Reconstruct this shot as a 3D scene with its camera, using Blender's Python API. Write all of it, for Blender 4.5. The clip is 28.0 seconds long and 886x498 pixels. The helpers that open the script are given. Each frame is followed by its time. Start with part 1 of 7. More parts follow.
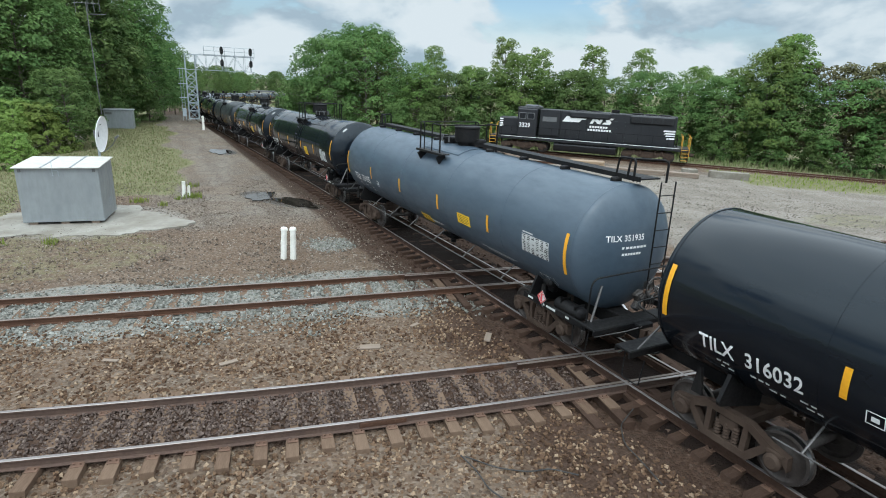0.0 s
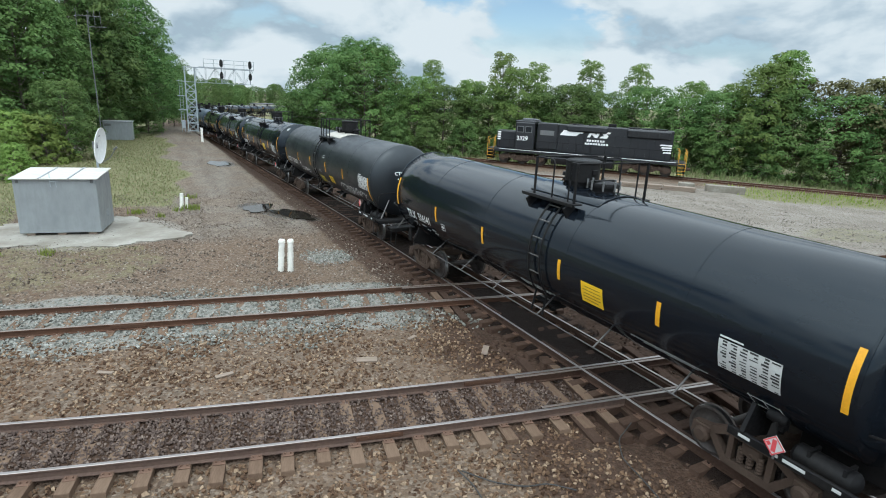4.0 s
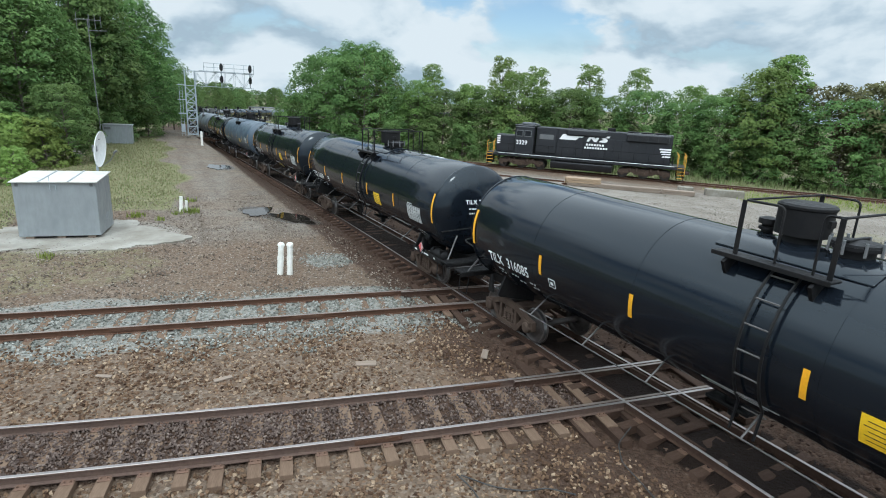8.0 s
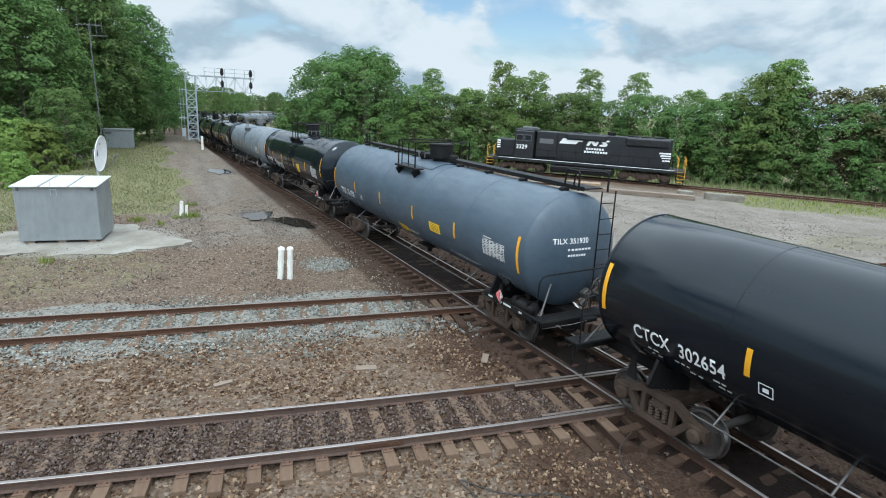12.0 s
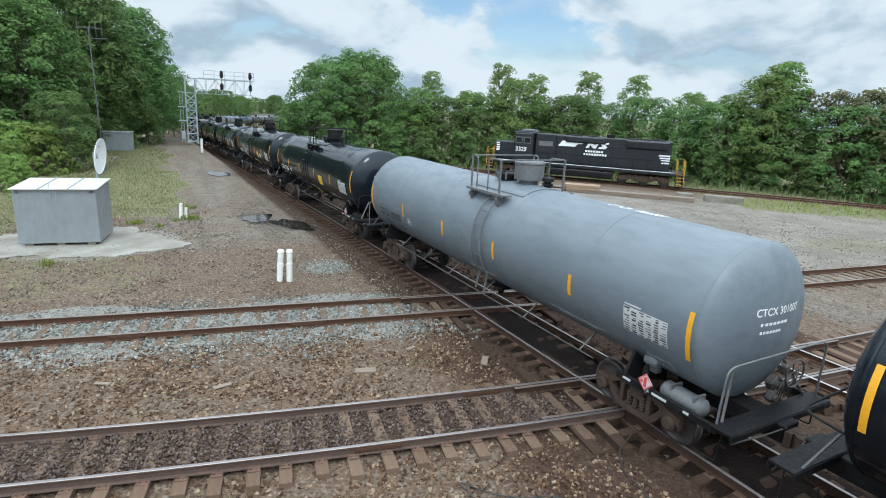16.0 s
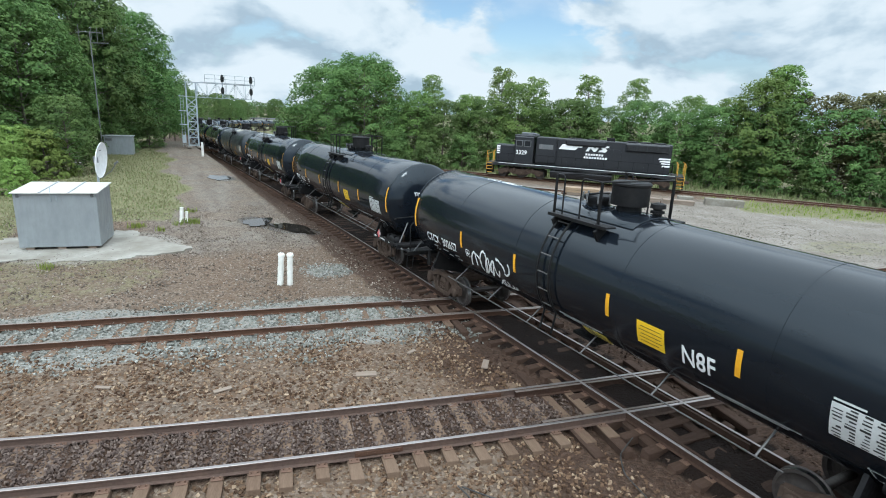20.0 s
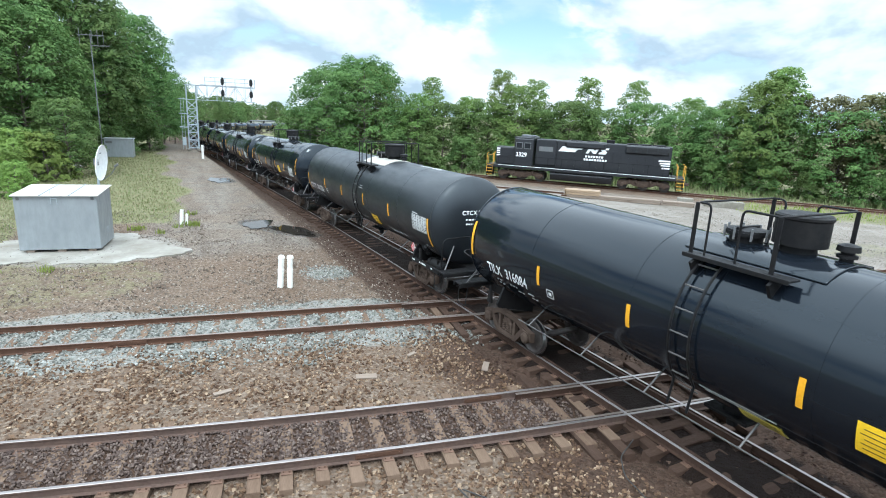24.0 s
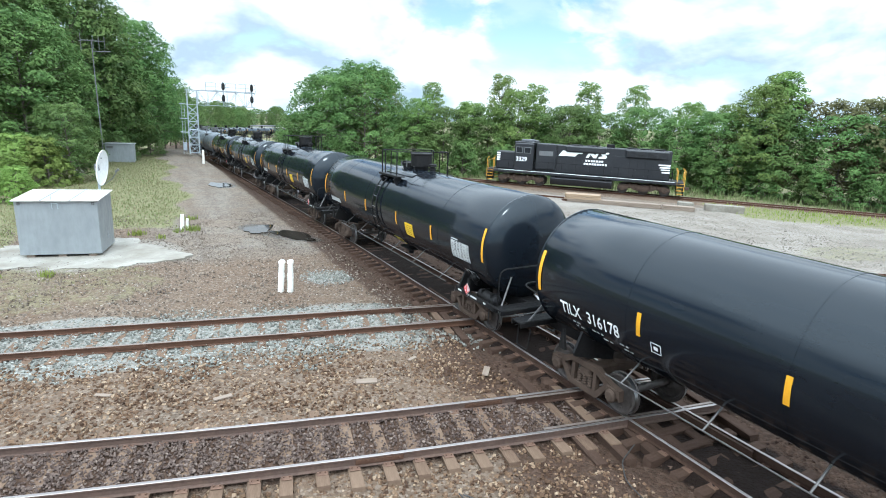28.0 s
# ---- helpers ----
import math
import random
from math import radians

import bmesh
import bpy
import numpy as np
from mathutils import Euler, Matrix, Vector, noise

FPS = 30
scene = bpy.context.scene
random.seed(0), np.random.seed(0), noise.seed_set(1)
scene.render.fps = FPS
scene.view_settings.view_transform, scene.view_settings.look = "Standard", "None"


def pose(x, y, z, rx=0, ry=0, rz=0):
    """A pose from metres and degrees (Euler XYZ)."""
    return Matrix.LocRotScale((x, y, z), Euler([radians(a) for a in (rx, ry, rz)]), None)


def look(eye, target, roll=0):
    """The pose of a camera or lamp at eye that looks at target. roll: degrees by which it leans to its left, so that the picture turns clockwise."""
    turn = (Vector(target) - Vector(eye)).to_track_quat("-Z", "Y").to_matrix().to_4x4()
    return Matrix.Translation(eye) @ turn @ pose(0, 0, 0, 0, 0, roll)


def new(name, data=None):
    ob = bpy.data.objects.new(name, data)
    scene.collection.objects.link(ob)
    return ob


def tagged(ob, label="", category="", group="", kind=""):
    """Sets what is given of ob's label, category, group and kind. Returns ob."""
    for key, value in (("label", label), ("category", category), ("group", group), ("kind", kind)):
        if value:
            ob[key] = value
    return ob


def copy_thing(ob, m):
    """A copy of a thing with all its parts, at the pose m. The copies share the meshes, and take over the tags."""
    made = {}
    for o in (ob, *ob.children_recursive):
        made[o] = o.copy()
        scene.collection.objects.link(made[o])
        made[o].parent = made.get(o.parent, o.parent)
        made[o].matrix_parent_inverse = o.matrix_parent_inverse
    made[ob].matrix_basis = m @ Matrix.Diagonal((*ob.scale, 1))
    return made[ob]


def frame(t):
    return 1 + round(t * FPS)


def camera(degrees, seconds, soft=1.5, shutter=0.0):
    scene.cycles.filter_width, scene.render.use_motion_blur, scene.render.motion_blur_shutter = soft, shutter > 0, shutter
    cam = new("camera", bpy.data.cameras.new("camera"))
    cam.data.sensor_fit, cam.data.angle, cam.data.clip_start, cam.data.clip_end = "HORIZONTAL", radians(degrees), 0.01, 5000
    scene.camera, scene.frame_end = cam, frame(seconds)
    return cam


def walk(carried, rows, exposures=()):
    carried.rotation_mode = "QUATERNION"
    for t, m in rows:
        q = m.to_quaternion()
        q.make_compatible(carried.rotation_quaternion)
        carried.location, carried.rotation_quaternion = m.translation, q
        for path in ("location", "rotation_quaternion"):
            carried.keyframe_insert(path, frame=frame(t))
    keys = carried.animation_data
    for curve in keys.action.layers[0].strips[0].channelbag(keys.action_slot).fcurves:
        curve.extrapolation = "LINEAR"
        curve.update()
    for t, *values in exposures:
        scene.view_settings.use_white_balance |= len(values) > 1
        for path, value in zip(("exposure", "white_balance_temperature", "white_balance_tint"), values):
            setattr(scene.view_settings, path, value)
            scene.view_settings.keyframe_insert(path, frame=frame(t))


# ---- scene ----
HEIGHT = 6.13
# seconds, degrees down, degrees to the right of the line, lean
AIM = [
    (0, 16.809, 28.345, 2.622), (0.5, 16.748, 28.421, 2.725), (1, 16.744, 28.415, 2.735), (1.5, 16.577, 28.521, 2.780),
    (2, 16.133, 28.791, 2.846), (2.5, 15.727, 28.606, 2.973), (3, 15.622, 28.524, 2.829), (3.5, 15.520, 28.523, 2.856),
    (5.5, 15.476, 28.577, 2.961), (6, 15.439, 28.604, 2.989), (7, 15.279, 28.606, 2.989), (8, 15.114, 28.575, 2.972),
    (9, 15.012, 28.534, 2.951), (10, 14.961, 28.506, 2.926), (11, 14.818, 28.518, 2.925), (12, 14.691, 28.530, 2.912),
    (12.5, 14.668, 28.536, 2.904), (14.5, 14.460, 28.549, 2.925), (15, 14.455, 28.551, 2.921), (16, 14.444, 28.573, 2.885),
    (17, 14.362, 28.561, 2.851), (18, 14.258, 28.523, 2.826), (19, 14.176, 28.505, 2.827), (20, 14.092, 28.504, 2.811),
    (21, 14.041, 28.516, 2.808), (21.5, 14.025, 28.527, 2.816), (23.5, 13.877, 28.488, 2.750), (24, 13.868, 28.484, 2.738),
    (25, 13.848, 28.476, 2.716), (26, 13.825, 28.463, 2.697), (27, 13.705, 28.489, 2.659), (27.5, 13.579, 28.453, 2.619),
    (28, 13.412, 28.420, 2.651),
]


def aim(down, right, lean):
    d, r = radians(down), radians(right)
    way = Vector((math.cos(d) * math.sin(r), math.cos(d) * math.cos(r), -math.sin(d)))
    eye = Vector((0.0, 0.0, HEIGHT))
    return look(eye, eye + way * 10.0, lean)


cam = camera(77.32, 28.0, soft=1.0)
walk(cam, [(t, aim(a, b, c)) for t, a, b, c in AIM],
     [(0, -0.2, 6000, 3), (3, -0.18, 6000, 3), (12, -0.13, 5850, 3), (20, -0.03, 5850, 3), (24, 0.38, 5750, 3), (28, 0.48, 5750, 3)])

# ---- world and sun ----
world = bpy.data.worlds.new("sky")
scene.world = world
world.use_nodes = True
SUN_FROM = Vector((-0.30, -0.50, 0.81)).normalized()


def build_sky():
    nt = world.node_tree
    nt.nodes.clear()
    N, L = nt.nodes.new, nt.links.new
    out, bg = N("ShaderNodeOutputWorld"), N("ShaderNodeBackground")
    sky = N("ShaderNodeTexSky")
    sky.sky_type, sky.sun_disc = "NISHITA", False
    sky.sun_elevation = math.asin(SUN_FROM.z)
    sky.sun_rotation = math.atan2(SUN_FROM.x, SUN_FROM.y)
    sky.air_density, sky.dust_density = 1.0, 0.6
    tc, sep = N("ShaderNodeTexCoord"), N("ShaderNodeSeparateXYZ")
    L(tc.outputs["Generated"], sep.inputs[0])

    def m(op, a, b):
        n = N("ShaderNodeMath")
        n.operation = op
        for i, v in enumerate((a, b)):
            if isinstance(v, (int, float)):
                n.inputs[i].default_value = v
            else:
                L(v, n.inputs[i])
        return n.outputs[0]

    z = m("MAXIMUM", sep.outputs[2], 0.0)
    den = m("ADD", z, 0.42)
    comb = N("ShaderNodeCombineXYZ")
    L(m("DIVIDE", sep.outputs[0], den), comb.inputs[0])
    L(m("DIVIDE", sep.outputs[1], den), comb.inputs[1])
    comb.inputs[2].default_value = 3.7

    def noise_tex(scale, detail, rough, dist=0.0):
        n = N("ShaderNodeTexNoise")
        n.inputs["Scale"].default_value = scale
        n.inputs["Detail"].default_value = detail
        n.inputs["Roughness"].default_value = rough
        n.inputs["Distortion"].default_value = dist
        L(comb.outputs[0], n.inputs["Vector"])
        return n.outputs["Fac"]

    def ramp(fac, stops):
        n = N("ShaderNodeValToRGB")
        n.color_ramp.elements[0].position, n.color_ramp.elements[0].color = stops[0][0], (*stops[0][1], 1)
        n.color_ramp.elements[1].position, n.color_ramp.elements[1].color = stops[-1][0], (*stops[-1][1], 1)
        for p, c in stops[1:-1]:
            e = n.color_ramp.elements.new(p)
            e.color = (*c, 1)
        L(fac, n.inputs[0])
        return n.outputs[0]

    def puffs(lift, scale, detail):
        """Heaped clouds on the sky's vault, sampled a little higher by lift."""
        mp = N("ShaderNodeMapping")
        mp.inputs["Scale"].default_value = (1.0, 1.0, 1.9)
        mp.inputs["Location"].default_value = (1.31, 0.42, 0.2 + lift)
        L(tc.outputs["Generated"], mp.inputs["Vector"])
        n = N("ShaderNodeTexNoise")
        n.inputs["Scale"].default_value, n.inputs["Detail"].default_value, n.inputs["Roughness"].default_value = scale, detail, 0.52
        n.inputs["Distortion"].default_value = 0.25
        L(mp.outputs[0], n.inputs["Vector"])
        return n.outputs["Fac"]

    here, above = puffs(0.0, 4.6, 10.0), puffs(0.12, 4.6, 5.0)
    cover = ramp(here, [(0.385, (0, 0, 0)), (0.455, (1, 1, 1))])
    high = N("ShaderNodeMapRange")
    high.interpolation_type = "SMOOTHSTEP"
    high.inputs[1].default_value, high.inputs[2].default_value = 0.24, 0.58
    L(z, high.inputs[0])
    # near the horizon the heaps close up, and overhead lies an even deck
    closed = N("ShaderNodeMapRange")
    closed.inputs[1].default_value, closed.inputs[2].default_value = 0.05, 0.13
    closed.inputs[3].default_value, closed.inputs[4].default_value = 1.0, 0.0
    L(z, closed.inputs[0])
    cover = m("MAXIMUM", m("MAXIMUM", cover, closed.outputs[0]), high.outputs[0])
    # two openings in the clouds, with ragged edges
    wob = m("MULTIPLY", m("SUBTRACT", noise_tex(5.0, 6.0, 0.6), 0.5), 0.0075)
    for way, lo, hi in (((0.572, 0.805, 0.158), 0.9972, 0.9990), ((0.462, 0.869, 0.178), 0.9984, 0.9996)):
        dp = N("ShaderNodeVectorMath")
        dp.operation = "DOT_PRODUCT"
        L(tc.outputs["Generated"], dp.inputs[0])
        dp.inputs[1].default_value = Vector(way).normalized()
        gap = N("ShaderNodeMapRange")
        gap.inputs[1].default_value, gap.inputs[2].default_value = lo, hi
        gap.inputs[3].default_value, gap.inputs[4].default_value = 1.0, 0.25
        L(m("ADD", dp.outputs["Value"], wob), gap.inputs[0])
        cover = m("MULTIPLY", cover, gap.outputs[0])
    # a heap is white where little lies over it, grey underneath
    lit_side = m("ADD", m("MULTIPLY", m("SUBTRACT", here, above), 2.0), m("MULTIPLY", m("SUBTRACT", noise_tex(1.7, 4.0, 0.5), 0.5), 0.40))
    shade = ramp(m("ADD", lit_side, 0.5), [(0.26, (7.0, 8.3, 9.5)), (0.40, (9.2, 10.3, 11.3)), (0.52, (11.7, 12.4, 13.0)), (0.66, (12.9, 13.3, 13.7))])
    # an overcast sky grows brighter towards the zenith, and glows round the veiled sun
    dot = N("ShaderNodeVectorMath")
    dot.operation = "DOT_PRODUCT"
    L(tc.outputs["Generated"], dot.inputs[0])
    dot.inputs[1].default_value = SUN_FROM
    glow = m("ADD", m("MULTIPLY", m("POWER", m("MAXIMUM", dot.outputs["Value"], 0.0), 2.0), 1.6), m("ADD", m("MULTIPLY", high.outputs[0], 2.0), 1.0))
    deck = N("ShaderNodeMix")
    deck.data_type = "RGBA"
    L(m("MULTIPLY", high.outputs[0], 0.85), deck.inputs[0])
    L(shade, deck.inputs[6])
    deck.inputs[7].default_value = (11.6, 12.1, 12.6, 1)
    lit = N("ShaderNodeVectorMath")
    lit.operation = "SCALE"
    L(deck.outputs[2], lit.inputs[0])
    L(glow, lit.inputs["Scale"])
    mix = N("ShaderNodeMix")
    mix.data_type = "RGBA"
    L(cover, mix.inputs[0])
    clear = N("ShaderNodeVectorMath")
    clear.operation = "SCALE"
    clear.inputs["Scale"].default_value = 1.9
    L(sky.outputs[0], clear.inputs[0])
    L(clear.outputs[0], mix.inputs[6])
    L(lit.outputs[0], mix.inputs[7])
    bg.inputs["Strength"].default_value = 0.068
    L(mix.outputs[2], bg.inputs["Color"])
    L(bg.outputs[0], out.inputs["Surface"])


build_sky()
sun = new("sun", bpy.data.lights.new("sun", "SUN"))
sun.data.energy, sun.data.angle, sun.data.color = 1.25, radians(13), (1.0, 0.96, 0.91)
sun.matrix_world = look(SUN_FROM * 50, (0, 0, 0))


# ---- materials ----
def nodes_of(name):
    mat = bpy.data.materials.new(name)
    mat.use_nodes = True
    return mat, mat.node_tree, mat.node_tree.nodes["Principled BSDF"]


def rgb_mix(nt, fac, a, b, blend="MIX"):
    n = nt.nodes.new("ShaderNodeMix")
    n.data_type, n.blend_type = "RGBA", blend
    for i, v in ((0, fac), (6, a), (7, b)):
        if isinstance(v, (int, float)):
            n.inputs[i].default_value = v
        elif isinstance(v, tuple):
            n.inputs[i].default_value = (*v[:3], 1)
        else:
            nt.links.new(v, n.inputs[i])
    return n.outputs[2]


def tex_noise(nt, vec, scale, detail=5.0, rough=0.6, kind="noise"):
    n = nt.nodes.new("ShaderNodeTexVoronoi" if kind == "voronoi" else "ShaderNodeTexNoise")
    n.inputs["Scale"].default_value = scale
    if kind == "noise":
        n.inputs["Detail"].default_value, n.inputs["Roughness"].default_value = detail, rough
    nt.links.new(vec, n.inputs["Vector"])
    return n


def span(nt, value, lo, hi, to_lo=0.0, to_hi=1.0):
    n = nt.nodes.new("ShaderNodeMapRange")
    for i, v in ((1, lo), (2, hi), (3, to_lo), (4, to_hi)):
        n.inputs[i].default_value = v
    nt.links.new(value, n.inputs[0])
    return n.outputs[0]


def coords(nt, scale=(1, 1, 1)):
    tc, mp = nt.nodes.new("ShaderNodeTexCoord"), nt.nodes.new("ShaderNodeMapping")
    mp.inputs["Scale"].default_value = scale
    nt.links.new(tc.outputs["Object"], mp.inputs["Vector"])
    return mp.outputs[0]


def bump(nt, bsdf, height, strength, distance):
    b = nt.nodes.new("ShaderNodeBump")
    b.inputs["Strength"].default_value, b.inputs["Distance"].default_value = strength, distance
    nt.links.new(height, b.inputs["Height"])
    nt.links.new(b.outputs[0], bsdf.inputs["Normal"])


def surface(name, color, worn, rough=0.6, metal=0.0, grain=8.0, stain=0.7, amount=0.6, relief=0.3, depth=0.004,
            stretch=(1, 1, 1), coat=0.0, island=0.0, rough_to=None, spec=0.5, tint=(1, 1, 1)):
    """A painted, wooden or metal surface: grain and stains at two scales, roughness that follows them, fine relief."""
    mat, nt, b = nodes_of(name)
    v = coords(nt, stretch)
    fine = tex_noise(nt, v, grain, 6.0, 0.65).outputs["Fac"]
    broad = tex_noise(nt, v, stain, 4.0, 0.6).outputs["Fac"]
    col = rgb_mix(nt, span(nt, broad, 0.35, 0.72, 0.0, amount), color, worn)
    dark = tuple(c * 0.72 for c in color)
    col = rgb_mix(nt, span(nt, fine, 0.42, 0.68, 0.0, 0.5), col, dark)
    if island:
        info, geo = nt.nodes.new("ShaderNodeObjectInfo"), nt.nodes.new("ShaderNodeNewGeometry")
        add = nt.nodes.new("ShaderNodeMath")
        add.operation = "ADD"
        nt.links.new(info.outputs["Random"], add.inputs[0])
        nt.links.new(geo.outputs["Random Per Island"], add.inputs[1])
        fr = nt.nodes.new("ShaderNodeMath")
        fr.operation = "FRACT"
        nt.links.new(add.outputs[0], fr.inputs[0])
        col = rgb_mix(nt, span(nt, fr.outputs[0], 0, 1, 0, island), col, worn)
    nt.links.new(col, b.inputs["Base Color"])
    nt.links.new(span(nt, fine, 0.3, 0.7, rough * 0.85, rough_to or min(1.0, rough * 1.25)), b.inputs["Roughness"])
    b.inputs["Metallic"].default_value = metal
    b.inputs["Specular IOR Level"].default_value = spec
    b.inputs["Specular Tint"].default_value = (*tint, 1)
    if coat:
        b.inputs["Coat Weight"].default_value, b.inputs["Coat Roughness"].default_value = coat, 0.12
    if relief:
        bump(nt, b, fine, relief, depth)
    return mat


M = {}
M["tank_gloss"] = surface("black_gloss_paint", (0.0060, 0.0082, 0.0120), (0.0090, 0.0112, 0.0150), 0.1, grain=3.0, stain=0.5, amount=0.4, relief=0.006, depth=0.006, stretch=(1, 0.35, 1), spec=0.32, tint=(0.86, 0.95, 1.0))
M["tank_black"] = surface("black_tank_paint", (0.0066, 0.0088, 0.0125), (0.0095, 0.0118, 0.0156), 0.12, grain=3.0, stain=0.5, amount=0.4, relief=0.006, depth=0.006, stretch=(1, 0.35, 1), spec=0.32, tint=(0.86, 0.95, 1.0))
M["tank_matte"] = surface("charcoal_tank_paint", (0.0115, 0.0135, 0.0160), (0.016, 0.018, 0.021), 0.36, grain=3.0, stain=0.5, amount=0.4, relief=0.04, depth=0.01, stretch=(1, 0.35, 1), spec=0.45, tint=(0.88, 0.95, 1.0))
M["tank_blue"] = surface("blue_grey_tank_paint", (0.046, 0.069, 0.096), (0.072, 0.092, 0.112), 0.45, grain=3.0, stain=0.5, amount=0.4, relief=0.04, depth=0.01, stretch=(1, 0.35, 1))
M["tank_grey"] = surface("light_grey_tank_paint", (0.120, 0.142, 0.162), (0.155, 0.175, 0.19), 0.5, grain=3.0, stain=0.5, amount=0.4, relief=0.04, depth=0.01, stretch=(1, 0.35, 1))
M["deck_cream"] = surface("worn_cream_deck_paint", (0.42, 0.395, 0.35), (0.30, 0.28, 0.24), 0.6, grain=6, stain=1.2)
M["black_steel"] = surface("black_painted_steel", (0.006, 0.006, 0.007), (0.020, 0.018, 0.016), 0.55, grain=12, stain=2.0, spec=0.18)
M["grey_steel"] = surface("grey_painted_steel", (0.10, 0.105, 0.11), (0.16, 0.15, 0.14), 0.5, grain=12, stain=2.0)
M["grime_steel"] = surface("grimy_dark_fittings", (0.030, 0.028, 0.028), (0.085, 0.075, 0.068), 0.5, grain=14, stain=4.0, amount=0.9)
M["grey_top"] = surface("grey_walkway_steel", (0.12, 0.125, 0.135), (0.07, 0.074, 0.08), 0.6, grain=10, stain=1.5)
M["truck_steel"] = surface("brown_grimy_cast_steel", (0.050, 0.034, 0.026), (0.105, 0.076, 0.058), 0.75, grain=10, stain=2.5, relief=0.4, spec=0.12)
M["wheel_steel"] = surface("dull_wheel_steel", (0.05, 0.042, 0.038), (0.12, 0.10, 0.09), 0.55, metal=0.5, grain=10, stain=3.0)
M["tread"] = surface("polished_wheel_tread", (0.42, 0.42, 0.42), (0.3, 0.29, 0.28), 0.3, metal=1.0, grain=10, stain=3.0, relief=0.1)
M["orange"] = surface("yellow_reflective_tape", (0.72, 0.34, 0.010), (0.62, 0.30, 0.03), 0.4, grain=20, stain=4, amount=0.5, relief=0.0)
M["yellow"] = surface("yellow_sign_paint", (0.80, 0.50, 0.012), (0.7, 0.42, 0.03), 0.45, grain=20, stain=4, amount=0.5, relief=0.0)
M["olive"] = surface("faded_yellow_panel_paint", (0.62, 0.50, 0.06), (0.48, 0.40, 0.08), 0.5, grain=20, stain=4, amount=0.5, relief=0.0)
M["white_paint"] = surface("white_stencil_paint", (0.78, 0.78, 0.77), (0.6, 0.6, 0.6), 0.55, grain=20, stain=6, amount=0.4, relief=0.0)
M["table_white"] = surface("white_data_panel", (0.52, 0.53, 0.52), (0.40, 0.40, 0.39), 0.5, grain=20, stain=6, amount=0.5, relief=0.0)
M["ink"] = surface("black_ink", (0.012, 0.012, 0.012), (0.03, 0.03, 0.03), 0.6, relief=0.0)
M["red"] = surface("red_placard_print", (0.55, 0.05, 0.06), (0.5, 0.12, 0.12), 0.5, relief=0.0)
M["pipe_steel"] = surface("worn_bright_pipe", (0.115, 0.11, 0.108), (0.05, 0.045, 0.042), 0.45, metal=0.4, grain=14, stain=3.0)
M["rail_side"] = surface("rusty_rail_steel", (0.088, 0.046, 0.029), (0.050, 0.032, 0.025), 0.8, grain=14, stain=1.5, relief=0.4, spec=0.12)
M["rail_oily"] = surface("oily_rail_steel", (0.044, 0.025, 0.018), (0.072, 0.043, 0.031), 0.75, grain=14, stain=1.5, relief=0.4, spec=0.12)
M["rail_dark"] = surface("dark_rail_steel", (0.088, 0.060, 0.049), (0.125, 0.080, 0.060), 0.7, grain=14, stain=1.5, relief=0.4, spec=0.12)
M["rail_top"] = surface("polished_rail_head", (0.46, 0.44, 0.43), (0.32, 0.28, 0.26), 0.30, metal=1.0, grain=20, stain=1.0, relief=0.1)
M["rail_worn"] = surface("worn_rail_head", (0.27, 0.245, 0.235), (0.16, 0.13, 0.115), 0.42, metal=0.8, grain=20, stain=1.0, relief=0.1)
M["rail_dull"] = surface("dull_rail_head", (0.20, 0.165, 0.145), (0.12, 0.088, 0.068), 0.5, metal=0.6, grain=20, stain=1.0, relief=0.1)
M["tie"] = surface("weathered_timber_tie", (0.098, 0.063, 0.043), (0.165, 0.115, 0.080), 0.92, grain=9, stain=1.6, relief=0.8, depth=0.012, stretch=(1.0, 6.0, 6.0), island=0.5, spec=0.12)
M["tie_dark"] = surface("oily_timber_tie", (0.042, 0.025, 0.018), (0.082, 0.052, 0.037), 0.9, grain=9, stain=1.6, relief=0.8, depth=0.012, stretch=(1.0, 6.0, 6.0), island=0.5, spec=0.12)
M["plate"] = surface("rusty_tie_plate", (0.14, 0.085, 0.06), (0.08, 0.055, 0.045), 0.85, grain=20, stain=4, relief=0.4, spec=0.12)


# ---- mesh helpers ----
def part(name, bm, mats, parent=None, label="", smooth=True, angle=35):
    me = bpy.data.meshes.new(name)
    bm.to_mesh(me)
    bm.free()
    for m in (mats if isinstance(mats, (list, tuple)) else [mats]):
        me.materials.append(m)
    if smooth:
        me.shade_smooth()
        me.set_sharp_from_angle(angle=radians(angle))
    ob = new(name, me)
    if parent:
        ob.parent = parent
    if label:
        ob["label"] = label
    return ob


def alike(ob, m, parent=None):
    """Another object on the same mesh."""
    o = ob.copy()
    scene.collection.objects.link(o)
    o.matrix_basis = m
    if parent:
        o.parent = parent
    return o


def put_box(bm, c, s, turn=None, bevel=0.0, mi=0):
    r = bmesh.ops.create_cube(bm, size=1.0, matrix=Matrix.Translation(c) @ (turn or Matrix()) @ Matrix.Diagonal((*s, 1)))
    if bevel:
        edges = list({e for v in r["verts"] for e in v.link_edges})
        r2 = bmesh.ops.bevel(bm, geom=edges, offset=bevel, segments=1, affect="EDGES", profile=0.5)
        for f in r2["faces"]:
            f.material_index = mi
    if mi:
        for f in {f for v in r["verts"] if v.is_valid for f in v.link_faces}:
            f.material_index = mi
    return bm


def frame_at(p, way):
    z = Vector(way).normalized()
    return Matrix.Translation(p) @ z.to_track_quat("Z", "Y").to_matrix().to_4x4()


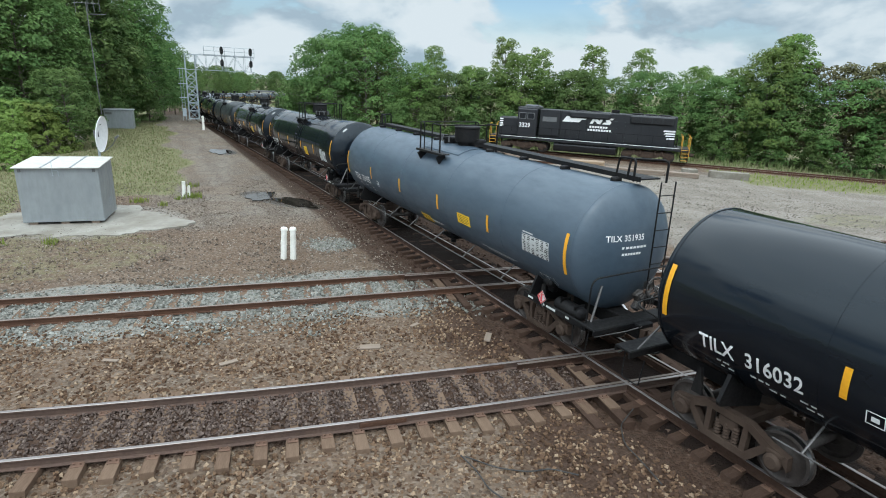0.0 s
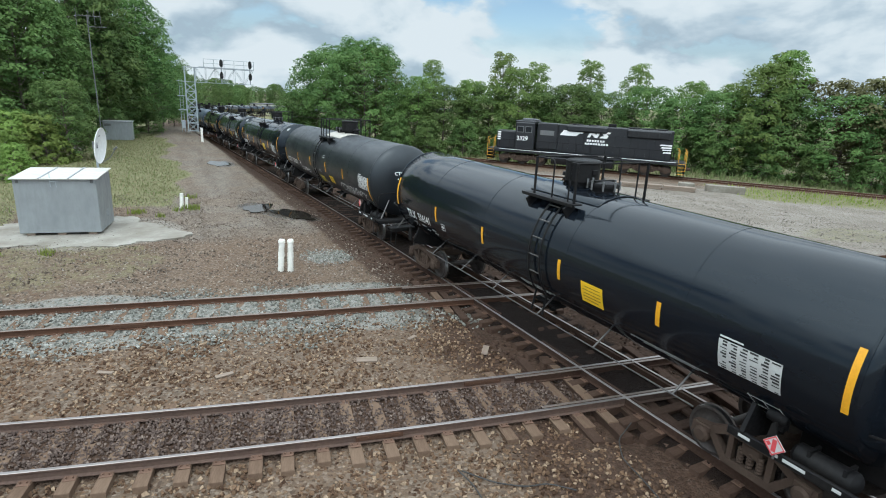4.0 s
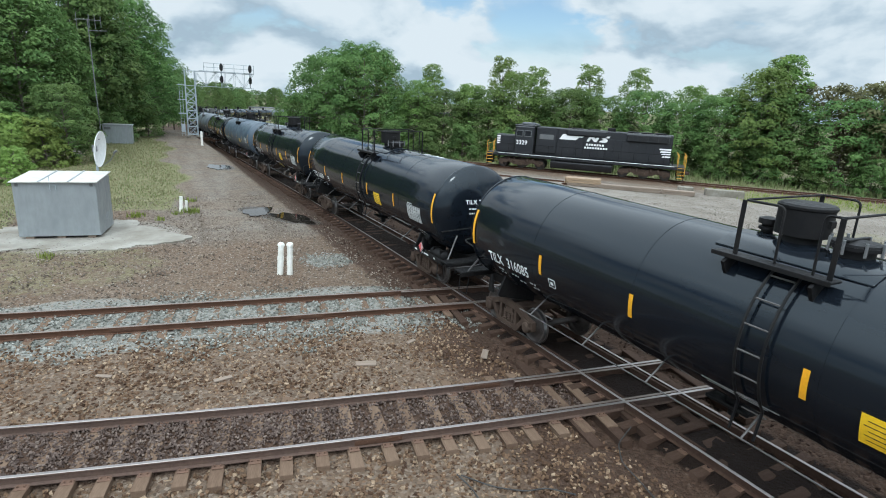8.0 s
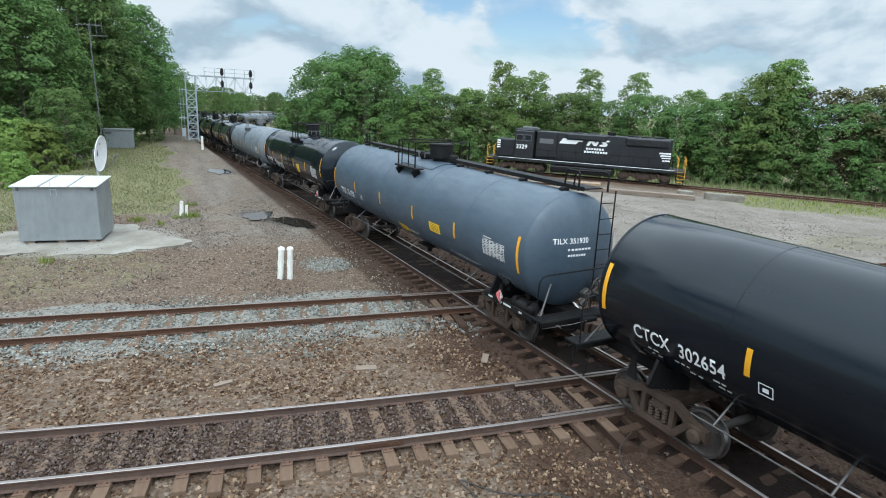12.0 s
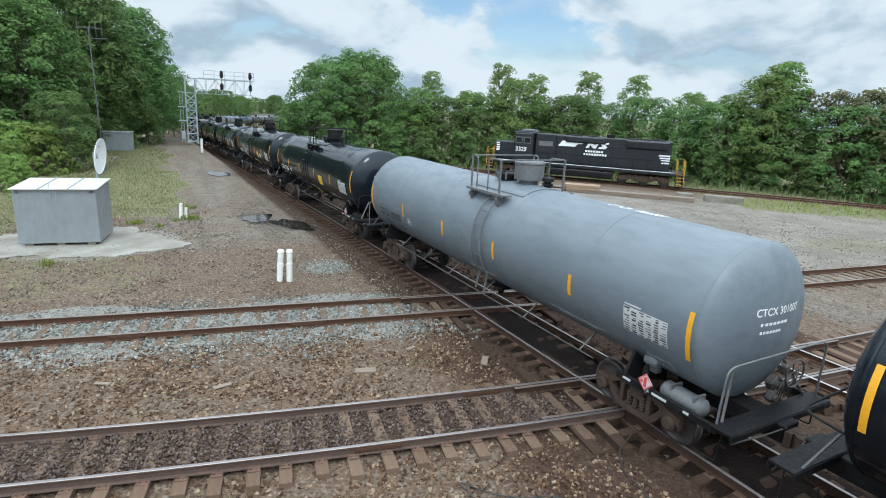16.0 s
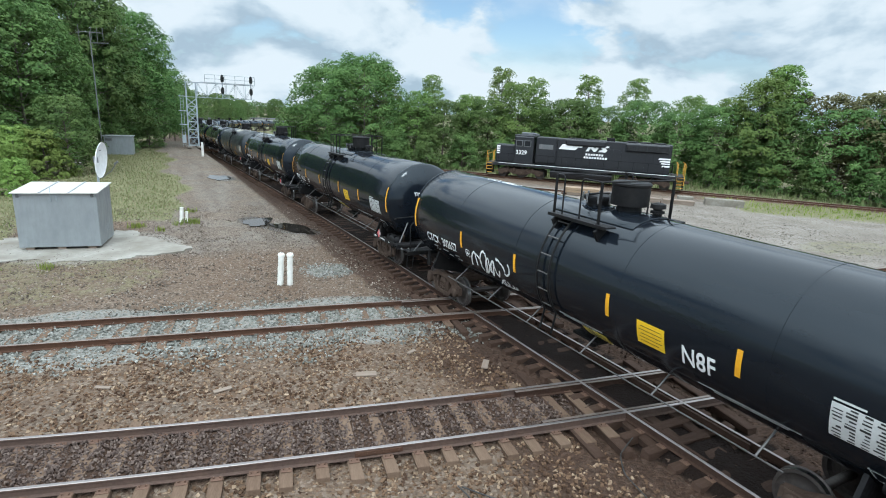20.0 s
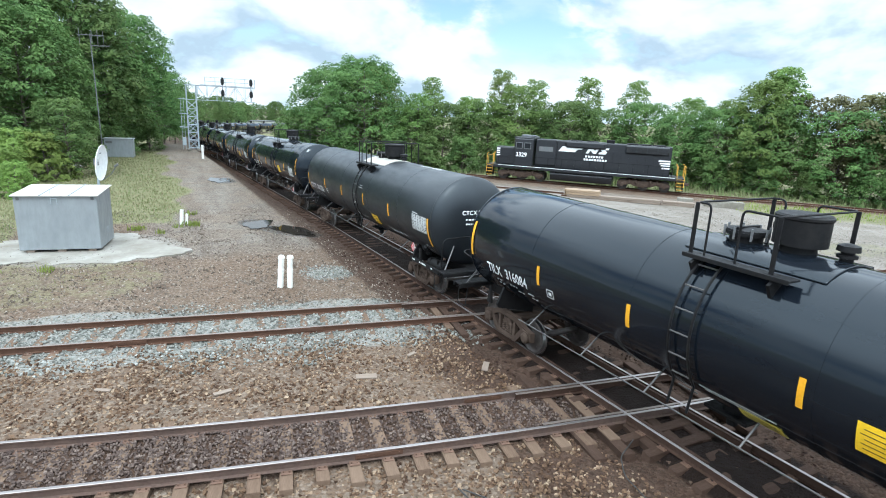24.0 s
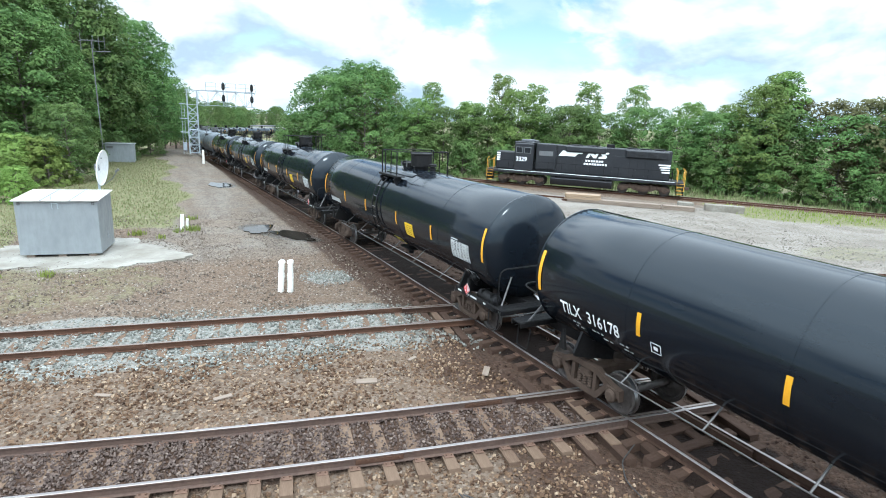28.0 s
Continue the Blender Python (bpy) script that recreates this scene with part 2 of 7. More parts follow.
def put_rod(bm, a, b, r, seg=8, r2=None, mi=0):
    a, b = Vector(a), Vector(b)
    w = b - a
    res = bmesh.ops.create_cone(bm, cap_ends=True, segments=seg, radius1=r, radius2=r if r2 is None else r2, depth=w.length,
                                matrix=frame_at((a + b) / 2, w))
    if mi:
        for f in {f for v in res["verts"] for f in v.link_faces}:
            f.material_index = mi
    return bm


def put_pipe(bm, pts, r, seg=6):
    """A pipe swept through points."""
    pts = [Vector(p) for p in pts]
    rings, side = [], None
    for i, p in enumerate(pts):
        w = (pts[min(i + 1, len(pts) - 1)] - pts[max(i - 1, 0)]).normalized()
        if side is None:
            side = w.orthogonal().normalized()
        side = (side - w * side.dot(w)).normalized()
        up = w.cross(side)
        rings.append([bm.verts.new(p + (side * math.cos(k * math.tau / seg) + up * math.sin(k * math.tau / seg)) * r) for k in range(seg)])
    for A, B in zip(rings, rings[1:]):
        for k in range(seg):
            bm.faces.new((A[k], A[(k + 1) % seg], B[(k + 1) % seg], B[k]))
    bm.faces.new(rings[0][::-1])
    bm.faces.new(rings[-1])
    return bm


def rounded(pts, r, n=4):
    """A polyline with its inner corners rounded."""
    pts = [Vector(p) for p in pts]
    out = [pts[0]]
    for a, b, c in zip(pts, pts[1:], pts[2:]):
        p, q = b + (a - b).normalized() * r, b + (c - b).normalized() * r
        for i in range(n + 1):
            t = i / n
            out.append(p * (1 - t) ** 2 + b * 2 * t * (1 - t) + q * t * t)
    return out + [pts[-1]]


def put_lathe(bm, profile, m, seg=32, mi=0):
    """profile: (along, radius) about the z axis of m; ends of radius 0 close."""
    rings = []
    for a, r in profile:
        if r <= 1e-6:
            rings.append([bm.verts.new(m @ Vector((0, 0, a)))])
        else:
            rings.append([bm.verts.new(m @ Vector((r * math.cos(k * math.tau / seg), r * math.sin(k * math.tau / seg), a))) for k in range(seg)])
    for A, B in zip(rings, rings[1:]):
        for k in range(seg):
            k2 = (k + 1) % seg
            if len(A) == 1 and len(B) > 1:
                f = bm.faces.new((A[0], B[k2], B[k]))
            elif len(B) == 1 and len(A) > 1:
                f = bm.faces.new((A[k], A[k2], B[0]))
            else:
                f = bm.faces.new((A[k], A[k2], B[k2], B[k]))
            f.material_index = mi
    return bm


def put_prism(bm, outline, lo, hi, m):
    """An outline in the plane of m's x and y, thick from lo to hi along m's z."""
    A = [bm.verts.new(m @ Vector((x, y, lo))) for x, y in outline]
    B = [bm.verts.new(m @ Vector((x, y, hi))) for x, y in outline]
    n = len(outline)
    bm.faces.new(A[::-1])
    bm.faces.new(B)
    for i in range(n):
        bm.faces.new((A[i], A[(i + 1) % n], B[(i + 1) % n], B[i]))
    bmesh.ops.recalc_face_normals(bm, faces=bm.faces[:])
    return bm


def fresh():
    return bmesh.new()


def mesh_thing(name, verts, faces, mats, parent=None):
    me = bpy.data.meshes.new(name)
    me.from_pydata(verts, [], faces)
    for m in (mats if isinstance(mats, (list, tuple)) else [mats]):
        me.materials.append(m)
    ob = new(name, me)
    if parent:
        ob.parent = parent
    return ob


def step(lo, hi, v):
    t = np.clip((np.asarray(v, float) - lo) / (hi - lo), 0, 1)
    return t * t * (3 - 2 * t)


# ---- the plan ----
TRAIN_X, SECOND_X = 9.55, 15.12          # centres of the two parallel lines
CURVE_FROM, CURVE_R = 115.0, 320.0       # the main line bends away here
LOCO_AT, LOCO_TURN, LOCO_Z = Vector((41.35, 45.85)), radians(-49.07), -0.75


def line_near(x):
    """Centre of the nearer crossing line: y at x; straight beyond the bend."""
    a = min(max(x, -6.0), 20.0)
    y = 11.4 - 0.2072 * (a + 2.7) + 0.00417 * (a + 2.7) * (a - 8.4) - 0.755
    return y + (x - a) * (-0.2072 + 0.00417 * (2 * a - 5.7))


def line_far(x):
    a = min(max(x, -8.0), 34.0)
    y = 17.7 - 0.178 * (a + 3.8) + 0.000637 * (a + 3.8) * (a - 8.0) - 0.765
    return y + (x - a) * (-0.178 + 0.000637 * (2 * a - 4.2))


def on_line(s, x0=TRAIN_X):
    """Place and heading (from +y towards +x) on the main line, s metres along it."""
    if s <= CURVE_FROM:
        return Vector((x0, s)), 0.0
    r = CURVE_R - (x0 - TRAIN_X)
    a = (s - CURVE_FROM) / CURVE_R
    return Vector((x0 + r * (1 - math.cos(a)), CURVE_FROM + r * math.sin(a))), a


def drop(s):
    """How far the main line has fallen, s metres along it."""
    s = np.asarray(s, float)
    return 0.00045 * np.clip(s - 10.0, 0, 30) ** 2 + 0.027 * np.clip(s - 40.0, 0, 300)


def ground_z(x, y):
    x, y = np.asarray(x, float), np.asarray(y, float)
    d = 0.755 * x + 0.655 * y
    low = step(25, 52, d) * step(16, 30, x) * (1 - step(90, 140, y))
    z = -0.20 - 0.75 * low
    z = z - 0.06 * step(5.0, 2.0, np.abs(x - 3.5)) * step(18, 22, y)
    main = np.minimum(np.abs(x - TRAIN_X), np.abs(x - SECOND_X))
    fall = drop(y) * np.maximum(step(6.2, 8.6, x + 0.02 * np.maximum(y - 60, 0)), step(85, 130, y))
    z = z - np.maximum(fall - 0.75 * low * step(20, 26, x), 0)
    z = z - 0.10 * step(2.1, 1.6, main) * step(0.85, 1.0, main) + 0.03 * step(0.9, 0.75, np.abs(x - TRAIN_X))
    side = np.vectorize(line_near)(x) - y
    z = z - 0.085 * step(0.6, 0.8, side) * step(2.2, 1.6, side)
    return z


# ---- ground ----
def ground_material():
    mat, nt, b = nodes_of("gravel_soil_and_grass")
    v = coords(nt)

    def attr(name):
        n = nt.nodes.new("ShaderNodeAttribute")
        n.attribute_name = name
        return n.outputs["Fac"]

    broad = tex_noise(nt, v, 0.35, 6, 0.6).outputs["Fac"]
    mid = tex_noise(nt, v, 2.2, 6, 0.7).outputs["Fac"]
    fine = tex_noise(nt, v, 24, 4, 0.7).outputs["Fac"]
    cell = tex_noise(nt, v, 17, kind="voronoi")
    cells = cell.outputs["Color"]
    sepc = nt.nodes.new("ShaderNodeSeparateColor")
    nt.links.new(cells, sepc.inputs[0])

    def soft(a, amount=0.55):
        """An area's weight with a ragged edge."""
        add = nt.nodes.new("ShaderNodeMath")
        add.operation = "MULTIPLY_ADD"
        add.inputs[1].default_value, add.inputs[2].default_value = amount, -amount / 2
        nt.links.new(mid, add.inputs[0])
        s = nt.nodes.new("ShaderNodeMath")
        s.operation = "ADD"
        nt.links.new(add.outputs[0], s.inputs[0])
        nt.links.new(a, s.inputs[1])
        return span(nt, s.outputs[0], 0.35, 0.65)

    col = rgb_mix(nt, span(nt, broad, 0.35, 0.65), (0.110, 0.071, 0.046), (0.136, 0.097, 0.068))
    col = rgb_mix(nt, span(nt, mid, 0.5, 0.72, 0, 0.6), col, (0.115, 0.078, 0.052))
    streak = tex_noise(nt, coords(nt, (1.1, 0.10, 1)), 1.0, 5, 0.6).outputs["Fac"]
    dust = rgb_mix(nt, span(nt, streak, 0.38, 0.62), (0.108, 0.091, 0.075), (0.178, 0.158, 0.136))
    dust = rgb_mix(nt, span(nt, broad, 0.42, 0.6, 0, 0.7), dust, (0.150, 0.113, 0.082))
    col = rgb_mix(nt, soft(attr("lot")), col, dust)
    col = rgb_mix(nt, span(nt, tex_noise(nt, v, 0.8, 7, 0.7).outputs["Fac"], 0.5, 0.66, 0, 0.75), col, (0.095, 0.074, 0.056))
    col = rgb_mix(nt, soft(attr("pale")), col, (0.205, 0.208, 0.190))
    col = rgb_mix(nt, soft(attr("bright")), col, rgb_mix(nt, span(nt, broad, 0.38, 0.62), (0.170, 0.153, 0.132), (0.250, 0.232, 0.206)))
    # the colours of single stones
    col = rgb_mix(nt, span(nt, sepc.outputs[0], 0.0, 1.0, 0.0, 0.75), col, rgb_mix(nt, span(nt, sepc.outputs[1], 0.2, 0.9), (0.048, 0.034, 0.025), (0.225, 0.185, 0.148)), "MIX")
    col = rgb_mix(nt, span(nt, soft(attr("rust")), 0, 1, 0, 0.85), col, rgb_mix(nt, sepc.outputs[2], (0.024, 0.0125, 0.008), (0.066, 0.039, 0.027)))
    # near-black of the oily bed, with the train's under-shade painted in
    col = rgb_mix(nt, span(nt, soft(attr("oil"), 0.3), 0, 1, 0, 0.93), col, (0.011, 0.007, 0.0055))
    grass = rgb_mix(nt, span(nt, mid, 0.35, 0.65), (0.122, 0.120, 0.058), (0.205, 0.185, 0.108))
    grass = rgb_mix(nt, span(nt, fine, 0.45, 0.65, 0, 0.6), grass, (0.045, 0.07, 0.02))
    col = rgb_mix(nt, soft(attr("grass"), 0.8), col, grass)
    col = rgb_mix(nt, span(nt, soft(attr("damp"), 0.5), 0, 1, 0, 0.72), col, (0.03, 0.026, 0.022))
    nt.links.new(col, b.inputs["Base Color"])
    nt.links.new(span(nt, soft(attr("damp"), 0.5), 0, 1, 0.92, 0.28), b.inputs["Roughness"])
    mixh = nt.nodes.new("ShaderNodeMath")
    mixh.operation = "SUBTRACT"
    nt.links.new(fine, mixh.inputs[0])
    nt.links.new(cell.outputs["Distance"], mixh.inputs[1])
    b.inputs["Specular IOR Level"].default_value = 0.12
    bump(nt, b, mixh.outputs[0], 0.9, 0.03)
    return mat


M["ground"] = ground_material()


def zone_weights(x, y):
    near_line = np.abs(y - np.vectorize(line_near)(x))
    far_line = np.abs(y - np.vectorize(line_far)(x))
    main = np.minimum(np.abs(x - TRAIN_X), np.abs(x - SECOND_X))
    d = 0.755 * x + 0.655 * y
    lot = step(22, 27, y) * step(9.5, 7.5, x) * step(-2.5, 2.0, x) * step(140, 90, y)
    right = step(18, 22, x) * step(59, 56, d)
    lot = np.maximum(lot, right)
    rust = step(3.3, 2.0, main) * step(140, 100, y)
    rust = np.maximum(rust, 0.75 * step(5.4, 2.6, np.abs(x - TRAIN_X) + 0.5 * np.sin(y * 0.8)) * step(15, 11, y))
    rust = np.maximum(rust, 0.8 * step(1.15, 0.6, near_line) * step(-7, -5, x))
    pale = step(2.1, 1.4, far_line + 0.35 * np.sin(x * 0.9)) * step(9.2, 8.4, x)
    pale = np.maximum(pale, 0.75 * step(1.2, 0.5, np.hypot((x - 6.0) / 1.0, (y - 20.5) / 0.9)))
    pale = np.maximum(pale, 0.6 * step(1.2, 0.6, far_line) * step(11, 13, x))
    edge = 2.0 + 0.6 * np.sin(y * 0.31) + 0.4 * np.sin(y * 0.9)
    grass = step(0.8, -0.8, x - edge) * step(31.0, 33.5, y + 0.1 * x)
    grass = np.maximum(grass, step(-5.0, -6.2, x) * step(22, 26, y))
    grass = np.maximum(grass, 0.42 * step(0.5, 1.5, 4.2 - np.hypot((x + 3.5) / 1.3, y - 22.5)))
    loco_side = 61.2
    band = step(57.6, 58.6, d + 0.5 * np.sin(x * 0.7)) * (1 - step(1.9, 1.3, np.abs(d - loco_side)) * 0.7)
    along = 0.655 * x - 0.755 * y
    band = band * step(17, 22, x) * np.maximum(step(62.2, 63.0, d), step(3.0, 6.0, along))
    verge = step(51.0, 54.5, d + 1.2 * np.sin(0.35 * x + y * 0.2)) * step(60.0, 58.0, d) * step(6.0, 8.0, 0.655 * x - 0.755 * y)
    grass = np.maximum(grass, np.maximum(band, verge))
    patch = 0.45 * step(3.0, 1.5, np.hypot((x - 36) / 2.2, y - 16.5))
    grass = np.maximum(grass, patch)
    grass = np.maximum(grass, step(120, 180, np.hypot(x, y)) * step(8, 14, np.abs(x - 12 - np.maximum(y - 115, 0) ** 2 / 600.0)))
    grass = np.maximum(grass, step(20, 24, x) * step(62, 70, y))
    damp = step(1.0, 0.45, np.hypot((x - 6.4) / 1.5 + 0.35 * (y - 28.6), (y - 28.6) / 2.3))
    damp = np.maximum(damp, 0.75 * step(1.0, 0.4, np.hypot((x - 5.0) / 1.3, (y - 31.2) / 1.7)))
    damp = np.maximum(damp, 0.7 * step(1.0, 0.4, np.hypot((x - 5.6) / 1.6, (y - 49.4) / 3.2)))
    bright = step(1.0, 0.6, np.hypot((x + 2.2) / 4.3, (y - 27.0) / 3.6))
    bright = np.maximum(bright, 0.9 * step(18, 21, x) * step(57, 54, d) * step(4, 9, y - np.vectorize(line_far)(x) + 6))
    # oil between the rails, widened to paint in the shade beneath the cars
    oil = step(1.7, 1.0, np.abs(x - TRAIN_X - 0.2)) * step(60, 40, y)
    return dict(oil=oil, lot=lot, rust=rust, pale=pale, grass=grass, damp=damp, bright=bright)


def build_ground():
    xs = np.concatenate([[-1600, -800, -400, -200, -100, -60, -40, -30, -22, -17], np.arange(-14, 22, 0.22), np.arange(22, 62, 0.5),
                         [64, 68, 74, 82, 95, 120, 160, 220, 320, 500, 900, 1700]])
    ys = np.concatenate([[-1500, -700, -350, -150, -60, -25, -8, 0], np.arange(4, 34, 0.22), np.arange(34, 80, 0.5),
                         [82, 86, 92, 100, 110, 125, 145, 170, 200, 240, 300, 380, 480, 600, 900, 1700]])
    X, Y = np.meshgrid(xs, ys)
    Z = ground_z(X, Y)
    rng = np.random.default_rng(4)
    small = (np.abs(X) < 60) & (Y > 3) & (Y < 80)
    Z = Z + np.where(small, rng.normal(0, 0.013, X.shape) + 0.02 * np.sin(X * 1.7 + np.sin(Y * 1.1) * 2) * np.sin(Y * 1.3), 0)
    far = step(120, 400, np.hypot(X, Y))
    Z = Z - 0.3 * far
    nx, ny = len(xs), len(ys)
    verts = np.stack([X, Y, Z], -1).reshape(-1, 3)
    i = np.arange(nx * ny).reshape(ny, nx)
    faces = np.stack([i[:-1, :-1], i[:-1, 1:], i[1:, 1:], i[1:, :-1]], -1).reshape(-1, 4)
    ob = mesh_thing("ground", verts.tolist(), faces.tolist(), M["ground"])
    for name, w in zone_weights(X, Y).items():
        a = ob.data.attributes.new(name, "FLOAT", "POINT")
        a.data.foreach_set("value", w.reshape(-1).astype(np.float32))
    ob.data.shade_smooth()
    return tagged(ob, "grey-brown gravel ground with rusty ballast and grassy edges", "ground", kind="structure")


build_ground()


# ---- tracks ----
RAIL_SHAPE = [(-0.070, -0.172), (0.070, -0.172), (0.070, -0.160), (0.012, -0.145), (0.012, -0.045), (0.036, -0.036), (0.037, -0.008),
              (0.028, 0.0), (-0.028, 0.0), (-0.037, -0.008), (-0.036, -0.036), (-0.012, -0.045), (-0.012, -0.145), (-0.070, -0.160)]


def rail_mesh(pts, mats, parent, name="rail", z=0.0, label="", narrow=1.0):
    """A rail swept along points (x, y) with its head at z."""
    verts, faces, tops = [], [], []
    n = len(RAIL_SHAPE)
    pts = [Vector((p[0], p[1], p[2] if len(p) > 2 else z)) for p in pts]
    for i, p in enumerate(pts):
        w = pts[min(i + 1, len(pts) - 1)] - pts[max(i - 1, 0)]
        side = Vector((w.y, -w.x, 0)).normalized()
        for a, h in RAIL_SHAPE:
            verts.append(p + side * a * narrow + Vector((0, 0, h)))
    for i in range(len(pts) - 1):
        for k in range(n):
            k2 = (k + 1) % n
            faces.append((i * n + k, i * n + k2, (i + 1) * n + k2, (i + 1) * n + k))
            tops.append(1 if k in (6, 7, 8) else 0)
    faces.append(tuple(range(n))[::-1])
    faces.append(tuple(range((len(pts) - 1) * n, len(pts) * n)))
    tops += [0, 0]
    ob = mesh_thing(name, verts, faces, mats, parent)
    ob.data.polygons.foreach_set("material_index", tops)
    if label:
        ob["label"] = label
    return ob


def offset_line(pts, d):
    out = []
    for i, p in enumerate(pts):
        w = pts[min(i + 1, len(pts) - 1)] - pts[max(i - 1, 0)]
        out.append(p + Vector((w.y, -w.x)).normalized() * d)
    return out


def tie_block(name, mat, length=2.6):
    bm = fresh()
    put_box(bm, (0, 0, -0.09), (length, 0.23, 0.18), bevel=0.014)
    rnd = random.Random(5)
    for v in bm.verts:
        v.co += Vector((rnd.uniform(-0.02, 0.02), rnd.uniform(-0.012, 0.012), rnd.uniform(-0.008, 0.008)))
    return part(name, bm, mat, smooth=False)


def plate_block(mat):
    bm = fresh()
    put_box(bm, (0, 0, 0.008), (0.34, 0.19, 0.018), bevel=0.004)
    for sx in (-0.11, 0.11):
        for sy in (-0.05, 0.05):
            put_rod(bm, (sx, sy, 0.01), (sx, sy, 0.05), 0.014, 6)
    return part("tie_plate", bm, mat, smooth=False)


HALF = 0.7535


def lay_ties(track, pts, mat, spacing, rnd, plates=True, top=-0.176, lengths=(0, 0), skip=None, z_at=None):
    """Ties at even steps along a centre line, each an object on shared mesh."""
    base = tie_block("tie", mat)
    plate = plate_block(M["plate"]) if plates else None
    dist, acc, first, firstp = 0.0, 0.0, True, True
    for a, b in zip(pts, pts[1:]):
        seg = (b - a).length
        while acc <= dist + seg:
            p = a + (b - a) * ((acc - dist) / seg)
            ang = math.atan2((b - a).y, (b - a).x) + math.pi / 2 + rnd.uniform(-0.025, 0.025)
            acc += spacing * rnd.uniform(0.93, 1.07)
            if skip and skip(p):
                continue
            s = rnd.uniform(-0.08, 0.08)
            z = top + rnd.uniform(-0.012, 0.004) + (z_at(p) if z_at else 0.0)
            m = Matrix.Translation((p.x + math.cos(ang) * s, p.y + math.sin(ang) * s, z)) @ Matrix.Rotation(ang, 4, "Z") @ Matrix.Rotation(rnd.uniform(-0.012, 0.012), 4, "Y")
            if first:
                base.matrix_basis, base.parent, first = m, track, False
            else:
                alike(base, m, track)
            if plates:
                for d in (-HALF, HALF):
                    mp = Matrix.Translation((p.x + math.cos(ang) * d, p.y + math.sin(ang) * d, z)) @ Matrix.Rotation(ang, 4, "Z")
                    if firstp:
                        plate.matrix_basis, plate.parent, firstp = mp, track, False
                    else:
                        alike(plate, mp, track)
        dist += seg


def crossing_pts(line, lo, hi, n):
    return [Vector((x, line(x))) for x in np.linspace(lo, hi, n)]


def falling(pts):
    return [Vector((p.x, p.y, -float(drop(p.y)))) for p in pts]


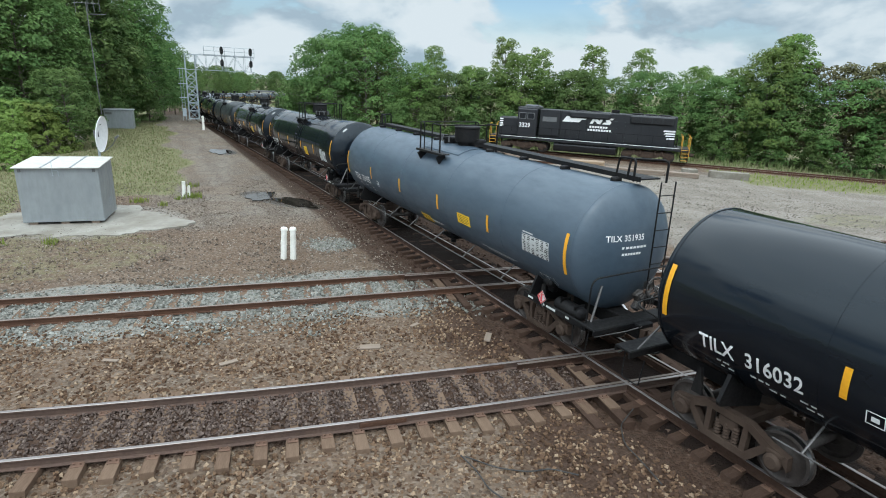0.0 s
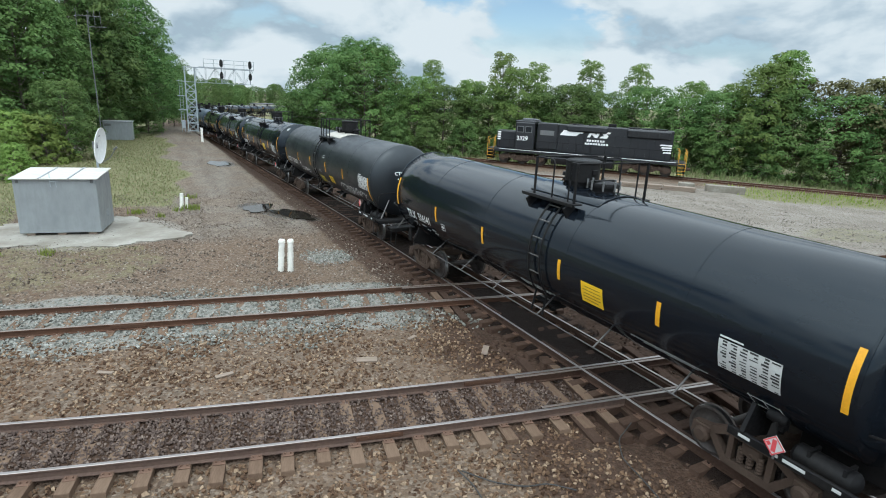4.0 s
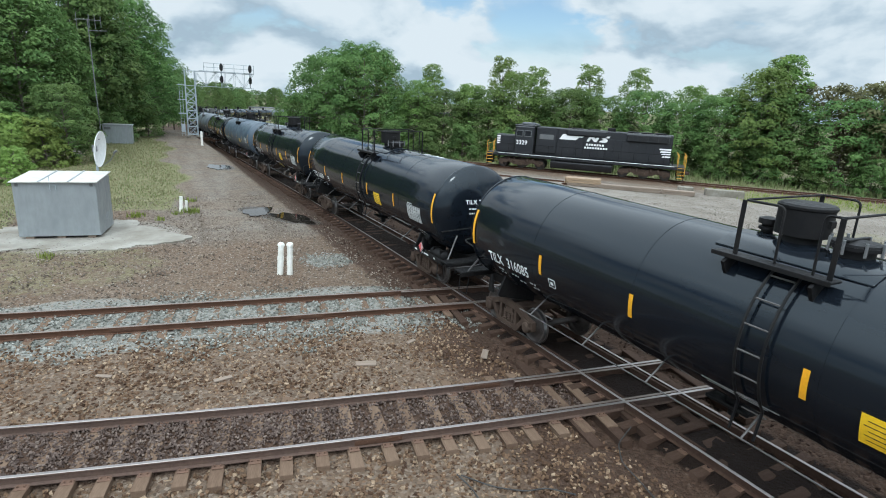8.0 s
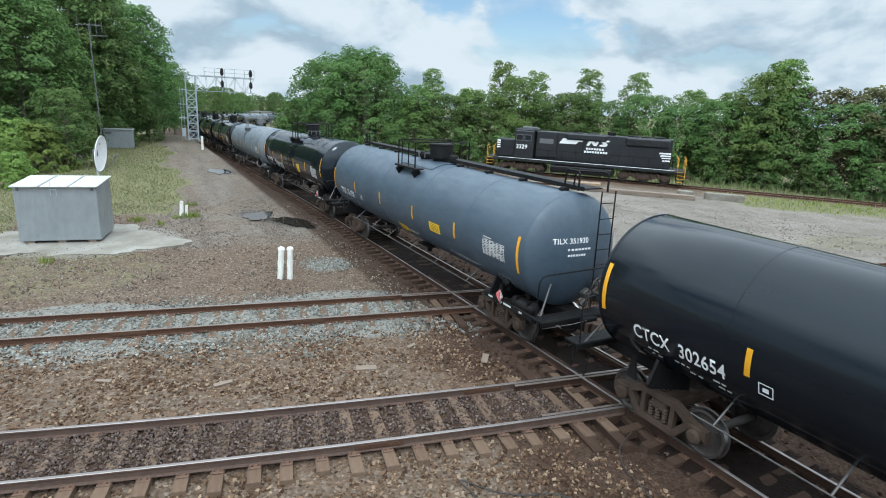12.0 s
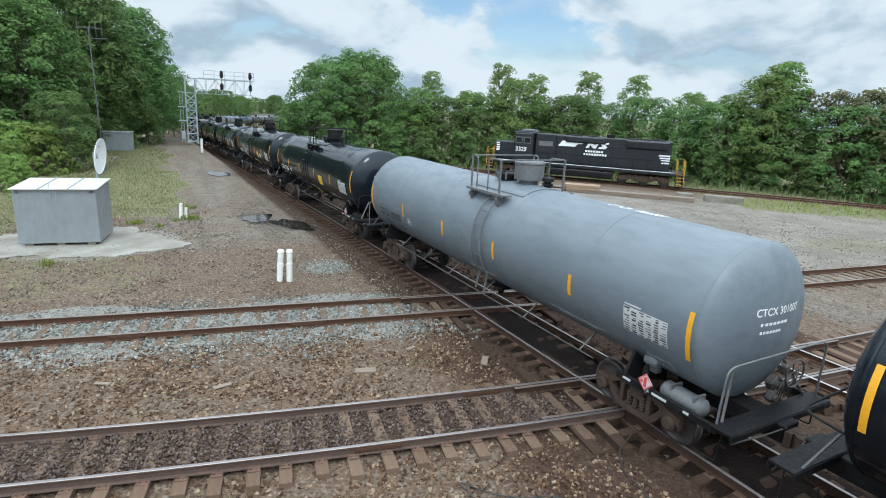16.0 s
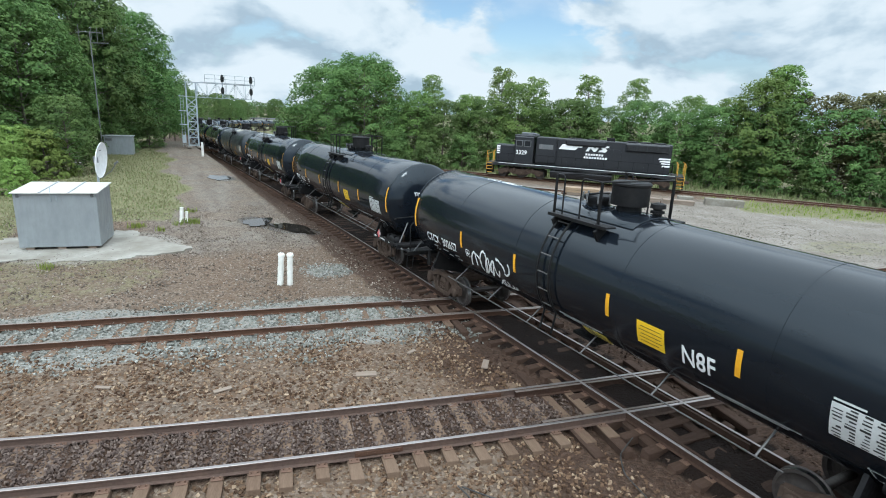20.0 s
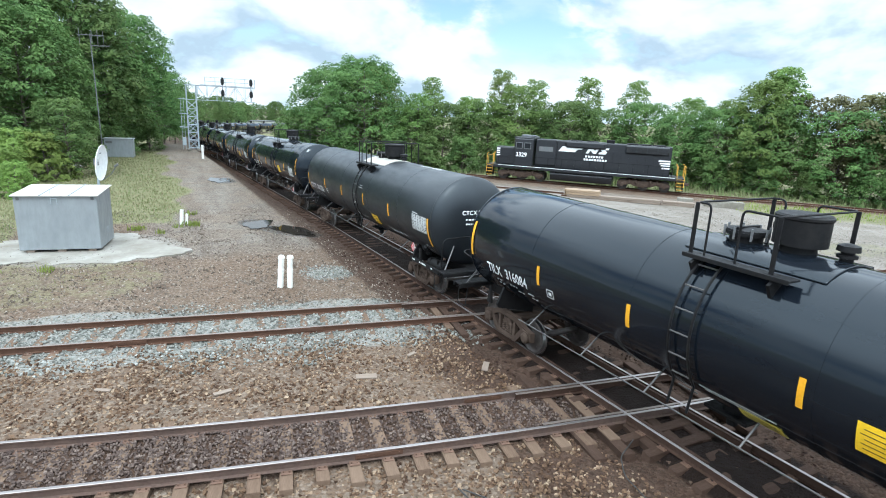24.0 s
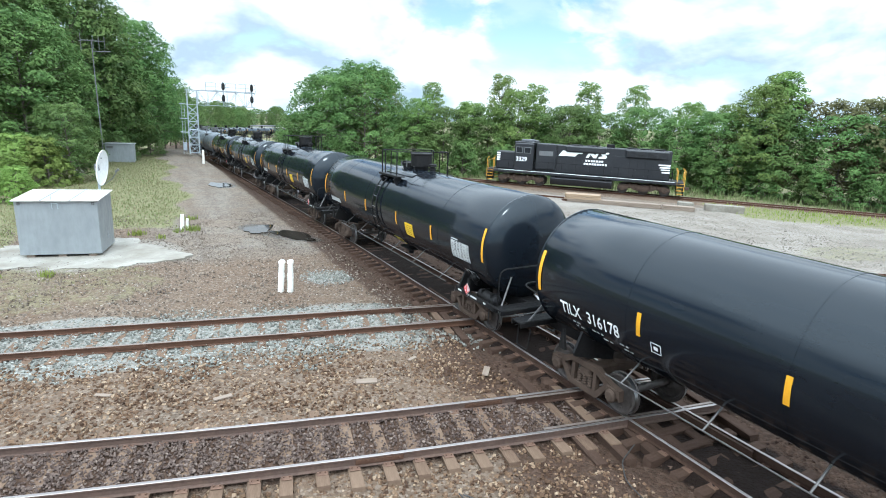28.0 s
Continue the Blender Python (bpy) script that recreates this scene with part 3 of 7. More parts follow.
def build_tracks():
    rnd = random.Random(11)
    # the main line, with the train on it
    t1 = tagged(new("track_1"), "straight main line track with rusty rails on dark ties", "railway track", kind="structure")
    pts = [on_line(s)[0] for s in (-320, -150, -60, -20, 0, 5, 10, 16, 22, 28, 34, 40, 60, 80, 100, 115, 130, 145, 160, 180, 200, 220, 240, 260, 280, 300, 320, 350, 380, 410, 440, 480, 520, 560, 600)]
    for d in (-HALF, HALF):
        rail_mesh(falling(offset_line(pts, d)), [M["rail_oily"], M["rail_worn"]], t1)
    for d in (-HALF + 0.115, HALF - 0.115):
        for lo, hi in ((5.6, 10.6), (12.6, 17.4)):
            rail_mesh([Vector((TRAIN_X + d, y)) for y in np.linspace(lo, hi, 6)], [M["rail_oily"], M["rail_oily"]], t1, "guard_rail", -0.012)
    # the second line beside it
    t2 = tagged(new("track_2"), "second parallel main line track with worn rails", "railway track", kind="structure")
    pts2 = [on_line(s, SECOND_X)[0] for s in (-320, -150, -60, -20, 0, 5, 10, 16, 22, 28, 34, 40, 60, 80, 100, 115, 130, 145, 160, 180, 200, 220, 240, 260, 280, 300, 320, 350, 380, 410, 440, 480, 520, 560, 600)]
    for d in (-HALF, HALF):
        rail_mesh(falling(offset_line(pts2, d)), [M["rail_side"], M["rail_top"]], t2)
    # the two lines that cross
    t3 = tagged(new("track_3"), "crossing track with dark rails over buried brown ties", "railway track", kind="structure")
    p3 = [Vector((-150.0, line_near(-150)))] + crossing_pts(line_near, -14, 24, 39) + [Vector((160.0, line_near(160)))]
    for d in (-HALF, HALF):
        rail_mesh(offset_line(p3, d), [M["rail_dark"], M["rail_worn"]], t3, z=-0.003)
    t4 = tagged(new("track_4"), "crossing track with rusty rails in pale ballast", "railway track", kind="structure")
    p4 = [Vector((-150.0, line_far(-150)))] + crossing_pts(line_far, -14, 40, 30) + [Vector((160.0, line_far(160)))]
    for d in (-HALF, HALF):
        rail_mesh(offset_line(p4, d), [M["rail_side"], M["rail_dull"]], t4, z=-0.004)
    for t, line in ((t3, line_near), (t4, line_far)):
        for c in (TRAIN_X, SECOND_X):
            seg = crossing_pts(line, c - 2.6, c + 2.6, 7)
            for d in (-HALF + 0.11, HALF - 0.11):
                rail_mesh(offset_line(seg, d), [M["rail_oily"], M["rail_dull"]], t, "guard_rail", -0.010)
    # the siding on which the locomotive stands
    t5 = tagged(new("track_5"), "rusty siding track beside the grass", "railway track", kind="structure")
    way = Vector((math.cos(LOCO_TURN), math.sin(LOCO_TURN)))
    p5 = [LOCO_AT + way * s for s in (-160, -60, -20, 0, 20, 60, 160)]
    for d in (-HALF, HALF):
        rail_mesh(offset_line(p5, d), [M["rail_side"], M["rail_dull"]], t5, z=LOCO_Z)
    # joint bars bolted to the crossing rails
    for t, line, spots in ((t3, line_near, ((6.2, 0), (3.6, 1), (12.4, 0))), (t4, line_far, ((-0.6, 1), (3.9, 1), (6.3, 0)))):
        for x, side in spots:
            p = Vector((x, line(x)))
            w = (Vector((x + 0.1, line(x + 0.1))) - p).normalized()
            q = p + Vector((w.y, -w.x)) * (HALF if side else -HALF)
            bm = fresh()
            for s in (-1, 1):
                put_box(bm, (0, s * 0.030, -0.095), (0.9, 0.026, 0.095), bevel=0.006)
                for k in range(6):
                    put_rod(bm, (-0.375 + k * 0.15, s * 0.02, -0.09), (-0.375 + k * 0.15, s * 0.062, -0.09), 0.018, 6)
            ob = part("joint_bar", bm, M["rail_side"], t, smooth=False)
            ob.matrix_basis = Matrix.Translation((q.x, q.y, 0)) @ Matrix.Rotation(math.atan2(w.y, w.x), 4, "Z")
    return t1, t2, t3, t4, t5


TRACKS = build_tracks()


# ---- tank cars ----
AXIS_Z, TANK_R = 2.60, 1.50


def around(u, h, lift=0.004):
    """A point on the shell's near side: u along the car, h the arc's length up from the axis' height."""
    a = h / TANK_R
    return Vector((-(TANK_R + lift) * math.cos(a), u, AXIS_Z + (TANK_R + lift) * math.sin(a)))


def shell_patch(bm, u0, u1, h0, h1, lift=0.005, n=6, thick=0.004, side=1, mi=0):
    """A thin plate or tape bent round the shell."""
    cols = []
    for h in np.linspace(h0, h1, n):
        row = []
        for u in (u0, u1):
            for l in (lift, lift + thick):
                p = around(u, h, l)
                row.append(bm.verts.new((p.x * side, p.y, p.z)))
        cols.append(row)
    made = []
    for A, B in zip(cols, cols[1:]):
        made += [bm.faces.new((A[1], A[3], B[3], B[1])), bm.faces.new((A[0], A[1], B[1], B[0])), bm.faces.new((A[3], A[2], B[2], B[3]))]
    made += [bm.faces.new((cols[0][0], cols[0][2], cols[0][3], cols[0][1])), bm.faces.new((cols[-1][1], cols[-1][3], cols[-1][2], cols[-1][0]))]
    for f in made:
        f.material_index = mi
    return bm


def letters(text, size, spacing=1.0):
    """The built-in font's letters as a bmesh in the x, y plane, from x = 0."""
    cu = bpy.data.curves.new("letters", "FONT")
    cu.body, cu.size, cu.space_character = text, size, spacing
    cu.offset = size * 0.018
    ob = bpy.data.objects.new("letters", cu)
    scene.collection.objects.link(ob)
    dg = bpy.context.evaluated_depsgraph_get()
    ev = ob.evaluated_get(dg)
    me = ev.to_mesh()
    bm = fresh()
    bm.from_mesh(me)
    ev.to_mesh_clear()
    bpy.data.objects.remove(ob)
    bpy.data.curves.remove(cu)
    return bm


def letters_on_shell(text, u, h, size, parent, name="lettering", side=1, spacing=1.05, mat=None, wide=1.0):
    """Writing on the near side, read towards the car's front end (-y)."""
    bm = letters(text, size, spacing)
    # cut into level strips, so that the letters follow the shell
    for i in range(1, 8):
        bmesh.ops.bisect_plane(bm, geom=bm.verts[:] + bm.edges[:] + bm.faces[:], plane_co=(0, size * 0.1 * i, 0), plane_no=(0, 1, 0))
    for v in bm.verts:
        p = around(u - v.co.x * 0.74 * wide, h + v.co.y, 0.006)
        v.co = Vector((p.x * side, p.y, p.z))
    return part(name, bm, mat or M["white_paint"], parent, smooth=False)


def head_depth(r):
    """How far the dished end stands out at a radius: a shallow dome with a rolled edge."""
    dome = math.sqrt(max(0.0, 2.35 ** 2 - r * r)) - math.sqrt(2.35 ** 2 - TANK_R ** 2)
    edge = 0.13 * math.sqrt(max(0.0, 1 - (r / TANK_R) ** 5))
    return dome * 0.62 + edge


SHELL_END = 7.74


def letters_on_head(text, x, z, size, parent, end=-1, mat=None):
    bm = letters(text, size, 1.05)
    for v in bm.verts:
        X, Z = x + v.co.x, z + v.co.y
        r = math.hypot(X, Z - AXIS_Z)
        v.co = Vector((X, end * (SHELL_END + head_depth(r) + 0.006), Z))
    return part("lettering", bm, mat or M["white_paint"], parent, smooth=False)


def bars_on_shell(rows, parent, mat, name="lettering"):
    """Small unreadable print as plain bars: (u from, u to, h, height)."""
    bm = fresh()
    for u0, u1, h, t in rows:
        shell_patch(bm, u0, u1, h, h + t, 0.006, 2, 0.002)
    return part(name, bm, mat, parent, smooth=False)


def build_truck(car, y, turned):
    """A two-axle truck: cast frames, bolster, springs, wheelsets."""
    truck = new("truck")
    truck.parent = car
    truck.location = (0, y, 0)
    bm = fresh()
    put_box(bm, (0, 0, 0.62), (2.05, 0.36, 0.24), bevel=0.04)
    put_lathe(bm, [(0.0, 0.0), (0.0, 0.2), (0.10, 0.2), (0.10, 0.0)], Matrix.Translation((0, 0, 0.74)), 16)
    part("bolster", bm, M["truck_steel"], truck)
    for s in (-1, 1):
        bm = fresh()
        x = s * 0.98
        # top chord, bottom chord and columns leave the window openings free
        m = Matrix(((0, 0, 1, x), (1, 0, 0, 0), (0, 1, 0, 0), (0, 0, 0, 1)))
        put_prism(bm, [(-1.12, 0.40), (-1.10, 0.64), (-0.78, 0.70), (-0.42, 0.87), (0.42, 0.87), (0.78, 0.70), (1.10, 0.64), (1.12, 0.40),
                       (0.98, 0.56), (0.74, 0.56), (0.38, 0.74), (-0.38, 0.74), (-0.74, 0.56), (-0.98, 0.56)], -0.07, 0.07, m)
        put_prism(bm, [(-0.80, 0.60), (-0.66, 0.62), (-0.38, 0.30), (0.38, 0.30), (0.66, 0.62), (0.80, 0.60), (0.46, 0.17), (-0.46, 0.17)], -0.065, 0.065, m)
        for c in (-1, 1):
            put_prism(bm, [(c * 0.30, 0.28), (c * 0.30, 0.76), (c * 0.40, 0.76), (c * 0.40, 0.28)], -0.06, 0.06, m)
        part("side_frame", bm, M["truck_steel"], truck)
        bm = fresh()
        put_lathe(bm, [(0.0, 0.0)] + [(0.03 * i, 0.068 if i % 2 else 0.05) for i in range(11)] + [(0.30, 0.0)], Matrix(), 8)
        spring = part("spring", bm, M["truck_steel"], truck)
        spring.location = (x, -0.17, 0.31)
        for k in (1, 2):
            alike(spring, Matrix.Translation((x, -0.17 + 0.17 * k, 0.31)), truck)
    for a in (-0.89, 0.89):
        # wheelset: turns with the axle
        bm = fresh()
        ax = Matrix.Translation((0, 0, 0)) @ Matrix.Rotation(radians(90), 4, "Y")
        put_lathe(bm, [(-0.98, 0.0), (-0.98, 0.075), (-0.6, 0.085), (0.6, 0.085), (0.98, 0.075), (0.98, 0.0)], ax, 10)
        for s in (-1, 1):
            x = s * 0.755
            o = s
            prof = [(0.085, -0.06), (0.16, -0.06), (0.20, -0.02), (0.36, 0.015), (0.40, -0.065), (0.483, -0.062), (0.487, -0.045), (0.462, -0.03), (0.455, 0.06),
                    (0.40, 0.068), (0.37, 0.04), (0.22, 0.03), (0.17, 0.06), (0.085, 0.06)]
            put_lathe(bm, [(x + o * b, r) for r, b in prof], ax, 28)
            for f in bm.faces:
                c = f.calc_center_median()
                if abs(abs(c.x) - (0.755 + 0.015)) < 0.06 and math.hypot(c.y, c.z) > 0.452 and f.calc_area() > 0.004:
                    f.material_index = 1
            # three casting marks that show the turning
            for k in range(3):
                an = k * math.tau / 3
                put_box(bm, (x + o * 0.05, 0.30 * math.cos(an), 0.30 * math.sin(an)), (0.02, 0.05, 0.05), bevel=0.006)
        bmesh.ops.recalc_face_normals(bm, faces=bm.faces[:])
        w = part("wheelset", bm, [M["wheel_steel"], M["tread"]], truck, angle=40)
        w.location = (0, a, 0.457)
        for s in (-1, 1):
            bm = fresh()
            put_lathe(bm, [(0, 0), (0, 0.15), (0.16, 0.15), (0.20, 0.10), (0.20, 0.0)], Matrix.Translation((s * 0.93, a, 0.457)) @ Matrix.Rotation(radians(90 * s), 4, "Y"), 14)
            put_box(bm, (s * 0.98, a, 0.60), (0.18, 0.30, 0.10), bevel=0.015)
            part("bearing", bm, M["truck_steel"], truck)
    return truck


def build_end(car, end, steel, legged):
    """What stands at one end: sill, coupler, platform, grab rail, hose, steps."""
    e = end
    bm = fresh()
    put_box(bm, (0, e * 7.7, 0.93), (0.46, 2.2, 0.34), bevel=0.02)
    part("stub_sill", bm, M["black_steel"], car)
    bm = fresh()
    put_box(bm, (0, e * 8.55, 0.86), (0.22, 0.7, 0.2), bevel=0.03)
    put_prism(bm, [(-0.16, 0), (-0.16, 0.18), (-0.06, 0.30), (0.02, 0.24), (0.04, 0.14), (0.16, 0.16), (0.18, 0.02), (0.10, 0)], -0.14, 0.14,
              Matrix.Translation((0, e * 8.76, 0.86)) @ Matrix.Rotation(0 if e > 0 else math.pi, 4, "Z"))
    part("coupler", bm, M["truck_steel"], car)
    bm = fresh()
    put_box(bm, (0, e * 8.46, 1.12), (2.9, 0.40, 0.05), bevel=0.01)
    put_box(bm, (0, e * 8.27, 1.06), (2.9, 0.05, 0.14), bevel=0.01)
    put_box(bm, (0, e * 8.65, 1.06), (2.9, 0.04, 0.12), bevel=0.01)
    part("end_platform", bm, M["black_steel"], car)
    bm = fresh()
    start = [(-1.34, e * 8.30, 1.1), (-1.34, e * 8.34, 2.18)] if legged else [(-1.22, e * 7.86, 1.98), (-1.36, e * 8.42, 2.12)]
    put_pipe(bm, rounded(start + [(1.38, e * 8.42, 2.28), (1.38, e * 8.42, 1.1)], 0.22, 5), 0.021)
    part("end_handrail", bm, steel, car)
    for s in (-1, 1):
        bm = fresh()
        put_rod(bm, (s * 1.2, e * 8.3, 1.12), (s * 0.75, e * 8.05, 1.85), 0.026, 6)
        part("brace", bm, M["pipe_steel"], car)
        # sill step hung under the corner
        bm = fresh()
        put_pipe(bm, rounded([(s * 1.36, e * 7.95, 1.08), (s * 1.40, e * 7.98, 0.52), (s * 1.40, e * 8.42, 0.52), (s * 1.36, e * 8.45, 1.08)], 0.06, 3), 0.015)
        part("sill_step", bm, M["black_steel"], car)
        # bolster web from the sill up to the tank
        bm = fresh()
        put_prism(bm, [(0.2, 0.78), (1.38, 1.06), (1.42, 1.14), (1.22, 1.62), (0.9, 1.36), (0.2, 1.14)], -0.035, 0.035,
                  Matrix(((s, 0, 0, 0), (0, 0, 1, e * 6.3), (0, 1, 0, 0), (0, 0, 0, 1))))
        part("body_bolster", bm, M["black_steel"], car)
        bm = fresh()
        put_prism(bm, [(-0.10, 1.05), (0.12, 1.05), (0.06, 1.5), (0.0, 1.55)], -0.03, 0.03, Matrix(((0, 0, 1, s * 1.33), (1, 0, 0, e * 6.75), (0, 1, 0, 0), (0, 0, 0, 1))))
        part("jacking_bracket", bm, M["black_steel"], car)
    bm = fresh()
    put_pipe(bm, rounded([(0.32, e * 8.4, 0.82), (0.34, e * 8.75, 0.7), (0.2, e * 8.95, 0.42), (0.05, e * 9.0, 0.5)], 0.12, 5), 0.026)
    part("air_hose", bm, M["ink"], car)
    bm = fresh()
    put_pipe(bm, rounded([(-1.36, e * 8.62, 0.95), (-0.5, e * 8.72, 0.98), (-0.14, e * 8.8, 1.06)], 0.1, 3), 0.014)
    part("uncoupling_lever", bm, M["pipe_steel"], car)


def build_walkway(car, steel, deck_mat, style, f=1):
    """Ladder, deck, rails and fittings at the middle of the top; f = -1 turns them end for end."""
    top = AXIS_Z + TANK_R
    bm = fresh()
    put_box(bm, (0, 0.0, top + 0.018), (1.5, 2.5, 0.03), bevel=0.008)
    bmesh.ops.subdivide_edges(bm, edges=[e for e in bm.edges if abs(e.verts[0].co.x - e.verts[1].co.x) > 1], cuts=5)
    for v in bm.verts:
        v.co.z -= TANK_R - math.sqrt(TANK_R ** 2 - v.co.x ** 2)
    part("top_plate", bm, deck_mat, car)
    lad_u = 0.45 if f > 0 else -0.28
    for s in (-1, 1):
        bm = fresh()
        put_box(bm, (s * 1.06, -0.02 * f, top - 0.20), (0.30, 1.90, 0.04), bevel=0.008)
        put_box(bm, (s * 1.21, -0.02 * f, top - 0.21), (0.03, 1.90, 0.075), bevel=0.006)
        for y in (-0.7, 0.7):
            put_box(bm, (s * 1.08, y * f, top - 0.36), (0.3, 0.06, 0.26), Matrix.Rotation(s * 0.5, 4, "Y"))
        part("grating", bm, steel, car)
        if style == "runway":
            continue
        lad = new("ladder")
        lad.parent = car
        if s > 0:
            lad.scale = (-1, 1, 1)
        for d in (-0.21, 0.21):
            bm = fresh()
            pts = [around(lad_u + d, h, 0.10) for h in np.linspace(1.35, -1.0, 12)] + [Vector((-1.35, lad_u + d, 1.12))]
            put_pipe(bm, pts, 0.026)
            part("rail", bm, steel, lad)
        rung = None
        for h in np.linspace(1.2, -1.2, 7):
            if rung is None:
                bm = fresh()
                put_rod(bm, (0, -0.21, 0), (0, 0.21, 0), 0.016, 6)
                rung = part("rung", bm, M["pipe_steel"], lad)
                rung.location = around(lad_u, h, 0.10)
            else:
                alike(rung, Matrix.Translation(around(lad_u, h, 0.10)), lad)
    side = 1.10
    # flat posts at the outer corners, a hoop across each end with a return on both sides
    for y in (0.85, -0.62):
        for x in (-side, side):
            bm = fresh()
            put_box(bm, (x, y * f, top + 0.25), (0.03, 0.075, 0.94), bevel=0.006)
            part("post", bm, steel, car)
    for name, y, leg in (("cross_rail", 0.85, 0.60), ("guard_rail", -0.62, 0.02)):
        bm = fresh()
        put_pipe(bm, rounded([(-side + 0.03, leg * f, top - 0.2), (-side + 0.03, leg * f, top + 0.72), (-side, y * f, top + 0.72), (side, y * f, top + 0.72),
                              (side - 0.03, leg * f, top + 0.72), (side - 0.03, leg * f, top - 0.2)], 0.11, 4), 0.021)
        part(name, bm, steel, car)
    bm = fresh()
    put_lathe(bm, [(-0.08, 0.30), (0.14, 0.27), (0.15, 0.42), (0.58, 0.42), (0.60, 0.44), (0.64, 0.44), (0.67, 0.40), (0.68, 0.0)], Matrix.Translation((0.10, -0.30 * f, top)), 26)
    put_box(bm, (0.10, (-0.30 + 0.43) * f, top + 0.4), (0.16, 0.06, 0.12), bevel=0.01)
    part("valve_housing", bm, steel, car)
    way = new("manway")
    way.parent = car
    way.location = (0.0, 0.58 * f, top)
    bm = fresh()
    put_lathe(bm, [(-0.08, 0.28), (0.14, 0.28), (0.14, 0.36), (0.20, 0.36), (0.20, 0.0)], Matrix(), 24)
    part("neck", bm, M["black_steel"], way)
    bm = fresh()
    put_lathe(bm, [(0.20, 0.0), (0.20, 0.35), (0.235, 0.34), (0.27, 0.12), (0.275, 0.0)], Matrix(), 24)
    put_box(bm, (0, 0, 0.27), (0.62, 0.07, 0.05), bevel=0.01)
    part("cover", bm, M["black_steel"], way)
    bolt = None
    for k in range(8):
        a = k * math.tau / 8
        m = Matrix.Translation((0.37 * math.cos(a), 0.37 * math.sin(a), 0.19))
        if bolt is None:
            bm = fresh()
            put_rod(bm, (0, 0, -0.12), (0, 0, 0.1), 0.024, 6)
            bolt = part("eye_bolt", bm, M["grey_steel"], way)
            bolt.matrix_basis = m
        else:
            alike(bolt, m, way)
    bm = fresh()
    put_lathe(bm, [(-0.05, 0.1), (0.06, 0.1), (0.07, 0.15), (0.12, 0.15), (0.13, 0.1), (0.17, 0.1), (0.18, 0.17), (0.27, 0.16), (0.3, 0.06), (0.3, 0.0)], Matrix.Translation((0.25, -0.98 * f, top)), 16)
    part("relief_valve", bm, M["black_steel"], car)


def tank_car(tank_mat, steel, deck_mat, style, label, detail=True, f=1, strips=(-4.42, -1.59, 1.71, 4.55), ends=(-7.62, 7.60), tall=(-0.37, 0.60)):
    car = tagged(new("tank_car"), label, "tank car", "cars of the freight train")
    bm = fresh()
    m = Matrix.Translation((0, 0, AXIS_Z)) @ Matrix.Rotation(radians(-90), 4, "X")
    R = TANK_R
    head = [(head_depth(r) / 0.60, r) for r in (R, R * 0.985, R * 0.94, R * 0.86, R * 0.74, R * 0.6, R * 0.44, R * 0.25, 0.0)]
    prof = [(-SHELL_END - 0.60 * a, r) for a, r in head[::-1]]
    prof += [(y, R) for y in (-5.6, -3.5, -1.2, 1.2, 3.5, 5.6)]
    prof += [(SHELL_END + 0.60 * a, r) for a, r in head]
    put_lathe(bm, prof, m, 56 if detail else 32)
    bmesh.ops.recalc_face_normals(bm, faces=bm.faces[:])
    part("tank", bm, tank_mat, car, angle=50)
    for y in ((-7.72, -4.9, -1.75, 1.75, 4.9, 7.72) if detail else (-7.72, 7.72)):
        bm = fresh()
        put_lathe(bm, [(-0.022, R - 0.01), (-0.016, R + 0.006), (0.016, R + 0.006), (0.022, R - 0.01)], Matrix.Translation((0, y, AXIS_Z)) @ Matrix.Rotation(radians(-90), 4, "X"), 56)
        part("jacket_band", bm, tank_mat, car)
    for side in (1, -1):
        for u, h0, h1 in [(u, *tall) for u in ends] + [(u, -0.38, 0.10) for u in strips]:
            bm = fresh()
            shell_patch(bm, u - 0.05, u + 0.05, h0, h1, 0.010, 8, 0.003, side)
            part("reflective_strip", bm, M["orange"], car)
    for e in (-1, 1):
        build_truck(car, e * 6.3, e > 0)
        build_end(car, e, steel, tank_mat is not M["tank_gloss"])
    build_walkway(car, steel, deck_mat, style, f)
    # the long pipe rail under each side, on struts
    for s in (-1, 1):
        bm = fresh()
        put_rod(bm, (s * 1.36, -5.35, 1.05), (s * 1.36, 5.35, 1.05), 0.017, 6)
        part("running_rail", bm, M["pipe_steel"], car)
        strut = None
        for y in (-4.9, -2.8, -0.8, 1.2, 3.0, 4.9):
            if strut is None:
                bm = fresh()
                put_rod(bm, (s * 1.36, 0, 1.05), (s * 0.92, 0, 1.40), 0.020, 6)
                strut = part("strut", bm, M["pipe_steel"], car)
                strut.location = (0, y, 0)
            else:
                alike(strut, Matrix.Translation((0, y, 0)), car)
        for e in (-1,):
            bm = fresh()
            put_box(bm, (s * 1.37, e * 7.2, 1.05), (0.07, 2.3, 0.15), bevel=0.012)
            part("side_sill", bm, M["black_steel"], car)
            for y, l in ((6.35, 0.20), (6.85, 0.12), (7.15, 0.34), (7.75, 0.12)):
                bm = fresh()
                put_box(bm, (s * 1.407, e * y, 1.06), (0.006, l, 0.05))
                part("sill_label", bm, M["table_white"], car, smooth=False)
    bm = fresh()
    put_rod(bm, (0.30, -6.0, 0.98), (0.30, 6.0, 0.98), 0.022, 6)
    part("brake_pipe", bm, M["pipe_steel"], car)
    bm = fresh()
    put_lathe(bm, [(0, 0.0), (0, 0.2), (0.25, 0.2), (0.3, 0.12), (0.55, 0.1), (0.55, 0.0)], Matrix.Translation((0, 0.2, AXIS_Z - TANK_R + 0.05)) @ Matrix.Rotation(math.pi, 4, "X"), 16)
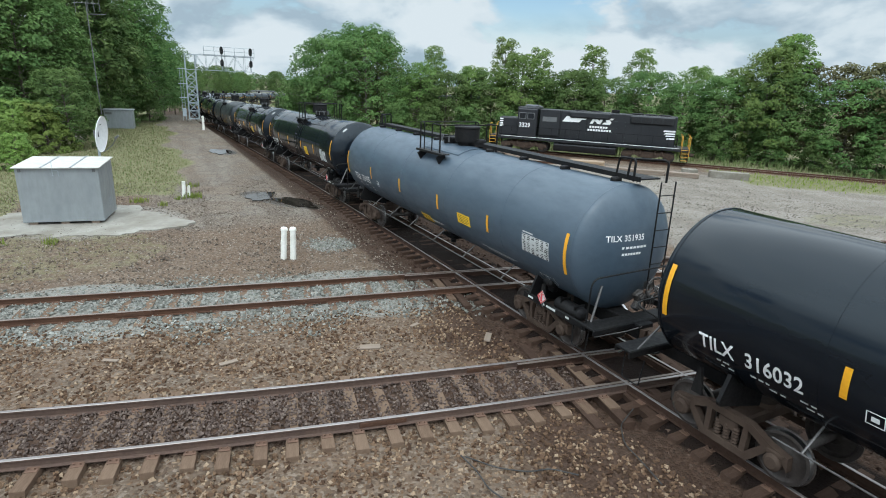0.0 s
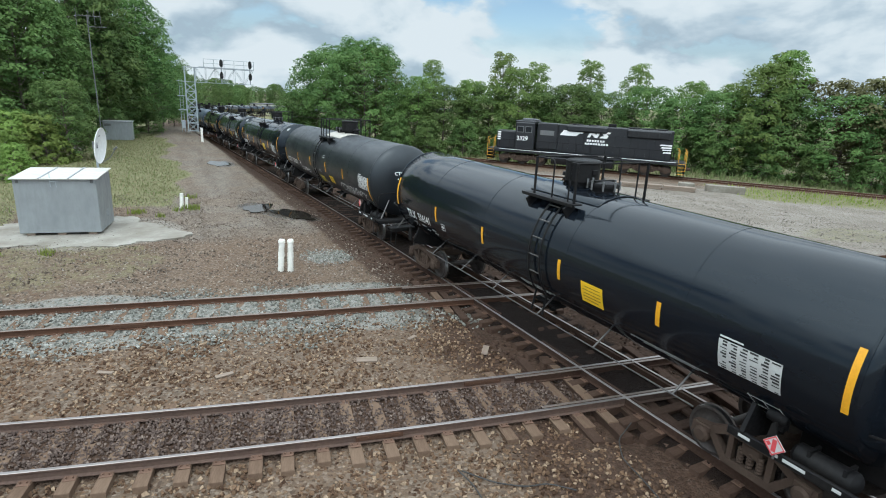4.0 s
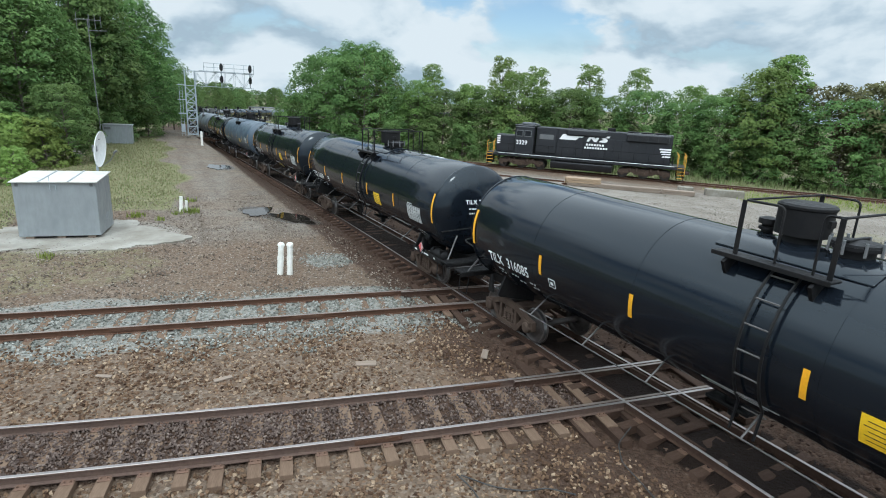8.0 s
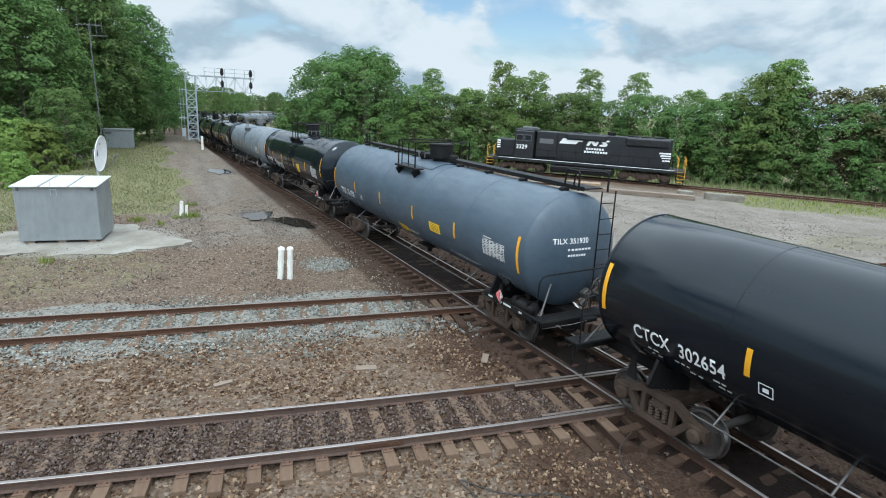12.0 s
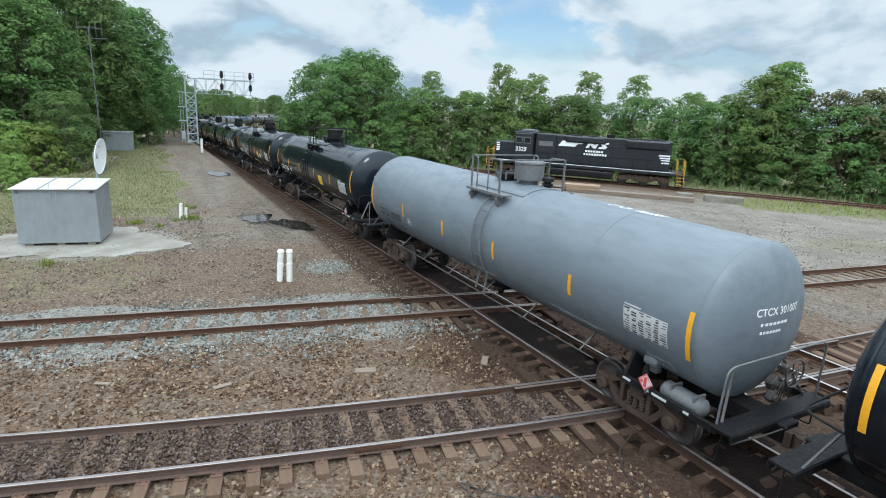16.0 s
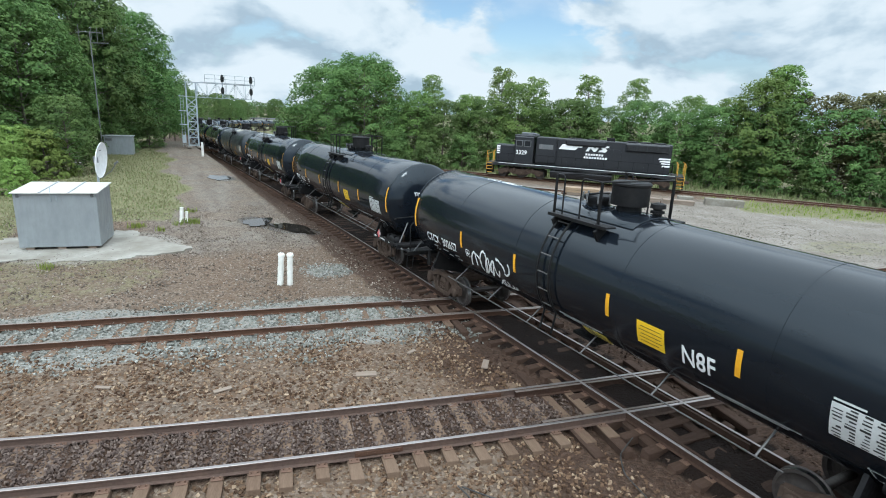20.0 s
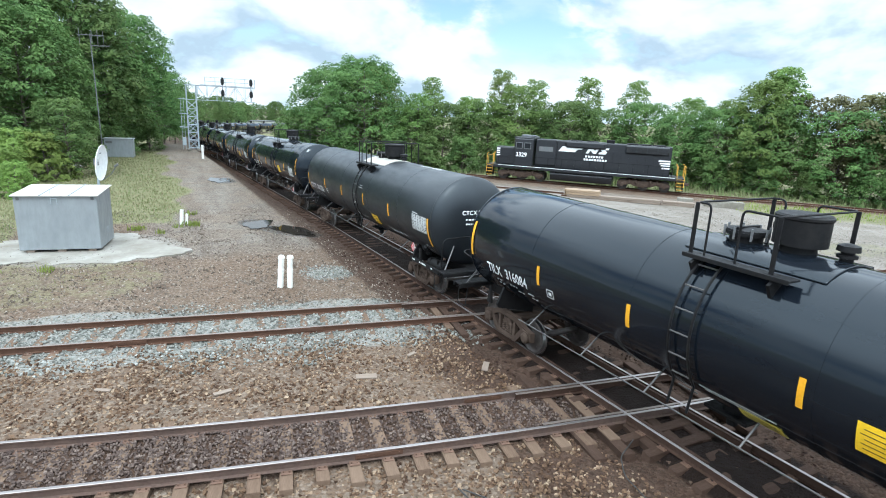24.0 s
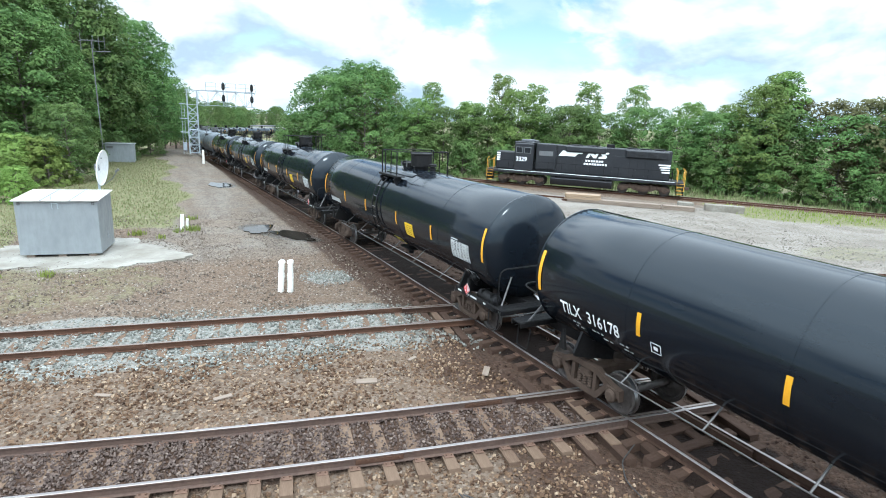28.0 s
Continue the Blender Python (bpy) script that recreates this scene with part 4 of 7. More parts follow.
    put_box(bm, (0, 0.2, 0.86), (0.6, 0.9, 0.08), bevel=0.02)
    part("bottom_outlet", bm, M["black_steel"], car)
    # brake gear at the front end, near side
    bm = fresh()
    put_lathe(bm, [(-0.50, 0.0), (-0.46, 0.12), (-0.40, 0.18), (0.40, 0.18), (0.46, 0.12), (0.50, 0.0)], Matrix.Translation((-1.02, -7.40, 1.30 - 0.22)) @ Matrix.Rotation(radians(90), 4, "X"), 18)
    for y in (-7.7, -7.2):
        put_box(bm, (-1.02, y, 1.16), (0.3, 0.05, 0.26))
    part("air_reservoir", bm, steel, car)
    bm = fresh()
    put_lathe(bm, [(-0.16, 0.0), (-0.14, 0.1), (0.1, 0.13), (0.16, 0.08), (0.18, 0.0)], Matrix.Translation((-1.06, -6.62, 1.5)) @ Matrix.Rotation(radians(90), 4, "X"), 14)
    put_box(bm, (-0.95, -6.62, 1.36), (0.16, 0.2, 0.22), bevel=0.02)
    part("control_valve", bm, steel, car)
    for x, y, z, s in ((0.35, -8.15, 1.5, 0.24), (0.55, -8.2, 1.75, 0.18), (0.2, -8.25, 1.3, 0.2), (0.7, -8.12, 1.36, 0.22)):
        bm = fresh()
        put_box(bm, (x, y, z), (s, s * 0.7, s), Matrix.Rotation(x * 3, 4, "Y"), bevel=0.03)
        put_rod(bm, (x, y - s * 0.3, z), (x, y - s * 0.62, z), s * 0.28, 10)
        part("brake_valve", bm, M["grime_steel"], car)
    for i in range(6):
        bm = fresh()
        put_pipe(bm, rounded([(0.3 + 0.08 * i, -8.28, 1.2), (0.25 + 0.1 * i, -8.34, 1.5 + 0.05 * (i % 3)), (0.6 + 0.05 * i, -8.3, 1.75 - 0.06 * (i % 4))], 0.08, 3), 0.012)
        part("brake_hose", bm, M["grime_steel"], car)
    bm = fresh()
    ring = [Vector((0.62 + 0.27 * math.cos(a), -8.36, 1.72 + 0.27 * math.sin(a))) for a in np.linspace(0, math.tau, 17)]
    put_pipe(bm, ring, 0.018)
    for k in range(4):
        a = k * math.tau / 4 + 0.4
        put_rod(bm, (0.62, -8.32, 1.72), (0.62 + 0.27 * math.cos(a), -8.36, 1.72 + 0.27 * math.sin(a)), 0.012, 5)
    put_rod(bm, (0.62, -8.1, 1.72), (0.62, -8.36, 1.72), 0.03, 8)
    part("hand_brake_wheel", bm, M["grime_steel"], car)
    # hazard placards in their holders
    pz = 1.46 if tank_mat is M["tank_matte"] else 1.24
    for x, y in (((-1.36, -6.2), (1.36, 6.2)) if pz > 1.3 else ((-1.46, -6.85), (1.46, 6.85))):
        p = new("placard")
        p.parent = car
        p.matrix_basis = Matrix.Translation((x, y, pz)) @ Matrix.Rotation(radians(-90), 4, "Y") @ Matrix.Rotation(radians(45), 4, "Z")
        bm = fresh()
        put_box(bm, (0, 0, 0), (0.25, 0.25, 0.012), bevel=0.003)
        part("plate", bm, M["table_white"], p)
        bm = fresh()
        for a in (0, 90, 180, 270):
            put_box(bm, Matrix.Rotation(radians(a), 3, "Z") @ Vector((0.112, 0, 0.009)), (0.02, 0.24, 0.004), Matrix.Rotation(radians(a), 4, "Z"))
        put_box(bm, (0, 0, 0.009), (0.07, 0.2, 0.004), Matrix.Rotation(radians(45), 4, "Z"))
        put_box(bm, (0.06, 0.06, 0.009), (0.06, 0.06, 0.004))
        part("print", bm, M["red"], p)
        bm = fresh()
        put_rod(bm, (x * 0.97, y, 1.0), (x * 0.97, y, pz - 0.06), 0.02, 6)
        part("placard_holder", bm, M["grey_steel"], car)
    if style == "runway":
        # full-length running board with end ladders
        bm = fresh()
        put_box(bm, (0.42, 0, AXIS_Z + TANK_R + 0.12), (0.62, 15.9, 0.035), bevel=0.006)
        put_box(bm, (0.10, 0, AXIS_Z + TANK_R + 0.12), (0.03, 15.9, 0.11))
        part("running_board", bm, steel, car)
        for y in np.linspace(-7.3, 7.3, 9):
            bm = fresh()
            put_box(bm, (0.02, y, AXIS_Z + TANK_R + 0.02), (0.26, 0.16, 0.14), bevel=0.03)
            part("board_bracket", bm, steel, car)
        for e in (-1, 1):
            for y in (7.75, 8.1):
                bm = fresh()
                put_pipe(bm, rounded([(0.10, e * (y - 0.55), AXIS_Z + TANK_R + 0.1), (0.10, e * (y - 0.5), AXIS_Z + TANK_R + 0.55), (0.75 if y > 8 else 0.1, e * y, AXIS_Z + TANK_R + 0.55), (0.75 if y > 8 else 0.1, e * y, AXIS_Z + TANK_R + 0.05)], 0.12, 4), 0.028)
                part("grab_rail", bm, steel, car)
            lad = new("ladder")
            lad.parent = car
            for x in (0.42, 0.88):
                bm = fresh()
                put_rod(bm, (x, e * 8.26, AXIS_Z + TANK_R + 0.1), (x, e * 8.30, 1.15), 0.018, 6)
                part("rail", bm, steel, lad)
            for z in np.linspace(1.5, 3.9, 7):
                bm = fresh()
                put_rod(bm, (0.42, e * 8.28, z), (0.88, e * 8.28, z), 0.012, 6)
                part("rung", bm, steel, lad)
    return car


def data_table(car, u0=-6.9, u1=-5.9, h0=-0.62, h1=-0.02, steel_lines=True):
    """The white test-data panel: a plate with ruled dark fields."""
    t = new("data_panel")
    t.parent = car
    bm = fresh()
    shell_patch(bm, u0, u1, h0, h1, 0.006, 8, 0.004)
    part("plate", bm, M["table_white"], t)
    rnd = random.Random(int(abs(u0) * 100))
    bm = fresh()
    rows, cols = 10, 6
    for i in range(rows):
        for j in range(cols):
            if rnd.random() < 0.88:
                hh = h0 + (h1 - h0) * (i + 0.25) / rows
                ua = u0 + (u1 - u0) * (j + 0.12) / cols
                shell_patch(bm, ua, ua + (u1 - u0) / cols * rnd.uniform(0.35, 0.8), hh, hh + (h1 - h0) / rows * rnd.choice((0.3, 0.45, 0.6)), 0.011, 2, 0.002)
    part("print", bm, M["ink"], t, smooth=False)
    # title bar over the panel, and an empty slanted frame stencilled below it
    bars_on_shell([(u1 - 0.42, u1 - 0.01, h1 + 0.035, 0.03)], car, M["table_white"])
    bm = fresh()
    o = u0 + 6.62
    for a, b, c, d in ((-6.55 + o, -6.02 + o, -0.98, -0.965), (-6.62 + o, -6.12 + o, -1.20, -1.185)):
        shell_patch(bm, a, b, c, d, 0.006, 2, 0.002)
    for uu in (-6.57 + o, -6.30 + o, -6.05 + o):
        for i in range(5):
            shell_patch(bm, uu - 0.014 * i, uu - 0.014 * i + 0.015, -0.98 - 0.045 * i, -0.935 - 0.045 * i, 0.006, 2, 0.002)
    part("stencil", bm, M["table_white"], car, smooth=False)
    return t


def yellow_panel(car, u0=-3.0, u1=-2.3, h0=-0.58, h1=-0.16, mat=None):
    p = new("warning_panel")
    p.parent = car
    bm = fresh()
    shell_patch(bm, u0, u1, h0, h1, 0.006, 5, 0.004)
    part("plate", bm, mat or M["yellow"], p)
    bm = fresh()
    for i, (a, b) in enumerate(((0.12, 0.86), (0.08, 0.92), (0.12, 0.84), (0.08, 0.9), (0.2, 0.86))):
        h = h1 - (h1 - h0) * (0.2 + 0.16 * i)
        shell_patch(bm, u0 + (u1 - u0) * a, u0 + (u1 - u0) * b, h, h + 0.012, 0.011, 2, 0.002)
    part("print", bm, M["ink"], p, smooth=False)


def mark_car(car, code, number, start=6.7, head_x=-0.55, mat=None, wide=1.0):
    """Reporting marks on the near side and on the front head, small print as bars."""
    letters_on_shell(code + "  " + number, start, -0.67, 0.41, car, mat=mat, wide=wide)
    letters_on_head(code + " " + number, head_x, AXIS_Z + 0.30, 0.19, car)
    bars_on_shell([(start - b, start - a, h, 0.04) for h, row in ((-0.86, ((0.30, 0.38), (0.42, 0.54), (0.92, 1.02), (1.06, 1.14), (1.18, 1.24), (1.72, 1.84), (1.88, 1.96))), (-0.98, ((0.36, 0.42), (0.50, 0.60), (1.22, 1.34), (1.40, 1.48), (1.80, 1.92), (1.96, 2.04)))) for a, b in row], car, mat or M["table_white"])
    bm = fresh()
    for i, (a, b) in enumerate(((-0.42, 0.32), (-0.42, 0.15))):
        z = AXIS_Z + 0.14 - 0.15 * i
        r = math.hypot(a, z - AXIS_Z)
        y = -(SHELL_END + head_depth(r) + 0.004)
        for k in range(7):
            x0 = a + (b - a) * k / 7
            rr = math.hypot(x0, z - AXIS_Z)
            put_box(bm, (x0 + 0.04, -(SHELL_END + head_depth(rr) + 0.004), z), ((b - a) / 7 * 0.75, 0.004, 0.05))
    part("lettering", bm, M["white_paint"], car, smooth=False)
    # small square stencil beside the number, and long thin print low on the side
    bm = fresh()
    for u0, u1, h0, h1 in ((4.02, 4.26, -0.60, -0.585), (4.02, 4.26, -0.395, -0.38), (4.02, 4.035, -0.6, -0.38), (4.245, 4.26, -0.6, -0.38), (4.09, 4.19, -0.53, -0.45)):
        shell_patch(bm, u0, u1, h0, h1, 0.006, 2, 0.002)
    part("stencil", bm, M["white_paint"], car, smooth=False)
    bars_on_shell([(-1.2, 0.2, -1.02, 0.03), (-1.0, 0.1, -1.08, 0.02), (-5.4, -3.6, -1.0, 0.022), (-5.2, -3.9, -1.06, 0.018)], car, M["table_white"])


def scrawl(car, u0, u1, h0, h1, seed, mat, r=0.022):
    """A sprayed tag: looping strokes, no letters."""
    rnd = random.Random(seed)
    bm = fresh()
    n = max(4, int((u1 - u0) / 0.27))
    for i in range(n):
        uc = u0 + (u1 - u0) * (i + 0.5) / n
        w, hm, hh = (u1 - u0) / n * rnd.uniform(0.45, 0.85), (h0 + h1) / 2 + rnd.uniform(-0.15, 0.15) * (h1 - h0), (h1 - h0) / 2 * rnd.uniform(0.55, 1.15)
        a0, turns, slant = rnd.uniform(0, 6), rnd.uniform(0.45, 1.1), rnd.uniform(0.1, 0.45)
        k1 = rnd.choice((0.5, 1, 1.5, 2))
        pts = []
        for t in np.linspace(0, 1, 22):
            a = a0 + t * turns * math.tau
            rise = hh * math.sin(k1 * a + rnd.uniform(-0.1, 0.1)) * rnd.uniform(0.85, 1.0)
            p = around(uc - w * math.cos(a) - slant * rise, hm + rise, 0.004)
            pts.append(p)
        for p, q in zip(pts, pts[1:]):
            d = (q - p)
            if d.length < 1e-4:
                continue
            nrm = Vector((p.x, 0, p.z - AXIS_Z)).normalized()
            sd = d.normalized().cross(nrm) * r
            e = d.normalized() * r * 0.5
            vs = [bm.verts.new(v + nrm * 0.004) for v in (p - sd - e, p + sd - e, q + sd + e, q - sd + e)]
            bm.faces.new(vs)
    part("graffiti", bm, mat, car, smooth=False)


def build_bases():
    B = {}
    B["gloss"] = tank_car(M["tank_gloss"], M["black_steel"], M["tank_black"], "plain", "glossy black tank car on the main line")
    B["gloss_turned"] = tank_car(M["tank_gloss"], M["black_steel"], M["tank_black"], "plain", "glossy black tank car on the main line", f=-1)
    B["black"] = tank_car(M["tank_black"], M["black_steel"], M["tank_black"], "plain", "black tank car on the main line", strips=(-4.44, -1.55, 1.72, 4.45))
    B["matte"] = tank_car(M["tank_matte"], M["black_steel"], M["deck_cream"], "plain", "matte charcoal tank car with a pale top deck", strips=(-4.12, -1.30, 1.65, 4.39), ends=(-7.53, 7.55), tall=(-0.88, 0.12))
    B["blue"] = tank_car(M["tank_blue"], M["black_steel"], M["tank_blue"], "runway", "blue-grey tank car with a long running board", strips=(-4.27, -1.24, 1.83, 4.78), ends=(-7.55, 7.72), tall=(-0.56, 0.42))
    B["grey"] = tank_car(M["tank_grey"], M["grey_steel"], M["tank_grey"], "plain", "light grey tank car with grey walkway", strips=(-4.51, -1.40, 1.52, 4.55), tall=(-0.60, 0.33))
    for k in B:
        front, low, high = {"matte": (-7.43, -0.44, 0.10), "gloss_turned": (-6.74, -0.60, -0.06), "blue": (-6.97, -0.42, 0.03),
                            "grey": (-7.18, -0.56, -0.04)}.get(k, (-6.88, -0.60, -0.06))
        data_table(B[k], front, front + (1.12 if k == "matte" else 1.06), low, high)
        if k == "blue":
            yellow_panel(B[k], -3.29, -2.55, -0.50, -0.18)
        elif k not in ("matte", "grey"):
            yellow_panel(B[k], -2.99, -2.34, -0.63, -0.15)
    return B


# kind, code, number, shift of the car along the train
TRAIN = [("gloss", "TILX", "316032"), ("blue", "TILX", "351935"), ("gloss_turned", "TILX", "316007"), ("gloss_turned", "TILX", "316141"),
         ("matte", "CTCX", "732270"), ("gloss_turned", "TILX", "316085"), ("gloss_turned", "TILX", "316019"), ("black", "CTCX", "302654"),
         ("blue", "TILX", "351930"), ("gloss_turned", "TILX", "192309"), ("grey", "CTCX", "301007"), ("black", "CTCX", "731288"),
         ("black", "CTCX", "302657"), ("gloss", "TILX", "316162"), ("gloss", "TILX", "316084"), ("matte", "CTCX", "301336"),
         ("gloss_turned", "TILX", "316178"), ("black", "CTCX", ""), ("black", "", ""), ("gloss", "", ""), ("gloss", "", ""), ("grey", "", ""), ("grey", "", ""),
         ("blue", "", ""), ("gloss", "", ""), ("black", "", ""), ("gloss", "", ""), ("gloss", "", ""), ("black", "", "")]
# middle of each car on the line at the start
START = [-1.26 + 18.041 * k + {1: -0.08, 2: 0.04, 3: 0.01, 4: 0.22, 5: 0.2, 6: 0.03, 7: -0.13, 8: 0.03, 9: -0.11, 10: -0.21, 11: -0.26, 12: -0.01, 13: -0.16, 14: 0.06, 15: 0.02, 16: 0.34, 0: 0.0}.get(k, 0.1) for k in range(38)]


def build_train():
    bases = build_bases()
    for kind in ("black", "gloss"):
        yellow_panel(bases[kind], -1.25, -0.52, -1.46, -1.12, M["olive"])
    yellow_panel(bases["blue"], -0.30, 0.42, -1.22, -0.88)
    bars_on_shell([(-1.15, -0.8, 0.40, 0.022), (-1.2, -0.7, 0.30, 0.022), (-0.35, 0.05, -0.42, 0.02), (-0.4, 0.05, -0.5, 0.02)], bases["matte"], M["table_white"])
    used, cars = set(), []
    for k in range(38):
        kind, code, number = TRAIN[k] if k < len(TRAIN) else (("gloss", "black", "gloss", "black", "gloss")[k % 5], "", "")
        if kind in used:
            car = copy_thing(bases[kind], Matrix())
        else:
            car = bases[kind]
            used.add(kind)
        cars.append((car, code, number))
    for k, (car, code, number) in enumerate(cars):
        if number:
            kind = TRAIN[k][0]
            mark_car(car, code, number, {"black": 6.82, "matte": 7.3}.get(kind, 6.86), -0.85 if kind == "blue" else -0.55, M["ink"] if kind == "grey" else None,
                     1.22 if kind == "matte" else 1.0)
        elif k < 20:
            bars_on_shell([(5.4, 6.8, -0.62, 0.2)], car, M["table_white"])
    # the walkways of some cars stand nearer to one end
    for k, dy, ladder_dy in ((2, -0.55, -0.5), (3, -0.55, -0.5), (5, -0.55, -0.5), (6, -0.55, -0.5), (9, -0.55, -0.5), (16, -0.55, -0.5), (10, -0.3, -1.1),
                             (4, -0.2, -0.05), (15, -0.6, -0.95), (1, 0.1, 0.1), (8, 0.1, 0.1)):
        for ob in cars[k][0].children:
            if ob.name.startswith("ladder") and TRAIN[k][0] != "blue":
                ob.location.y += ladder_dy
            elif ob.name.startswith(("top_plate", "grating", "post", "cross_rail", "guard_rail", "valve_housing", "manway", "relief_valve")):
                ob.location.y += dy
    # warning panels of the two charcoal cars
    yellow_panel(cars[4][0], -2.35, -1.70, -0.90, -0.52)
    yellow_panel(cars[4][0], -0.50, 0.26, -1.12, -0.73, M["olive"])
    yellow_panel(cars[15][0], -2.66, -2.02, -1.10, -0.66)
    # numbers along the crown, and what was sprayed on some cars
    for k, u in ((4, 5.5), (6, -3.9), (10, -3.9), (11, 5.5), (12, 5.5), (15, -3.9)):
        letters_on_shell(cars[k][1] + "  " + cars[k][2], u, 2.28, 0.34, cars[k][0])
    scrawl(cars[4][0], 2.2, 4.3, -0.95, -0.62, 3, M["white_paint"], 0.02)
    scrawl(cars[4][0], -7.0, -3.4, -0.98, -0.60, 4, M["table_white"], 0.022)
    scrawl(cars[9][0], 1.7, 4.3, -0.95, -0.45, 6, M["white_paint"], 0.024)
    scrawl(cars[12][0], 2.0, 4.0, -0.85, -0.20, 8, M["white_paint"], 0.027)
    scrawl(cars[12][0], 1.9, 2.7, -1.1, -0.85, 9, M["white_paint"], 0.022)
    letters_on_shell("N8F", -3.35, -0.62, 0.52, cars[12][0], "graffiti")
    # the cars that stay far off keep their large parts alone
    small = ("rung", "side_sill", "sill_label", "stencil", "lettering", "jacket_band", "strut", "spring", "bearing", "brace", "sill_step", "air_hose", "uncoupling", "jacking", "body_bolster",
             "brake_", "hand_brake", "placard", "control", "neck", "cover", "eye_bolt", "manway", "relief", "grab", "board_bracket", "bottom_outlet", "plate", "print", "data_panel", "warning_panel")
    bpy.data.batch_remove([o for car, _, _ in cars[23:] for o in car.children_recursive if o.name.startswith(small)])
    return [c for c, _, _ in cars]


CARS = build_train()


# ---- trees ----
def leaf_material(name, a, b, c):
    mat, nt, p = nodes_of(name)
    geo, info = nt.nodes.new("ShaderNodeNewGeometry"), nt.nodes.new("ShaderNodeObjectInfo")
    v = coords(nt)
    big = tex_noise(nt, v, 0.45, 3, 0.6).outputs["Fac"]
    col = rgb_mix(nt, span(nt, geo.outputs["Random Per Island"], 0, 1), a, b)
    col = rgb_mix(nt, span(nt, big, 0.4, 0.68, 0, 0.85), col, c)
    hue = nt.nodes.new("ShaderNodeHueSaturation")
    nt.links.new(span(nt, info.outputs["Random"], 0, 1, 0.485, 0.515), hue.inputs["Hue"])
    nt.links.new(span(nt, info.outputs["Random"], 0, 1, 0.85, 1.2), hue.inputs["Value"])
    nt.links.new(col, hue.inputs["Color"])
    nt.links.new(hue.outputs[0], p.inputs["Base Color"])
    p.inputs["Roughness"].default_value = 0.6
    p.inputs["Specular IOR Level"].default_value = 0.10
    tr = nt.nodes.new("ShaderNodeBsdfTranslucent")
    nt.links.new(hue.outputs[0], tr.inputs["Color"])
    mx = nt.nodes.new("ShaderNodeMixShader")
    mx.inputs[0].default_value = 0.42
    nt.links.new(p.outputs[0], mx.inputs[1])
    nt.links.new(tr.outputs[0], mx.inputs[2])
    nt.links.new(mx.outputs[0], nt.nodes["Material Output"].inputs["Surface"])
    return mat


M["leaf"] = leaf_material("green_leaves", (0.094, 0.155, 0.046), (0.162, 0.236, 0.078), (0.060, 0.112, 0.036))
M["leaf_light"] = leaf_material("light_green_leaves", (0.128, 0.198, 0.052), (0.208, 0.280, 0.086), (0.090, 0.150, 0.042))
M["leaf_lime"] = leaf_material("bright_shrub_leaves", (0.165, 0.24, 0.055), (0.225, 0.30, 0.085), (0.12, 0.18, 0.045))
M["leaf_dark"] = leaf_material("dark_green_leaves", (0.052, 0.11, 0.028), (0.10, 0.17, 0.045), (0.036, 0.08, 0.022))
M["leaf_brown"] = leaf_material("reddish_dry_leaves", (0.12, 0.125, 0.055), (0.165, 0.165, 0.08), (0.09, 0.085, 0.04))
M["bark"] = surface("grey_brown_bark", (0.10, 0.08, 0.062), (0.16, 0.14, 0.12), 0.9, grain=14, stain=2, relief=0.9, depth=0.02, stretch=(1, 1, 0.25))


def leaf_cloud(clumps, count, size, rng):
    """Leaf sprays round many small clumps: four-cornered, bent, turned at random, most of them facing out and up."""
    C = np.array(clumps)
    w = C[:, 3] ** 2
    pick = rng.choice(len(C), count, p=w / w.sum())
    c, out = C[pick, :3], C[pick, 4:7]
    d = rng.normal(size=(count, 3))
    d /= np.linalg.norm(d, axis=1, keepdims=True)
    d[:, 2] = np.where(d[:, 2] < -0.5, -d[:, 2], d[:, 2])
    rad = rng.beta(5.0, 1.2, (count, 1)) * C[pick, 3:4]
    p = c + d * rad * np.array([1.1, 1.1, 0.78])
    n = d * 0.7 + out * 0.6 + rng.normal(size=(count, 3)) * 0.4 + np.array([0, 0, 0.45])
    n /= np.linalg.norm(n, axis=1, keepdims=True)
    t = np.cross(n, rng.normal(size=(count, 3)))
    t /= np.linalg.norm(t, axis=1, keepdims=True)
    b = np.cross(n, t)
    s = size * rng.uniform(0.6, 1.35, (count, 1))
    v = np.stack([p - t * s, p - b * s * 0.5 + n * s * 0.12, p + t * s, p + b * s * 0.5 - n * s * 0.10], 1).reshape(-1, 3)
    f = np.arange(count * 4).reshape(-1, 4)
    return v, f


